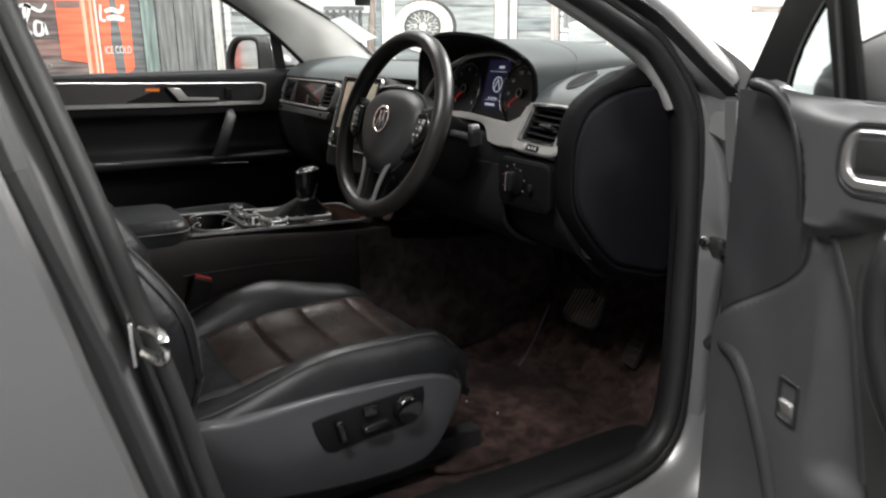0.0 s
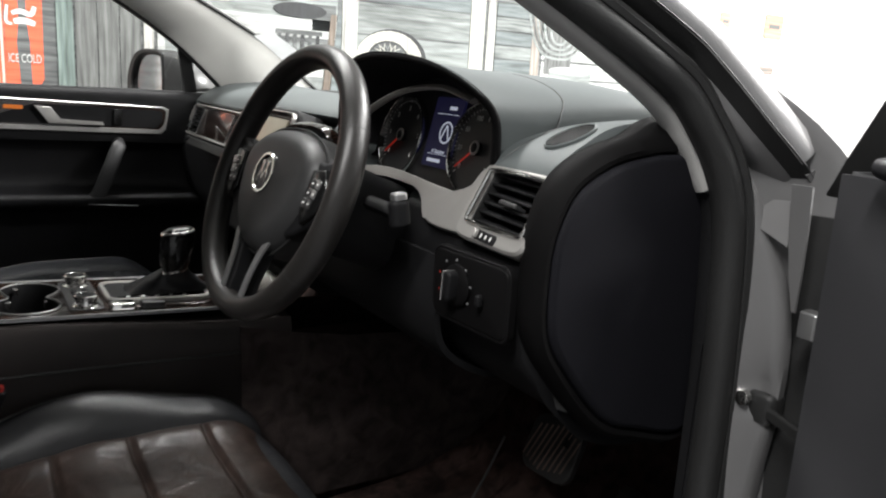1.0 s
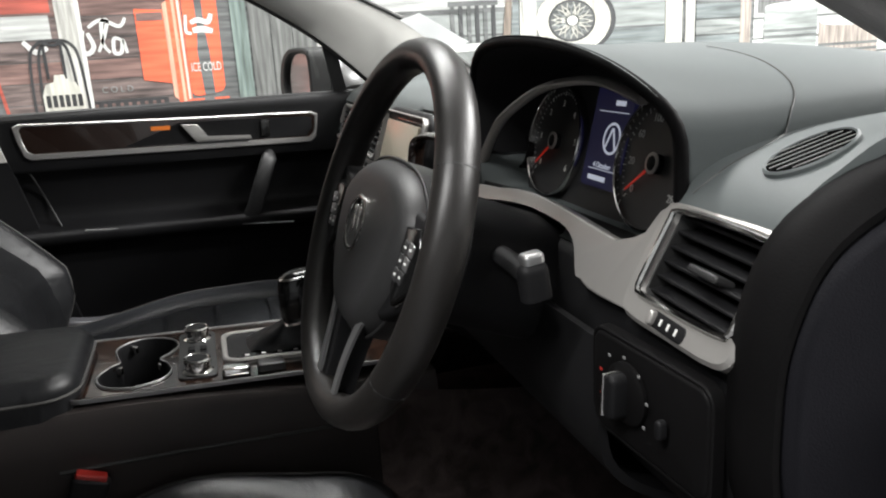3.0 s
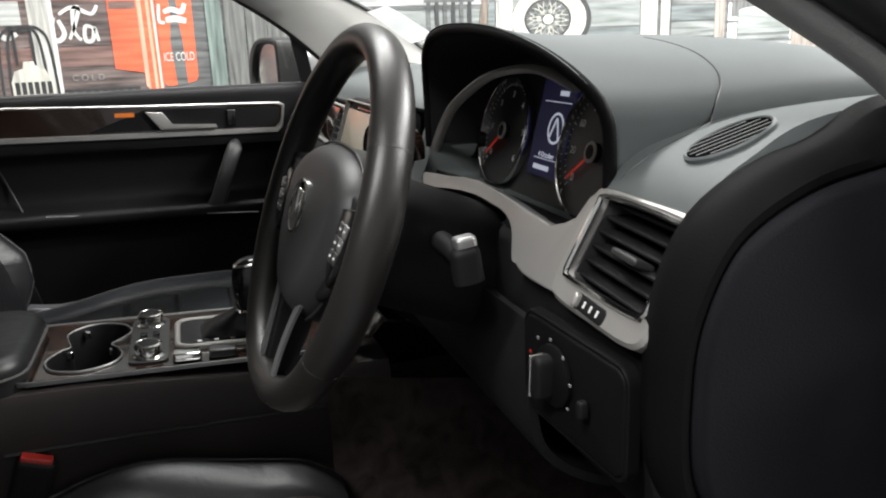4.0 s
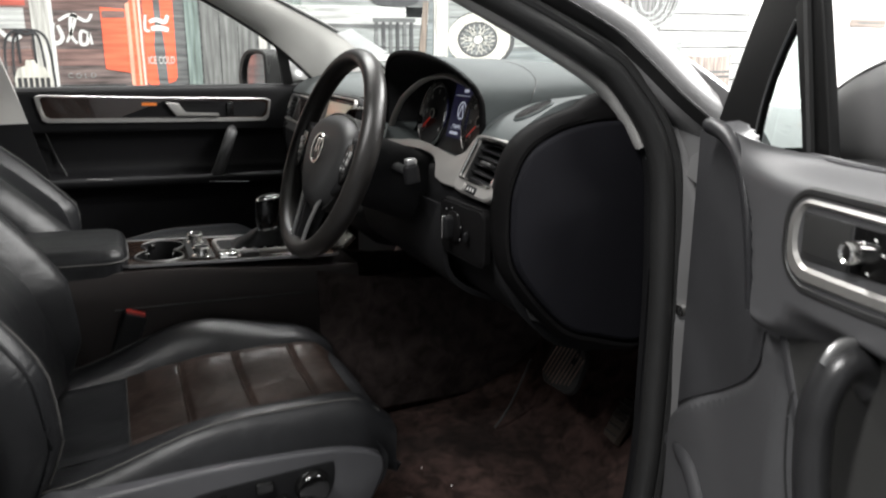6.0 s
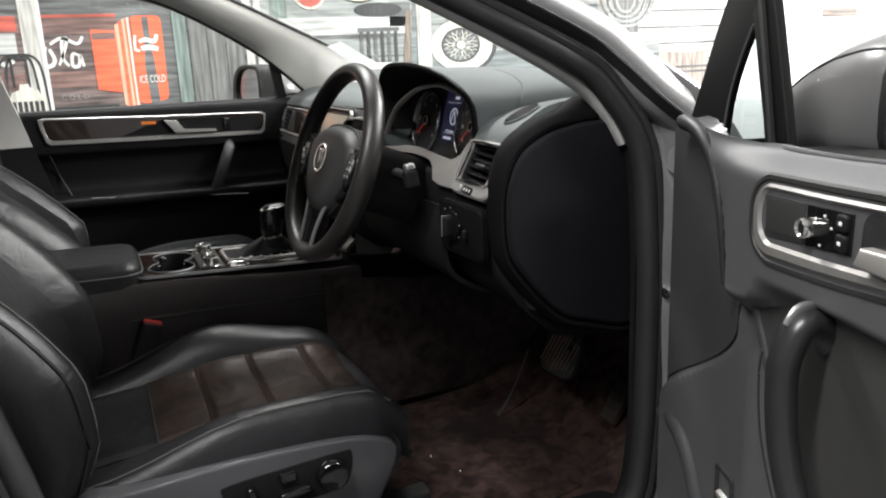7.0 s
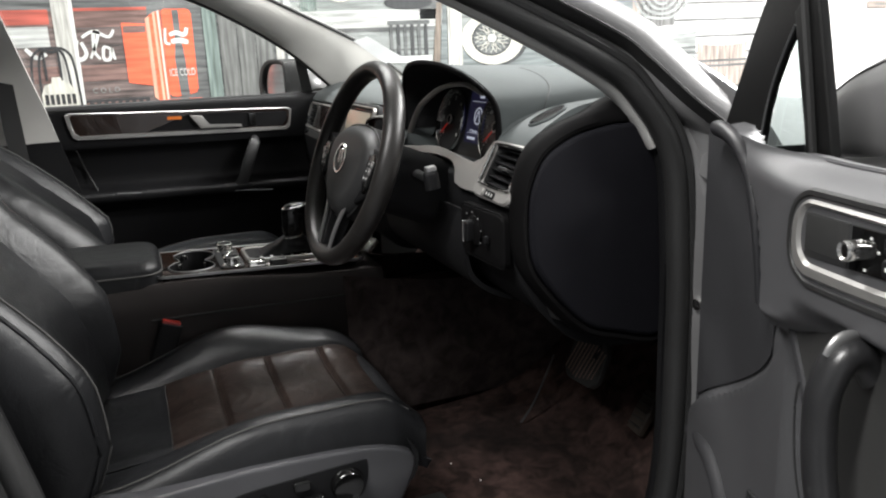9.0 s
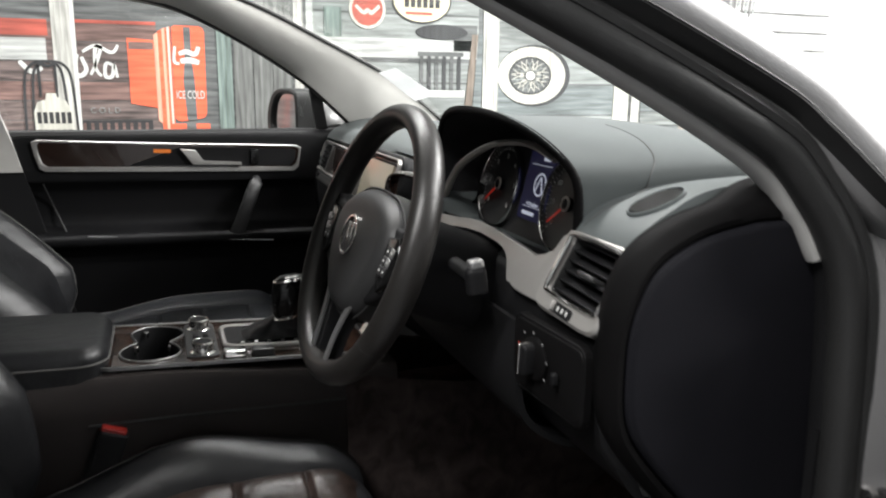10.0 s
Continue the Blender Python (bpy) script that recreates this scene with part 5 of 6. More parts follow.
rows = [[V(x, y, z) for x, z in console_section(y)] for y in (-0.62, -0.45, -0.31, -0.3005, -0.2975, -0.235, -0.1725, -0.1695, -0.1, 0.0, 0.08, 0.15)]
con = part("centre_console", surf(rows, thick=0.004), CONSOLE, car, "black centre console between the seats")
for sx in (1, -1):
    part("console_seam", tube([(sx * 0.1285, y, 0.836 - 0.01 * sstep(-0.3, 0.1, y)) for y in (-0.33, -0.2, -0.1, 0.0, 0.10)], 0.0025, 6), RUBBER, con)
    part("side_cheek", surf([spl([(sx * 0.128, y, 0.87 - 0.05 * f), (sx * (0.135 + 0.03 * f), y, 0.78), (sx * (0.14 + 0.04 * f), y, 0.66), (sx * 0.14, y, 0.54)], 4) for f, y in ((0, 0.06), (0.4, 0.15), (0.8, 0.26), (1, 0.40), (1, 0.60))], thick=0.006), CHEEK, con)
tp = fr((0, -0.10, 0.9035), (1, 0, 0), (0, 0.045, 0.999))
lobes = [(p.x, p.y) for p in spl([(0.089, -0.140, 0), (0.078, -0.172, 0), (0.046, -0.184, 0), (0.014, -0.172, 0), (0.0, -0.160, 0), (-0.020, -0.164, 0), (-0.052, -0.168, 0), (-0.078, -0.150, 0), (-0.084, -0.124, 0), (-0.070, -0.097, 0), (-0.042, -0.087, 0), (-0.014, -0.098, 0), (0.004, -0.110, 0), (0.022, -0.100, 0), (0.050, -0.095, 0), (0.076, -0.108, 0)], 4, True)]
part("console_deck", hoop(around(rrect(0.205, 0.43, 0.02, 8), 64, 0.0, -0.132), around(lobes, 64, 0.0, -0.132), 0.006, tp @ pose(0, -0.0, 0.003), 0.002), WOOD, con, "dark walnut console deck")
part("deck_frame", hoop(rrect(0.215, 0.44, 0.024), rrect(0.210, 0.435, 0.021), 0.006, tp @ pose(0, 0, 0.0045), 0.001), RING_GREY, con)
pocket = bmesh.new()
surf([[tp @ V(x * k, (y + 0.134) * k - 0.134, z) for x, y in lobes] for k, z in ((1.0, 0.0045), (0.985, 0.002), (0.965, -0.03), (0.93, -0.078), (0.5, -0.084), (0.02, -0.084))], False, True, bm=pocket)
part("cup_holder", pocket, PLASTIC, con, "deep black two-lobed cup holder")
part("cup_rim", hoop([(x * 1.035, (y + 0.134) * 1.06 - 0.134) for x, y in lobes], lobes, 0.005, tp @ pose(0, 0, 0.0062), 0.0012), RING_GREY, con)
for cx, cy, a in ((-0.072, -0.148, 40), (0.004, -0.164, 75), (0.006, -0.106, 100)):
    part("cup_clip", box(0.014, 0.006, 0.010, tp @ pose(cx, cy, -0.004, 0, 0, a), 0.002), CHROME, con)
for kx in (-0.062, 0.062):
    k = part("rotary_knob", lathe([(0.020, 0.003), (0.020, 0.006), (0.0165, 0.008), (0.0160, 0.015), (0.0175, 0.0165), (0.0175, 0.022), (0.0155, 0.0235), (0.0135, 0.022), (0.001, 0.022)], 32, tp @ pose(kx, -0.060, 0)), CHROME, con, "chrome ringed rotary knob")
    part("knob_cap", plate(ring(0.0137, None, 24), 0.002, tp @ pose(kx, -0.060, 0.0232)), PLASTIC, k)
part("knob_plate", plate(rrect(0.175, 0.05, 0.012), 0.004, tp @ pose(0, -0.060, 0.006), 0.001), DARK_GREY, con)
for i in range(4):
    part("key", box(0.016, 0.009, 0.004, tp @ pose(-0.018 + 0.02 * (i % 2) + 0.008, -0.068 + 0.016 * (i // 2), 0.008), 0.001), PLASTIC, con)
gp = part("shift_gate", hoop(rrect(0.118, 0.165, 0.02), rrect(0.104, 0.150, 0.016), 0.008, tp @ pose(-0.004, 0.055, 0.010), 0.002), SILVER, con, "satin silver shift gate frame")
part("gate_bed", plate(rrect(0.105, 0.151, 0.016), 0.004, tp @ pose(-0.004, 0.055, 0.007)), PLASTIC, gp)
part("gate_scale", plate(rrect(0.012, 0.12, 0.003), 0.002, tp @ pose(0.040, 0.050, 0.0092)), GLOSS, gp)
for i in range(5):
    part("gate_mark", box(0.005, 0.006, 0.0006, tp @ pose(0.040, 0.005 + 0.022 * i, 0.0096), 0.0002), WHITE, gp)
rows = []
for k in range(9):
    f = k / 8
    cx, cy, cz = -0.004 + 0.036 * f, -0.026 + 0.008 * f, 0.912 + 0.043 * f
    g = (1 - f) ** 1.25
    rows.append([V(cx + (0.013 + 0.034 * g) * math.copysign(abs(math.cos(a)) ** 0.7, math.cos(a)) * (1 + 0.06 * math.sin(5 * a + 9 * f)), cy + (0.017 + 0.050 * g) * math.copysign(abs(math.sin(a)) ** 0.7, math.sin(a)), cz + 0.003 * math.sin(6 * a + 11 * f) * (1 - f)) for a in [2 * math.pi * j / 28 for j in range(28)]])
sh = part("gear_selector", surf(rows, False, True), LEATHER, con, "gear selector with a leather gaiter")


def grip_ring(z, ry, rx):
    cy = -0.020 + 0.10 * (z - 0.955)
    return [V(0.033 + rx * math.copysign(abs(math.cos(a)) ** 0.8, math.cos(a)), cy + ry * math.copysign(abs(math.sin(a)) ** 0.8, math.sin(a)), z + 0.12 * ry * math.sin(a)) for a in [2 * math.pi * j / 24 for j in range(24)]]


part("selector_grip", surf([grip_ring(*q) for q in ((0.950, 0.019, 0.015), (0.960, 0.0235, 0.017), (0.978, 0.0265, 0.0195), (0.998, 0.0280, 0.0205), (1.010, 0.0270, 0.0195), (1.0175, 0.0225, 0.0165), (1.0205, 0.015, 0.011), (1.0212, 0.001, 0.001))], False, True), GLOSS, sh, "glossy black grip")
part("grip_band", surf([grip_ring(*q) for q in ((0.946, 0.017, 0.014), (0.947, 0.0200, 0.0163), (0.951, 0.0205, 0.0166), (0.952, 0.018, 0.0145))], False, True), CHROME, sh)
part("grip_crown", surf([grip_ring(*q) for q in ((1.0120, 0.0262, 0.0190), (1.0128, 0.0270, 0.0197), (1.0150, 0.0256, 0.0187), (1.0155, 0.0235, 0.0170))], False, True), CHROME, sh)
for i in range(2):
    part("brake_switch", box(0.024, 0.036, 0.010, tp @ pose(0.085, -0.012 + 0.045 * i, 0.010), 0.003), DARK_GREY if i else CHROME, con)
foil = tagged(part("foil_packet", plate([(-0.03, -0.02), (0.0, -0.028), (0.03, -0.018), (0.034, 0.016), (0.006, 0.024), (-0.03, 0.02)], 0.012, fr((0.07, 0.125, 0.925), (1, 0.3, 0), (0.3, -0.6, 0.75)), 0.004, 0.006), material("crumpled silver foil", (0.6, 0.58, 0.55), 0.25, metal=0.9, scale=60, vary=0.4, bump=0.8, fine=2), None), "crumpled silver packet tucked in the console tray", "packet")
# armrest
am = fr((0.005, -0.468, 0.924), (1, 0, 0), (0, 0.03, 1))
ar = part("armrest", plate([(p[0], p[1]) for p in rrect(0.228, 0.34, 0.045, 6)], 0.052, am @ pose(0, 0, 0.030), 0.022, 0.004), LEATHER, car, "black leather centre armrest")
part("armrest_seam", tube([am @ V(x, y, 0.006) for x, y in inset(rrect(0.228, 0.34, 0.045, 6), -0.0005)], 0.0022, 6, True), STITCH, ar)
part("armrest_base", box(0.225, 0.32, 0.06, am @ pose(0, -0.005, -0.048), 0.01), PLASTIC, ar)


# ---------------------------------------------------------------- seats
def seat(cx, mirror, rise, lean, bend):
    """A leather front seat: cushion with bolsters and seams, backrest, plastic skirt."""
    def P(x, y, z):
        return V(cx + mirror * x, y, z + rise)

    def base(y):
        return 0.722 + 0.030 * sstep(-0.42, -0.15, y) - 0.012 * sstep(-0.02, 0.05, y)

    def roll(y):
        return 0.0 if y < 0.015 else -0.060 * ((y - 0.015) / 0.06) ** 2

    def groove(y):
        return -0.008 * sum(math.exp(-(((y - g) / 0.0038) ** 2)) for g in (-0.230, -0.132, -0.028))

    def puff(y):
        return 0.0025 * abs(math.sin(math.pi * (y + 0.028) / 0.101))

    ys = [-0.46 + 0.535 * i / 180 for i in range(181)]
    xs = [-0.140 + 0.280 * i / 20 for i in range(21)]
    rows = [[P(x, y, base(y) + roll(y) + groove(y) * (1 - sstep(0.128, 0.140, abs(x))) + puff(y) + 0.016 * (abs(x) / 0.140) ** 4 - 0.010 * sstep(0.13, 0.140, abs(x))) for x in xs] for y in ys]
    front = [[P(x, 0.075 - 0.004 * k, rows[-1][0].z - rise - 0.03 * k) for x in xs] for k in range(1, 4)]
    cutrow = 46
    # The passenger cushion takes the copy with cool light in its colour.
    hide = LEATHER if mirror > 0 else COOL_LIT_LEATHER
    s = part("seat", surf(rows[cutrow:] + front, thick=0.02), LEATHER_WARM if mirror > 0 else COOL_LIT_LEATHER, car, "black leather front seat, worn and creased")
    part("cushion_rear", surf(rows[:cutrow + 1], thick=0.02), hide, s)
    part("cushion_seam", tube([p + V(0, 0, 0.0006) for p in rows[cutrow]], 0.0014, 6), RUBBER, s)
    for sx in (-1, 1):
        rows = []
        for y in [-0.47 + 0.535 * i / 44 for i in range(45)]:
            b = base(y) + 0.6 * roll(y)
            lift = (0.010 if mirror < 0 else 0.030 if sx > 0 else 0.044) * sstep(-0.46, -0.20, y) * (1 - 0.6 * sstep(0.0, 0.065, y))
            tuck = 0.02 * sstep(0.0, 0.065, y)
            if sx * mirror < 0 < mirror:
                lift *= 1 - 0.85 * sstep(-0.20, 0.02, y)
            prof = [(0.137, b - 0.004), (0.152, b + 0.010 + 0.42 * lift), (0.178, b + 0.014 + 0.85 * lift), (0.205, b + 0.014 + lift), (0.228, b + 0.004 + 0.8 * lift), (0.243 - tuck, b - 0.025 + 0.3 * lift), (0.246 - tuck, b - 0.06), (0.236 - tuck, 0.665)]
            rows.append([P(sx * q.x, y, q.y) for q in spl([(u, v, 0) for u, v in prof], 3)])
        bo = part("seat_bolster", surf(rows, thick=0.015), hide, s, "raised black leather bolster")
        part("bolster_piping", tube([r[0] + V(0, 0, 0.006) for r in rows[::3]], 0.0032, 6), LEATHER, bo)
        part("bolster_stitch", tube([r[10] + V(0, 0, 0.0005) for r in rows[::3]], 0.0018, 6), STITCH, bo)
    # thigh roll at the front edge
    rows = []
    for i in range(25):
        x = -0.235 + 0.47 * i / 24
        e = (abs(x) / 0.235) ** 3
        rows.append([P(x, y - 0.035 * e, z) for y, z in [(q.x, q.y) for q in spl([(0.025, 0.738 + 0.014 * e, 0), (0.062, 0.727, 0), (0.082, 0.692, 0), (0.072, 0.65, 0), (0.03, 0.63, 0)], 3)]])
    part("thigh_roll", surf(rows, thick=0.012), hide, s)
    # backrest: centre panel and wings
    def back(z):
        return -0.455 - 0.33 * max(0, z - 0.80) - 0.05 * sstep(0.95, 1.4, z) - 0.012 - lean * (min(z, 1.08) - bend if z > bend else 0)

    zs = [0.74 + 0.62 * i / 40 for i in range(41)]
    rows = [[P(x, back(z) - 0.004 * math.exp(-((((z - 0.74) * 7) % 1 - 0.5) / 0.06) ** 2) + 0.02 * (abs(x) / 0.15) ** 2, z) for x in [-0.15 + 0.3 * i / 12 for i in range(13)]] for z in zs]
    bk = part("backrest", surf(rows, thick=0.03), LEATHER, s, "black leather backrest")
    for sx in (-1, 1):
        rows = []
        for z in zs:
            w = math.sin(math.pi * min(1, max(0, (z - 0.70) / 0.60))) ** 0.7 if z < 1.30 else 0.0
            out = 0.235 - 0.05 * sstep(1.1, 1.36, z)
            prof = [(0.142, back(z) + 0.012), (0.165, back(z) + 0.045 * w + 0.015), (0.195, back(z) + 0.085 * w + 0.012), (out - 0.008, back(z) + 0.080 * w), (out + 0.012, back(z) + 0.045 * w - 0.01), (out + 0.015, back(z) - 0.04), (out - 0.005, back(z) - 0.11)]
            rows.append([P(sx * q.x, q.y, z) for q in spl([(u, v, 0) for u, v in prof], 3)])
        bw = part("backrest_wing", surf(rows, thick=0.012), LEATHER, bk, "padded black leather side wing")
        part("wing_piping", tube([r[9] + V(0, 0.001, 0) for r in rows[::2]], 0.003, 6), LEATHER, bw)
        part("wing_stitch", tube([r[7] + V(0, 0.0015, 0) for r in rows[::2]], 0.0016, 6), STITCH, bw)
    part("back_shell", surf([[P(x, back(z) - 0.11 + 0.02 * (x / 0.23) ** 2, z) for x in (-0.23, -0.1, 0.1, 0.23)] for z in zs[::5]], thick=0.01), PLASTIC, bk)
    part("back_top", tube([P(x, back(1.36) - 0.05, 1.36 - 0.02 * (x / 0.2) ** 2) for x in [-0.19 + 0.38 * i / 10 for i in range(11)]], 0.06, 12, rb=0.03, up=(0, 0, 1)), LEATHER, bk)
    hr = part("headrest", box(0.27, 0.09, 0.18, Matrix.Translation(P(0, back(1.36) - 0.05, 1.50)), 0.03), LEATHER, bk)
    for sx in (-0.06, 0.06):
        part("headrest_post", tube([P(sx, back(1.36) - 0.05, 1.37), P(sx, back(1.36) - 0.05, 1.42)], 0.007, 8), CHROME, hr)
    # plastic skirt towards the door
    skirt = [(p.x, p.y) for p in spl([(-0.44, 0.735, 0), (-0.37, 0.735, 0), (-0.22, 0.742, 0), (-0.05, 0.735, 0), (0.02, 0.715, 0), (0.035, 0.685, 0), (0.01, 0.63, 0), (-0.03, 0.58, 0), (-0.10, 0.565, 0), (-0.25, 0.575, 0), (-0.38, 0.60, 0), (-0.44, 0.63, 0)], 3, True)]
    part("seat_skirt", plate(skirt, 0.03, fr(P(0.256 if mirror > 0 else 0.225, 0, 0), (0, 1, 0), (1, 0, 0)), 0.006), SKIRT, s, "dark grey seat skirt with switches")
    if mirror > 0:
        m = fr(P(0.2565, -0.150, 0.684), (0, 1, 0), (1, 0, 0))
        pn = part("switch_recess", plate([(p.x, p.y) for p in spl([(-0.10, 0.012, 0), (-0.09, 0.024, 0), (0.0, 0.030, 0), (0.09, 0.034, 0), (0.105, 0.028, 0), (0.10, -0.012, 0), (0.08, -0.03, 0), (0.0, -0.036, 0), (-0.065, -0.042, 0), (-0.085, -0.03, 0)], 3, True)], 0.004, m @ pose(0, 0, 0.0015), 0.001), PLASTIC, s, "black seat switch panel")
        part("lumbar_knob", lathe([(0.027, 0.0), (0.026, 0.012), (0.022, 0.016), (0.015, 0.014), (0.001, 0.013)], 28, m @ pose(0.070, 0.002, 0.001)), GLOSS, pn)
        part("seat_switch", box(0.014, 0.046, 0.016, m @ pose(-0.055, -0.006, 0.008, 0, 0, 12), 0.005), GLOSS, pn)
        part("seat_switch", box(0.052, 0.016, 0.016, m @ pose(0.008, -0.012, 0.008, 0, 0, 6), 0.005), GLOSS, pn)
        part("memory_button", box(0.026, 0.018, 0.008, m @ pose(0.0, 0.016, 0.004), 0.003), GLOSS, pn)
    part("seat_rail", box(0.04, 0.56, 0.05, Matrix.Translation(P(0.19, -0.17, 0.545)), 0.005), RUBBER, s)
    part("seat_rail", box(0.04, 0.56, 0.05, Matrix.Translation(P(-0.19, -0.17, 0.545)), 0.005), RUBBER, s)
    part("seat_pan", box(0.44, 0.46, 0.07, Matrix.Translation(P(0, -0.20, 0.625)), 0.02), PLASTIC, s)
    return s


seat(0.362, 1, 0.0, 0.36, 0.91)
seat(-0.375, -1, 0.055, 0.72, 0.86)
bk = part("belt_buckle", box(0.022, 0.045, 0.10, fr((0.138, -0.312, 0.782), (1, 0, 0), (0, 0.35, 0.93)), 0.005), PLASTIC, car, "black belt buckle with a red button")
part("release_button", box(0.016, 0.036, 0.008, fr((0.138, -0.295, 0.830), (1, 0, 0), (0, 0.35, 0.93)), 0.002), RED, bk)

# paper behind the windscreen
paper = tagged(part("paper_slip", surf([[V(-0.585, 0.318, 1.361).lerp(V(-0.57, 0.41, 1.293), a).lerp(V(-0.57, 0.358, 1.373).lerp(V(-0.555, 0.463, 1.308), a), b) + V(0.004 * math.sin(6 * a), 0, 0) for b in (0, 0.5, 1)] for a in (0, 0.2, 0.4, 0.6, 0.8, 1)], thick=0.0008), PAPER, None), "white printed paper slip against the windscreen", "paper")

# ---------------------------------------------------------------- doors
# passenger's door
def pd(y, z, w=0.0):
    """A place on the passenger door's inner face; w stands in towards the cabin."""
    return V(-0.712 + 0.045 * (y - 0.13) + w, y, z)


rows = []
for y in [-0.58 + 0.99 * i / 24 for i in range(25)]:
    prof = [(1.215, -0.055), (1.215, -0.02), (1.205, -0.004), (1.18, 0.0), (1.10, 0.0), (1.085, -0.010), (1.06, -0.03), (0.99, -0.036), (0.972, -0.012), (0.962, 0.030), (0.95, 0.036), (0.935, 0.028), (0.91, -0.012), (0.80, -0.03), (0.60, -0.035), (0.47, -0.05)]
    rows.append([pd(y, z + 0.02 * (0 if z > 1.1 else -(y + 0.2) * 0.5 if z > 0.9 else 0), w) for z, w in [(q.x, q.y) for q in spl([(a, b, 0) for a, b in prof], 3)]])
# Far darker plastic than the driver's door: its shade is in the colour.
pdoor = part("passenger_door", surf(rows, thick=0.012), PLASTIC, car, "passenger door with shade put into its black trim and a silver-edged walnut strip")
ptm = fr(pd(-0.176, 1.147, 0.004), (0.045, 1, -0.022), (1, -0.045, 0))
fo = [(-0.312, 0.037), (-0.300, 0.043), (-0.2, 0.041), (0.0, 0.038), (0.2, 0.037), (0.305, 0.036), (0.318, 0.030), (0.316, 0.010), (0.312, -0.020), (0.300, -0.032), (0.2, -0.033), (0.0, -0.034), (-0.2, -0.034), (-0.285, -0.034), (-0.298, -0.026), (-0.307, 0.006)]
fi = [(-0.297, 0.026), (-0.291, 0.033), (-0.2, 0.032), (0.0, 0.029), (0.2, 0.028), (0.298, 0.027), (0.308, 0.022), (0.306, 0.006), (0.302, -0.008), (0.292, -0.018), (0.2, -0.018), (0.0, -0.019), (-0.2, -0.019), (-0.276, -0.019), (-0.287, -0.012), (-0.293, 0.006)]
fi = [(x * 1.010, y + 0.004 if y > 0.012 else y - 0.002) for x, y in fi]
tf = part("trim_frame", hoop(fo, fi, 0.012, ptm @ pose(0, 0, 0.004), 0.002), TRIM, pdoor, "satin silver trim frame")
part("trim_wood", plate(inset(fi, -0.002), 0.004, ptm @ pose(0, 0, 0.001)), WOOD, tf, "dark walnut strip")
part("trim_dark", plate([(-0.10, -0.018), (0.29, -0.017), (0.303, 0.0), (0.304, 0.022), (0.29, 0.0265), (0.02, 0.0285)], 0.003, ptm @ pose(0, 0, 0.002)), PLASTIC, tf)
part("door_handle", plate([(0.02, 0.024), (0.055, 0.022), (0.075, -0.006), (0.165, -0.009), (0.168, -0.016), (0.05, -0.016)], 0.010, ptm @ pose(0, 0, 0.012), 0.002), SILVER, pdoor, "satin silver pull handle")
part("amber_marker", plate(rrect(0.040, 0.009, 0.002), 0.002, ptm @ pose(-0.022, 0.018, 0.0035)), AMBER, pdoor, "amber reflector")
part("lock_switch", box(0.020, 0.036, 0.006, ptm @ pose(0.20, 0.005, 0.004), 0.002), GLOSS, pdoor)
part("pull_strap", sweep(spl([pd(0.030, 1.082, -0.02), pd(0.022, 1.078, 0.012), pd(0.0, 1.03, 0.028), pd(-0.022, 0.975, 0.026), pd(-0.04, 0.945, 0.02)], 5), ring(0.017, 0.012, 12, 0.7), False, (1, 0, 0)), DARK_GREY, pdoor, "black diagonal pull")
# Grey tube added for the line of reflection along the ledge.
part("ledge_glint", tube([pd(y, 0.968 - 0.035 * (y + 0.44) / 0.5, 0.032) for y in (-0.38, -0.3, -0.15, -0.05, 0.06)], 0.0022, 8), RING_GREY, pdoor)
part("panel_seam", tube(spl([pd(-0.47, 1.09, 0.002), pd(-0.455, 1.03, -0.03), pd(-0.43, 0.97, -0.005)], 5), 0.0025, 6), RUBBER, pdoor)
part("window_weatherstrip", tube([V(-0.752, y, 1.205) for y in (-0.58, -0.2, 0.1, 0.30)], 0.012, 8), RUBBER, pdoor)
part("quarter_post", surf([[V(-0.752 + 0.06 * f, y - 0.045 * f, 1.195 + 0.20 * f) for y in (0.195, 0.225)] for f in (0, 0.5, 1)], thick=0.012), RUBBER, pdoor, "black window post")
part("outer_skin", surf([[V(-0.90 - 0.05 * math.sin(math.pi * (z - 0.35)), y, z) for z in (0.40, 0.6, 0.8, 1.0, 1.1, 1.18)] for y in (-0.61, -0.2, 0.2, 0.46)], thick=0.01), PAINT, pdoor)
pmir = part("door_mirror", sweep(spl([(-0.80, 0.24, 1.20), (-0.83, 0.225, 1.235), (-0.88, 0.205, 1.252), (-0.94, 0.185, 1.252), (-0.975, 0.172, 1.245)], 5), ring(0.07, 0.062, 20, 0.75), False, (0, 0, 1), scale=lambda f: 0.45 + 0.58 * math.sin(math.pi * min(1, 0.1 + 0.75 * f))), PAINT, pdoor, "grey door mirror")
PMO = [(p.x, p.y) for p in spl([(-0.110, -0.035, 0), (-0.101, 0.010, 0), (-0.075, 0.045, 0), (-0.035, 0.064, 0), (0.02, 0.068, 0), (0.085, 0.064, 0), (0.106, 0.045, 0), (0.108, -0.045, 0), (0.09, -0.066, 0), (0.0, -0.069, 0), (-0.085, -0.067, 0)], 4, True)]
PMI = [(0.010 + 0.80 * x, 0.82 * y - 0.002) for x, y in PMO]
pgm = fr((-0.868, 0.118, 1.250), (0.98, 0.20, 0), (0.22, -0.97, 0))
part("mirror_shroud", hoop(PMO, PMI, 0.05, pgm, 0.004), RUBBER, pmir)
part("mirror_glass", plate([(x * 1.03, y * 1.03) for x, y in PMI], 0.004, pgm @ pose(0, 0, -0.010)), MIRROR, pmir)

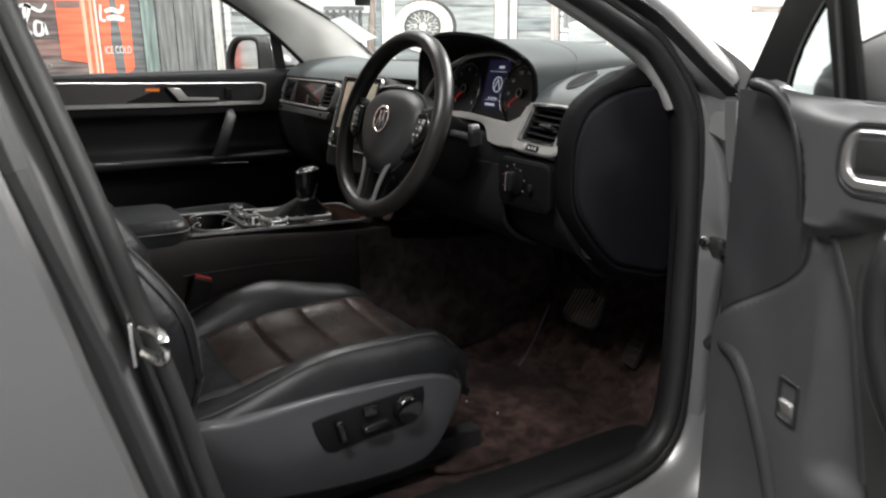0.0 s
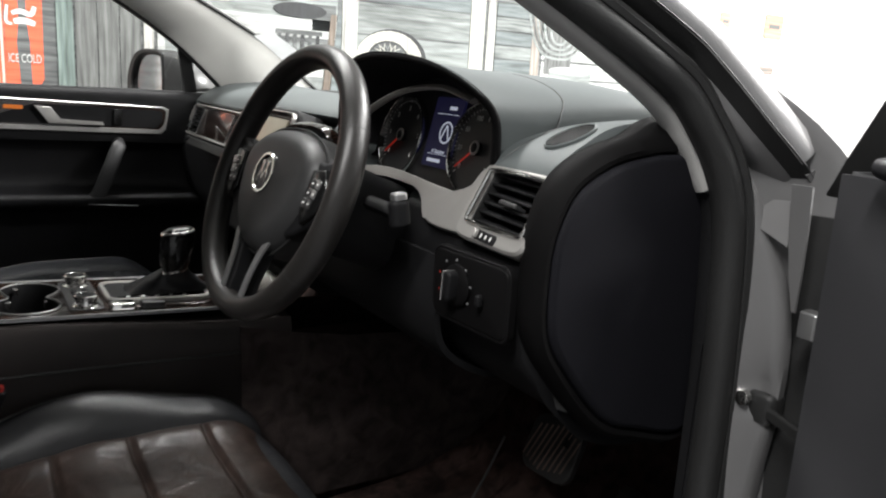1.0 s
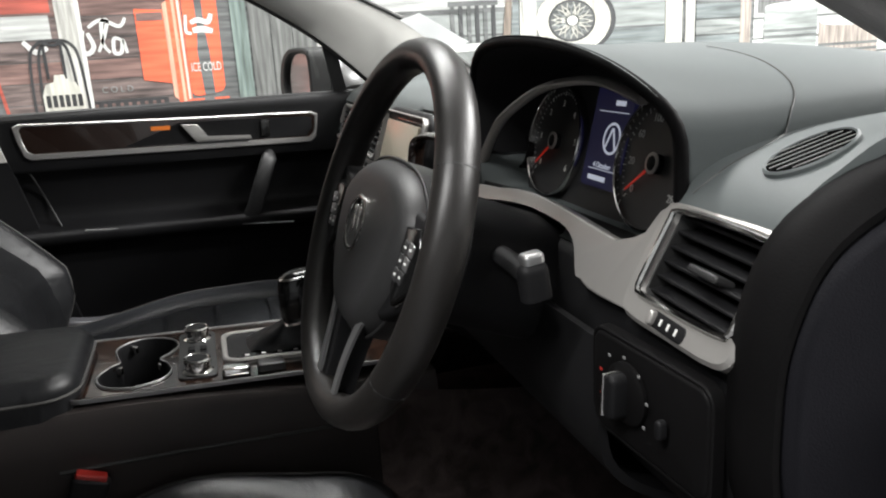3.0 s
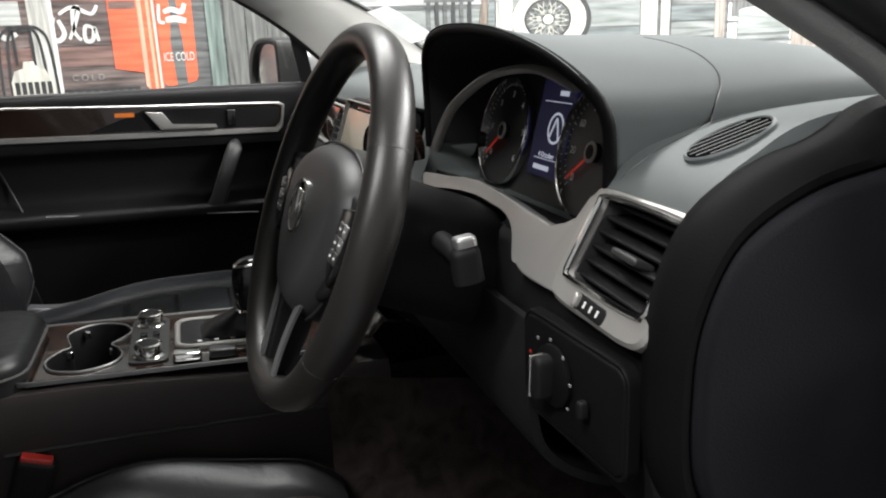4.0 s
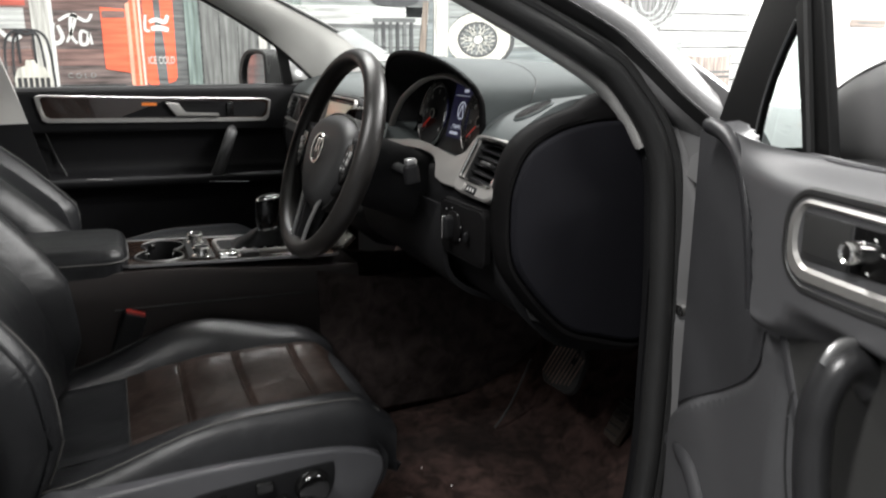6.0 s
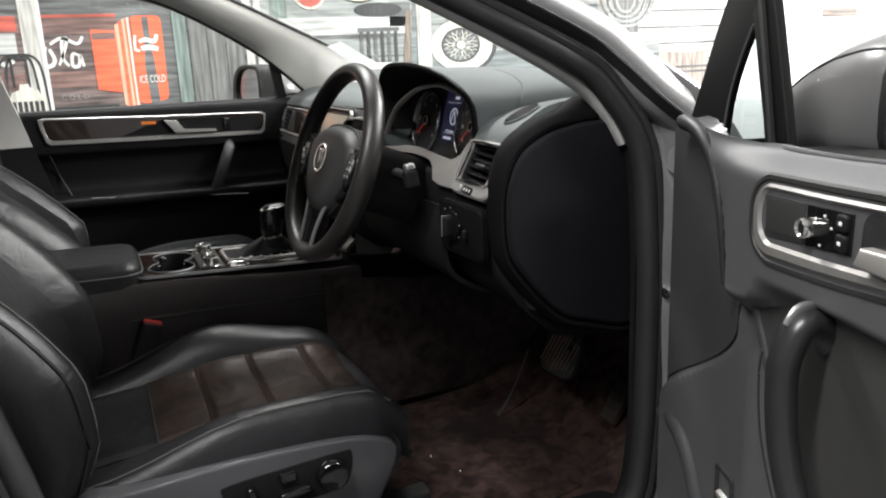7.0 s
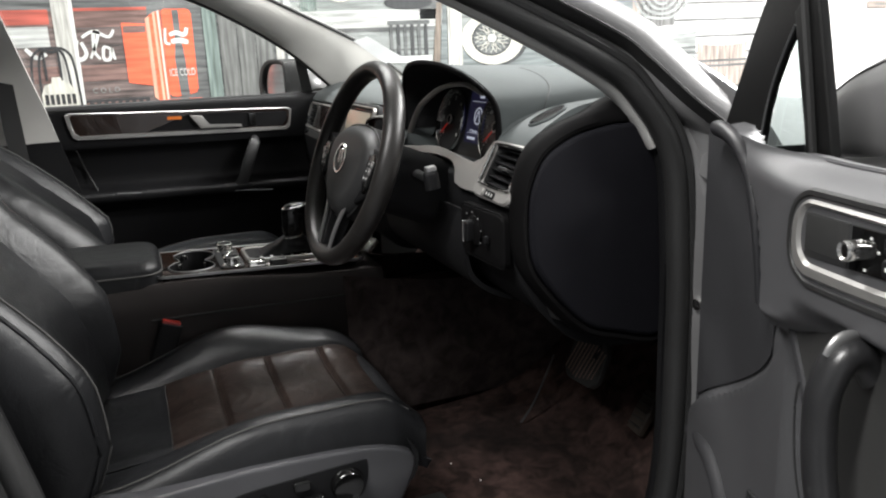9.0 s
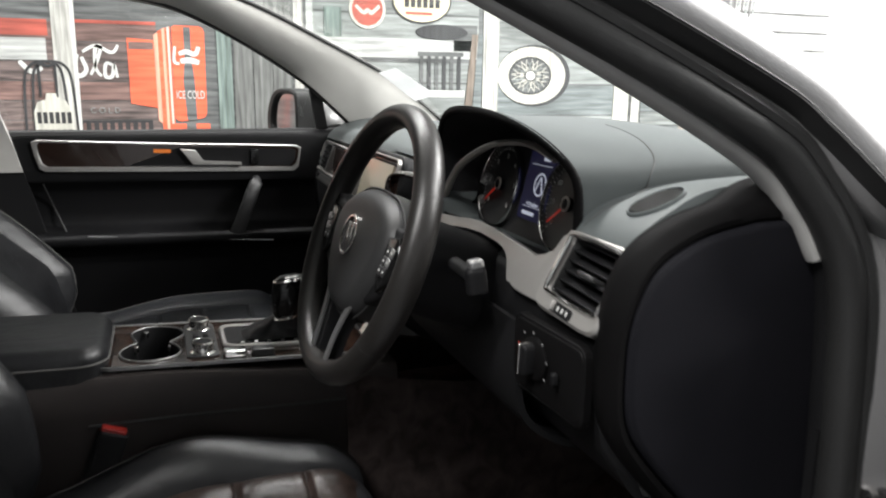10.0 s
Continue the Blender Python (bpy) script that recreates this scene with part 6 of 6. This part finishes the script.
# driver's door, swung wide open: u runs from the hinge, w stands in towards the seat
DU, DN, DO = V(0.9455, -0.3256, 0), V(-0.3256, -0.9455, 0), V(0.955, 0.36, 0)


def dd(u, z, w=0.0):
    return DO + DU * u + DN * w + V(0, 0, z)


def belt_z(u):
    return 1.243 - 0.020 * sstep(-0.04, 0.22, u) + 0.010 * sstep(0.24, 0.50, u) - 0.018 * sstep(0.055, 0.040, u)


def ridge(z):
    """How far from the hinge edge the raised trim begins, by height."""
    pts = ((1.07, 0.177), (1.12, 0.171), (1.16, 0.159), (1.19, 0.138), (1.207, 0.118), (1.225, 0.088), (1.24, 0.045), (1.30, 0.0))
    for (za, ua), (zb, ub) in zip(pts, pts[1:]):
        if z <= zb:
            return ua + (ub - ua) * max(0, z - za) / (zb - za)
    return -0.06


rows = []
US = [-0.016, -0.014] + [-0.012 + 0.0045 * i for i in range(48)] + [0.205, 0.21, 0.22, 0.23, 0.24, 0.26, 0.32, 0.40, 0.50, 0.62, 0.75, 0.86, 0.90]
for u in US:
    col_pts = []
    top = belt_z(u)
    for k in range(151):
        z = 0.42 + 0.58 * k / 70 if k < 70 else 1.0 + (top - 1.0) * (k - 70) / 80
        w = 0.042 - 0.007 * sstep(-0.01, 0.08, u) - (0.05 if u < -0.015 else 0)
        w += 0.032 * sstep(-0.03, 0.03, u) * sstep(ridge(z) - 0.003, ridge(z) + 0.011, u) * sstep(1.045 + 0.036 * sstep(0.2, 0.34, u), 1.072 + 0.036 * sstep(0.2, 0.34, u), z)
        low = sstep(0.84, 0.78, z)
        bend = -0.030 + 0.20 * sstep(0.84, 1.02, z)
        w += 0.012 * sstep(bend - 0.003, bend + 0.014, u) * (1 - sstep(1.03, 1.08, z))
        w -= 0.03 * sstep(0.21, 0.25, u) * (sstep(0.72, 0.76, z) - sstep(1.0, 1.05, z))
        w -= (0.010 + 0.025 * sstep(0.12, 0.24, u)) * sstep(top - 0.035, top, z) ** 2
        if u > 0.87:
            w -= 0.03
        col_pts.append(dd(u, z, w))
    rows.append(col_pts)
# Paler than the passenger door: the light on it is in the colour.
ddoor = part("driver_door", surf(rows, thick=0.003), DOOR_LIT, car, "driver's door standing open, light put into its grey trim")
part("outer_skin", surf([[dd(u, z, -0.075 - 0.045 * math.sin(math.pi * min(1, max(0, (z - 0.35) / 0.9)))) for z in (0.38, 0.5, 0.7, 0.9, 1.05, 1.13, 1.165)] for u in (-0.016, 0.1, 0.3, 0.5, 0.7, 0.9)], thick=0.01), PAINT, ddoor)
part("door_edge", surf([[dd(-0.018, z, w) for w in (-0.10, -0.06, -0.005)] for z in (0.42, 0.7, 1.0, 1.2)], thick=0.006), RUBBER, ddoor)
part("door_top_edge", surf([[dd(u, belt_z(u) - 0.009 - 0.014 * sstep(0.20, 0.10, u) + 0.02 * min(0, w), w) for w in (-0.08, -0.04, 0.020)] for u in (0.16, 0.3, 0.6, 0.9)], thick=0.006), FRAME_BLACK, ddoor)
part("belt_shelf", surf([[dd(u, belt_z(u) - 0.0015 - 0.014 * sstep(0.20, 0.10, u) - 0.05 * (0.034 - w), w) for w in (0.034, 0.026, 0.016)] for u in [0.125 + 0.77 * m / 30 for m in range(31)]], thick=0.004), DOOR_LIT, ddoor)
rows = []
for k in range(64):
    z = 0.84 + 0.383 * k / 63
    edge = ridge(z) - 0.003 if z > 1.045 else max(-0.0095, -0.037 + 0.20 * sstep(0.84, 1.02, z))
    rows.append([dd(u, z, 0.0435 - 0.007 * sstep(-0.01, 0.08, u)) for u in [-0.0115 + (edge + 0.0115) * m / 10 for m in range(11)]])
part("edge_trim", surf(rows, thick=0.0015), EDGE_GREY, ddoor, "dark grey textured trim along the hinge edge")
part("pad_roll", tube(spl([dd(u, z, w) for u, z, w in ((0.043, 1.234, 0.060), (0.075, 1.231, 0.060), (0.106, 1.2215, 0.061), (0.132, 1.203, 0.062), (0.151, 1.175, 0.063), (0.166, 1.13, 0.063), (0.173, 1.07, 0.060))], 6), 0.0098, 12, scale=lambda f: min(1, 0.75 + 4 * f) * (1 - 0.6 * f)), ROLL_BLACK, ddoor, "padded roll round the trim corner")
part("door_rubber", tube(spl([dd(u - 0.002, z, 0.038) for u, z in ((0.100, 1.216), (0.118, 1.204), (0.138, 1.187), (0.159, 1.158), (0.170, 1.12), (0.176, 1.07), (0.178, 1.055))], 5), 0.0030, 8), RUBBER, ddoor)
# silver framed switch strip
dm = fr(dd(0.47, 1.165, 0.064), DU, DN)
fo = [(p.x, p.y) for p in spl([(x, y, 0) for x, y in ((-0.229, -0.005), (-0.228, 0.008), (-0.222, 0.020), (-0.208, 0.029), (-0.19, 0.031), (-0.113, 0.0345), (-0.033, 0.039), (0.1, 0.046), (0.2, 0.051), (0.225, 0.045), (0.232, 0.02), (0.225, 0.0), (0.2, -0.005), (0.1, -0.012), (-0.023, -0.022), (-0.103, -0.031), (-0.19, -0.038), (-0.208, -0.037), (-0.222, -0.030), (-0.228, -0.018))], 4, True)]
fi = [(p.x, p.y) for p in spl([(x, y, 0) for x, y in ((-0.216, -0.003), (-0.215, 0.008), (-0.211, 0.018), (-0.204, 0.0235), (-0.19, 0.0255), (-0.112, 0.029), (-0.032, 0.034), (0.1, 0.041), (0.195, 0.045), (0.215, 0.04), (0.22, 0.02), (0.215, 0.008), (0.195, 0.004), (0.1, -0.001), (-0.024, -0.011), (-0.105, -0.0185), (-0.185, -0.024), (-0.201, -0.024), (-0.211, -0.018), (-0.215, -0.010))], 4, True)]
sf = part("switch_frame", hoop(fo, fi, 0.014, dm @ pose(0, 0, 0.006), 0.003), TRIM, ddoor, "satin silver frame round the switches")
part("switch_bed", plate(inset(fi, -0.002), 0.005, dm @ pose(0, 0, 0.001)), PLASTIC, sf)
part("frame_groove", sweep([dm @ V(x, y, 0.001) for x, y in inset(fo, -0.006)], ring(0.004, None, 6), True, DN), RUBBER, sf)
tw = part("tweeter_grille", plate([(-0.207, -0.020), (-0.143, -0.014), (-0.143, 0.023), (-0.209, 0.019)], 0.004, dm @ pose(0, 0, 0.004), 0.001), DARK_GREY, ddoor, "fine mesh tweeter cover")
for i in range(20):
    part("mesh_rib", box(0.0010, 0.031, 0.0006, dm @ pose(-0.205 + 0.0031 * i, 0.002 + 0.0002 * i, 0.0043), 0.0002), HOUSING, tw)
mp = part("mirror_switch_panel", plate([(-0.140, -0.0135), (-0.078, -0.007), (-0.078, 0.026), (-0.140, 0.0225)], 0.004, dm @ pose(0, 0, 0.0045), 0.001), GLOSS, ddoor, "mirror control with a chrome knob")
part("mirror_knob", lathe([(0.0085, 0.0), (0.0085, 0.010), (0.0075, 0.012), (0.0055, 0.010), (0.001, 0.010)], 24, dm @ pose(-0.130, 0.005, 0.0045)), CHROME, mp)
for i in range(2):
    part("switch_key", box(0.014, 0.014, 0.005, dm @ pose(-0.088, 0.001 + 0.016 * i, 0.0055), 0.002), PLASTIC, mp)
    part("key_mark", box(0.004, 0.003, 0.0005, dm @ pose(-0.088, 0.001 + 0.016 * i, 0.0083), 0.0002), WHITE, mp)
for i in range(5):
    a = math.radians(20 + 60 * i)
    part("key_mark", box(0.0026, 0.002, 0.0005, dm @ pose(-0.116 + 0.013 * math.cos(a), 0.005 + 0.013 * math.sin(a), 0.005), 0.0002), WHITE, mp)
part("handle_cup", plate(rrect(0.20, 0.046, 0.016, 5), 0.004, dm @ pose(0.03, 0.010, 0.003), 0.002), RUBBER, ddoor)
part("door_handle", plate([(-0.09, -0.020), (0.06, -0.020), (0.08, 0.0), (0.06, 0.006), (-0.085, -0.004)], 0.012, dm @ pose(0.03, 0.010, 0.014), 0.003), SILVER, ddoor, "satin silver door handle")
# grab handle: an upright padded bow
gh = spl([dd(0.338, 1.060, 0.040), dd(0.342, 1.078, 0.052), dd(0.346, 1.088, 0.066), dd(0.350, 1.085, 0.080), dd(0.350, 1.060, 0.090), dd(0.349, 1.03, 0.091), dd(0.355, 0.985, 0.090), dd(0.370, 0.942, 0.087), dd(0.392, 0.90, 0.082), dd(0.42, 0.855, 0.070), dd(0.45, 0.82, 0.04)], 6)
gr = part("grab_handle", sweep(gh, ring(0.0130, 0.0155, 16), False, DU), GRIP, ddoor, "padded grab handle with a silver cap")
part("handle_cap", sweep([p + (p - dd(0.345, 1.040, 0.055)).normalized() * 0.0125 for p in gh[9:21]], ring(0.0075, 0.0040, 12), False, DU, scale=lambda f: 0.5 + 0.55 * math.sin(math.pi * (0.08 + 0.84 * f))), RING_GREY, gr, "satin silver cap")
part("handle_stitch", tube([p + DN * 0.012 - DU * 0.0165 for p in gh[24:52]], 0.0011, 6), DARK_GREY, gr)
part("grab_recess", plate([(p.x, p.y) for p in spl([(-0.192, 0.163, 0), (-0.18, 0.178, 0), (-0.12, 0.190, 0), (0.0, 0.195, 0), (0.30, 0.188, 0), (0.38, 0.15, 0), (0.40, -0.10, 0), (0.2, -0.22, 0), (-0.02, -0.24, 0), (-0.09, -0.12, 0), (-0.125, 0.0, 0), (-0.145, 0.075, 0), (-0.168, 0.12, 0)][::-1], 4, True)], 0.004, fr(dd(0.42, 0.90, 0.051), DU, DN), 0.002), HOUSING, ddoor, "dark recess behind the handle")
part("recess_panel", plate([(p.x, p.y) for p in spl([(0.045, 0.165, 0), (0.10, 0.175, 0), (0.30, 0.165, 0), (0.36, 0.12, 0), (0.37, -0.10, 0), (0.2, -0.19, 0), (0.08, -0.20, 0), (0.03, -0.10, 0), (0.028, 0.05, 0)][::-1], 4, True)], 0.003, fr(dd(0.42, 0.90, 0.054), DU, DN), 0.001), PLASTIC, ddoor)
part("recess_rim", sweep([fr(dd(0.42, 0.90, 0.050), DU, DN) @ p for p in spl([(0.38, 0.16, 0), (0.30, 0.192, 0), (0.0, 0.199, 0), (-0.12, 0.195, 0), (-0.18, 0.182, 0), (-0.196, 0.165, 0), (-0.172, 0.12, 0), (-0.149, 0.075, 0), (-0.129, 0.0, 0), (-0.095, -0.12, 0)], 5)], ring(0.006, 0.005, 8), False, DN), EDGE_GREY, ddoor)
# tailgate release button and speaker pocket
bm2 = fr(dd(0.172, 0.812, 0.050), DU, DN)
tb = part("release_bezel", hoop(rrect(0.044, 0.066, 0.006), rrect(0.030, 0.052, 0.004), 0.014, bm2, 0.002), DARK_GREY, ddoor, "tailgate release switch")
part("release_bed", plate(rrect(0.031, 0.053, 0.004), 0.003, bm2 @ pose(0, 0, -0.010)), RUBBER, tb)
part("release_key", box(0.026, 0.022, 0.010, bm2 @ pose(0, -0.010, -0.005, 18), 0.002), SILVER, tb)
pk = [(p.x, p.y) for p in spl([(-0.06, 0.80, 0), (-0.045, 0.815, 0), (-0.008, 0.829, 0), (0.042, 0.828, 0), (0.073, 0.806, 0), (0.097, 0.775, 0), (0.130, 0.72, 0), (0.165, 0.65, 0), (0.21, 0.56, 0), (0.27, 0.49, 0)], 5)]
part("pocket_ridge", tube([dd(u, z, 0.046 if u > 0.03 else 0.026 + 0.02 * sstep(-0.05, 0.03, u)) for u, z in pk], 0.013, 10), EDGE_GREY, ddoor)
# window frame, quarter light and post
part("window_frame", plate([(-0.072, 1.195), (-0.055, 1.232), (-0.022, 1.287), (0.004, 1.331), (0.042, 1.386), (0.10, 1.455), (0.18, 1.525), (0.33, 1.59), (0.55, 1.615), (0.80, 1.57), (0.80, 1.53), (0.55, 1.565), (0.33, 1.545), (0.20, 1.485), (0.140, 1.395), (0.112, 1.358), (0.100, 1.340), (0.080, 1.312), (0.061, 1.280), (0.049, 1.250), (0.042, 1.222), (0.036, 1.195)][::-1], 0.008, fr(dd(0, 0, 0.006), DU, DN), 0.003), FRAME_BLACK, ddoor, "black window frame")
part("quarter_post", plate([(0.100, 1.352), (0.122, 1.280), (0.134, 1.245), (0.148, 1.195), (0.196, 1.195), (0.176, 1.265), (0.150, 1.345), (0.136, 1.385)], 0.010, fr(dd(0, 0, 0.009), DU, DN), 0.003), FRAME_BLACK, ddoor)
part("post_channel", tube([dd(0.166, 1.21, 0.012), dd(0.146, 1.285, 0.012), dd(0.122, 1.372, 0.012)], 0.004, 6), RUBBER, ddoor)
qg = part("quarter_light", surf([[dd(0.03, 1.195, -0.003), dd(0.155, 1.195, -0.003)], [dd(0.055, 1.27, -0.003), dd(0.13, 1.27, -0.003)], [dd(0.098, 1.345, -0.003), dd(0.11, 1.345, -0.003)]]), TINT, ddoor, "greenish quarter glass")
qg.visible_shadow = False
part("quarter_seal", tube(spl([dd(u + 0.001, z, 0.0075) for u, z in ((0.036, 1.196), (0.042, 1.222), (0.049, 1.250), (0.061, 1.280), (0.080, 1.312), (0.100, 1.340))], 4), 0.0012, 6), RING_GREY, ddoor)
# door mirror: a case that swells towards its glass
def case(u, inner, outer, low, high):
    cw, cz, rw, rz = (inner + outer) / 2, (low + high) / 2, (inner - outer) / 2, (high - low) / 2
    return [dd(u + 0.02 * math.cos(a), cz + rz * math.copysign(abs(math.sin(a)) ** 0.6, math.sin(a)), cw + rw * math.copysign(abs(math.cos(a)) ** 0.6, math.cos(a))) for a in [2 * math.pi * j / 32 for j in range(32)]]


CASE = [(-0.060, -0.115, -0.16, 1.205, 1.222), (-0.055, -0.095, -0.20, 1.195, 1.236), (-0.030, -0.082, -0.26, 1.182, 1.258), (0.0, -0.078, -0.300, 1.176, 1.280), (0.04, -0.076, -0.325, 1.172, 1.304), (0.085, -0.076, -0.338, 1.170, 1.322), (0.13, -0.077, -0.342, 1.170, 1.332), (0.16, -0.079, -0.342, 1.171, 1.334), (0.172, -0.083, -0.338, 1.175, 1.330)]
dmir = part("door_mirror", surf([case(*q) for q in CASE], False, True), PAINT, ddoor, "grey metallic door mirror")
part("case_seam", sweep(spl([case(*q)[3] for q in CASE[2:]], 3), ring(0.0015, None, 6), False, (0, 0, 1)), RUBBER, dmir)
part("mirror_shroud", surf([case(0.170, -0.083, -0.338, 1.175, 1.330), case(0.182, -0.084, -0.337, 1.176, 1.329), case(0.184, -0.091, -0.330, 1.183, 1.322), case(0.168, -0.098, -0.323, 1.190, 1.315)], False, True), RUBBER, dmir)
bm = surf([case(0.170, -0.096, -0.325, 1.188, 1.317), case(0.171, -0.20, -0.24, 1.24, 1.26)], False, True)
bm.verts.ensure_lookup_table()
bm.faces.new([bm.verts[32 + k] for k in range(32)])
part("mirror_glass", bm, MIRROR, dmir)
part("mirror_foot", sweep([dd(0.10, 1.150, -0.06), dd(0.10, 1.160, -0.09), dd(0.10, 1.178, -0.14)], ring(0.04, 0.014, 12), False, (0, 0, 1)), RUBBER, dmir)
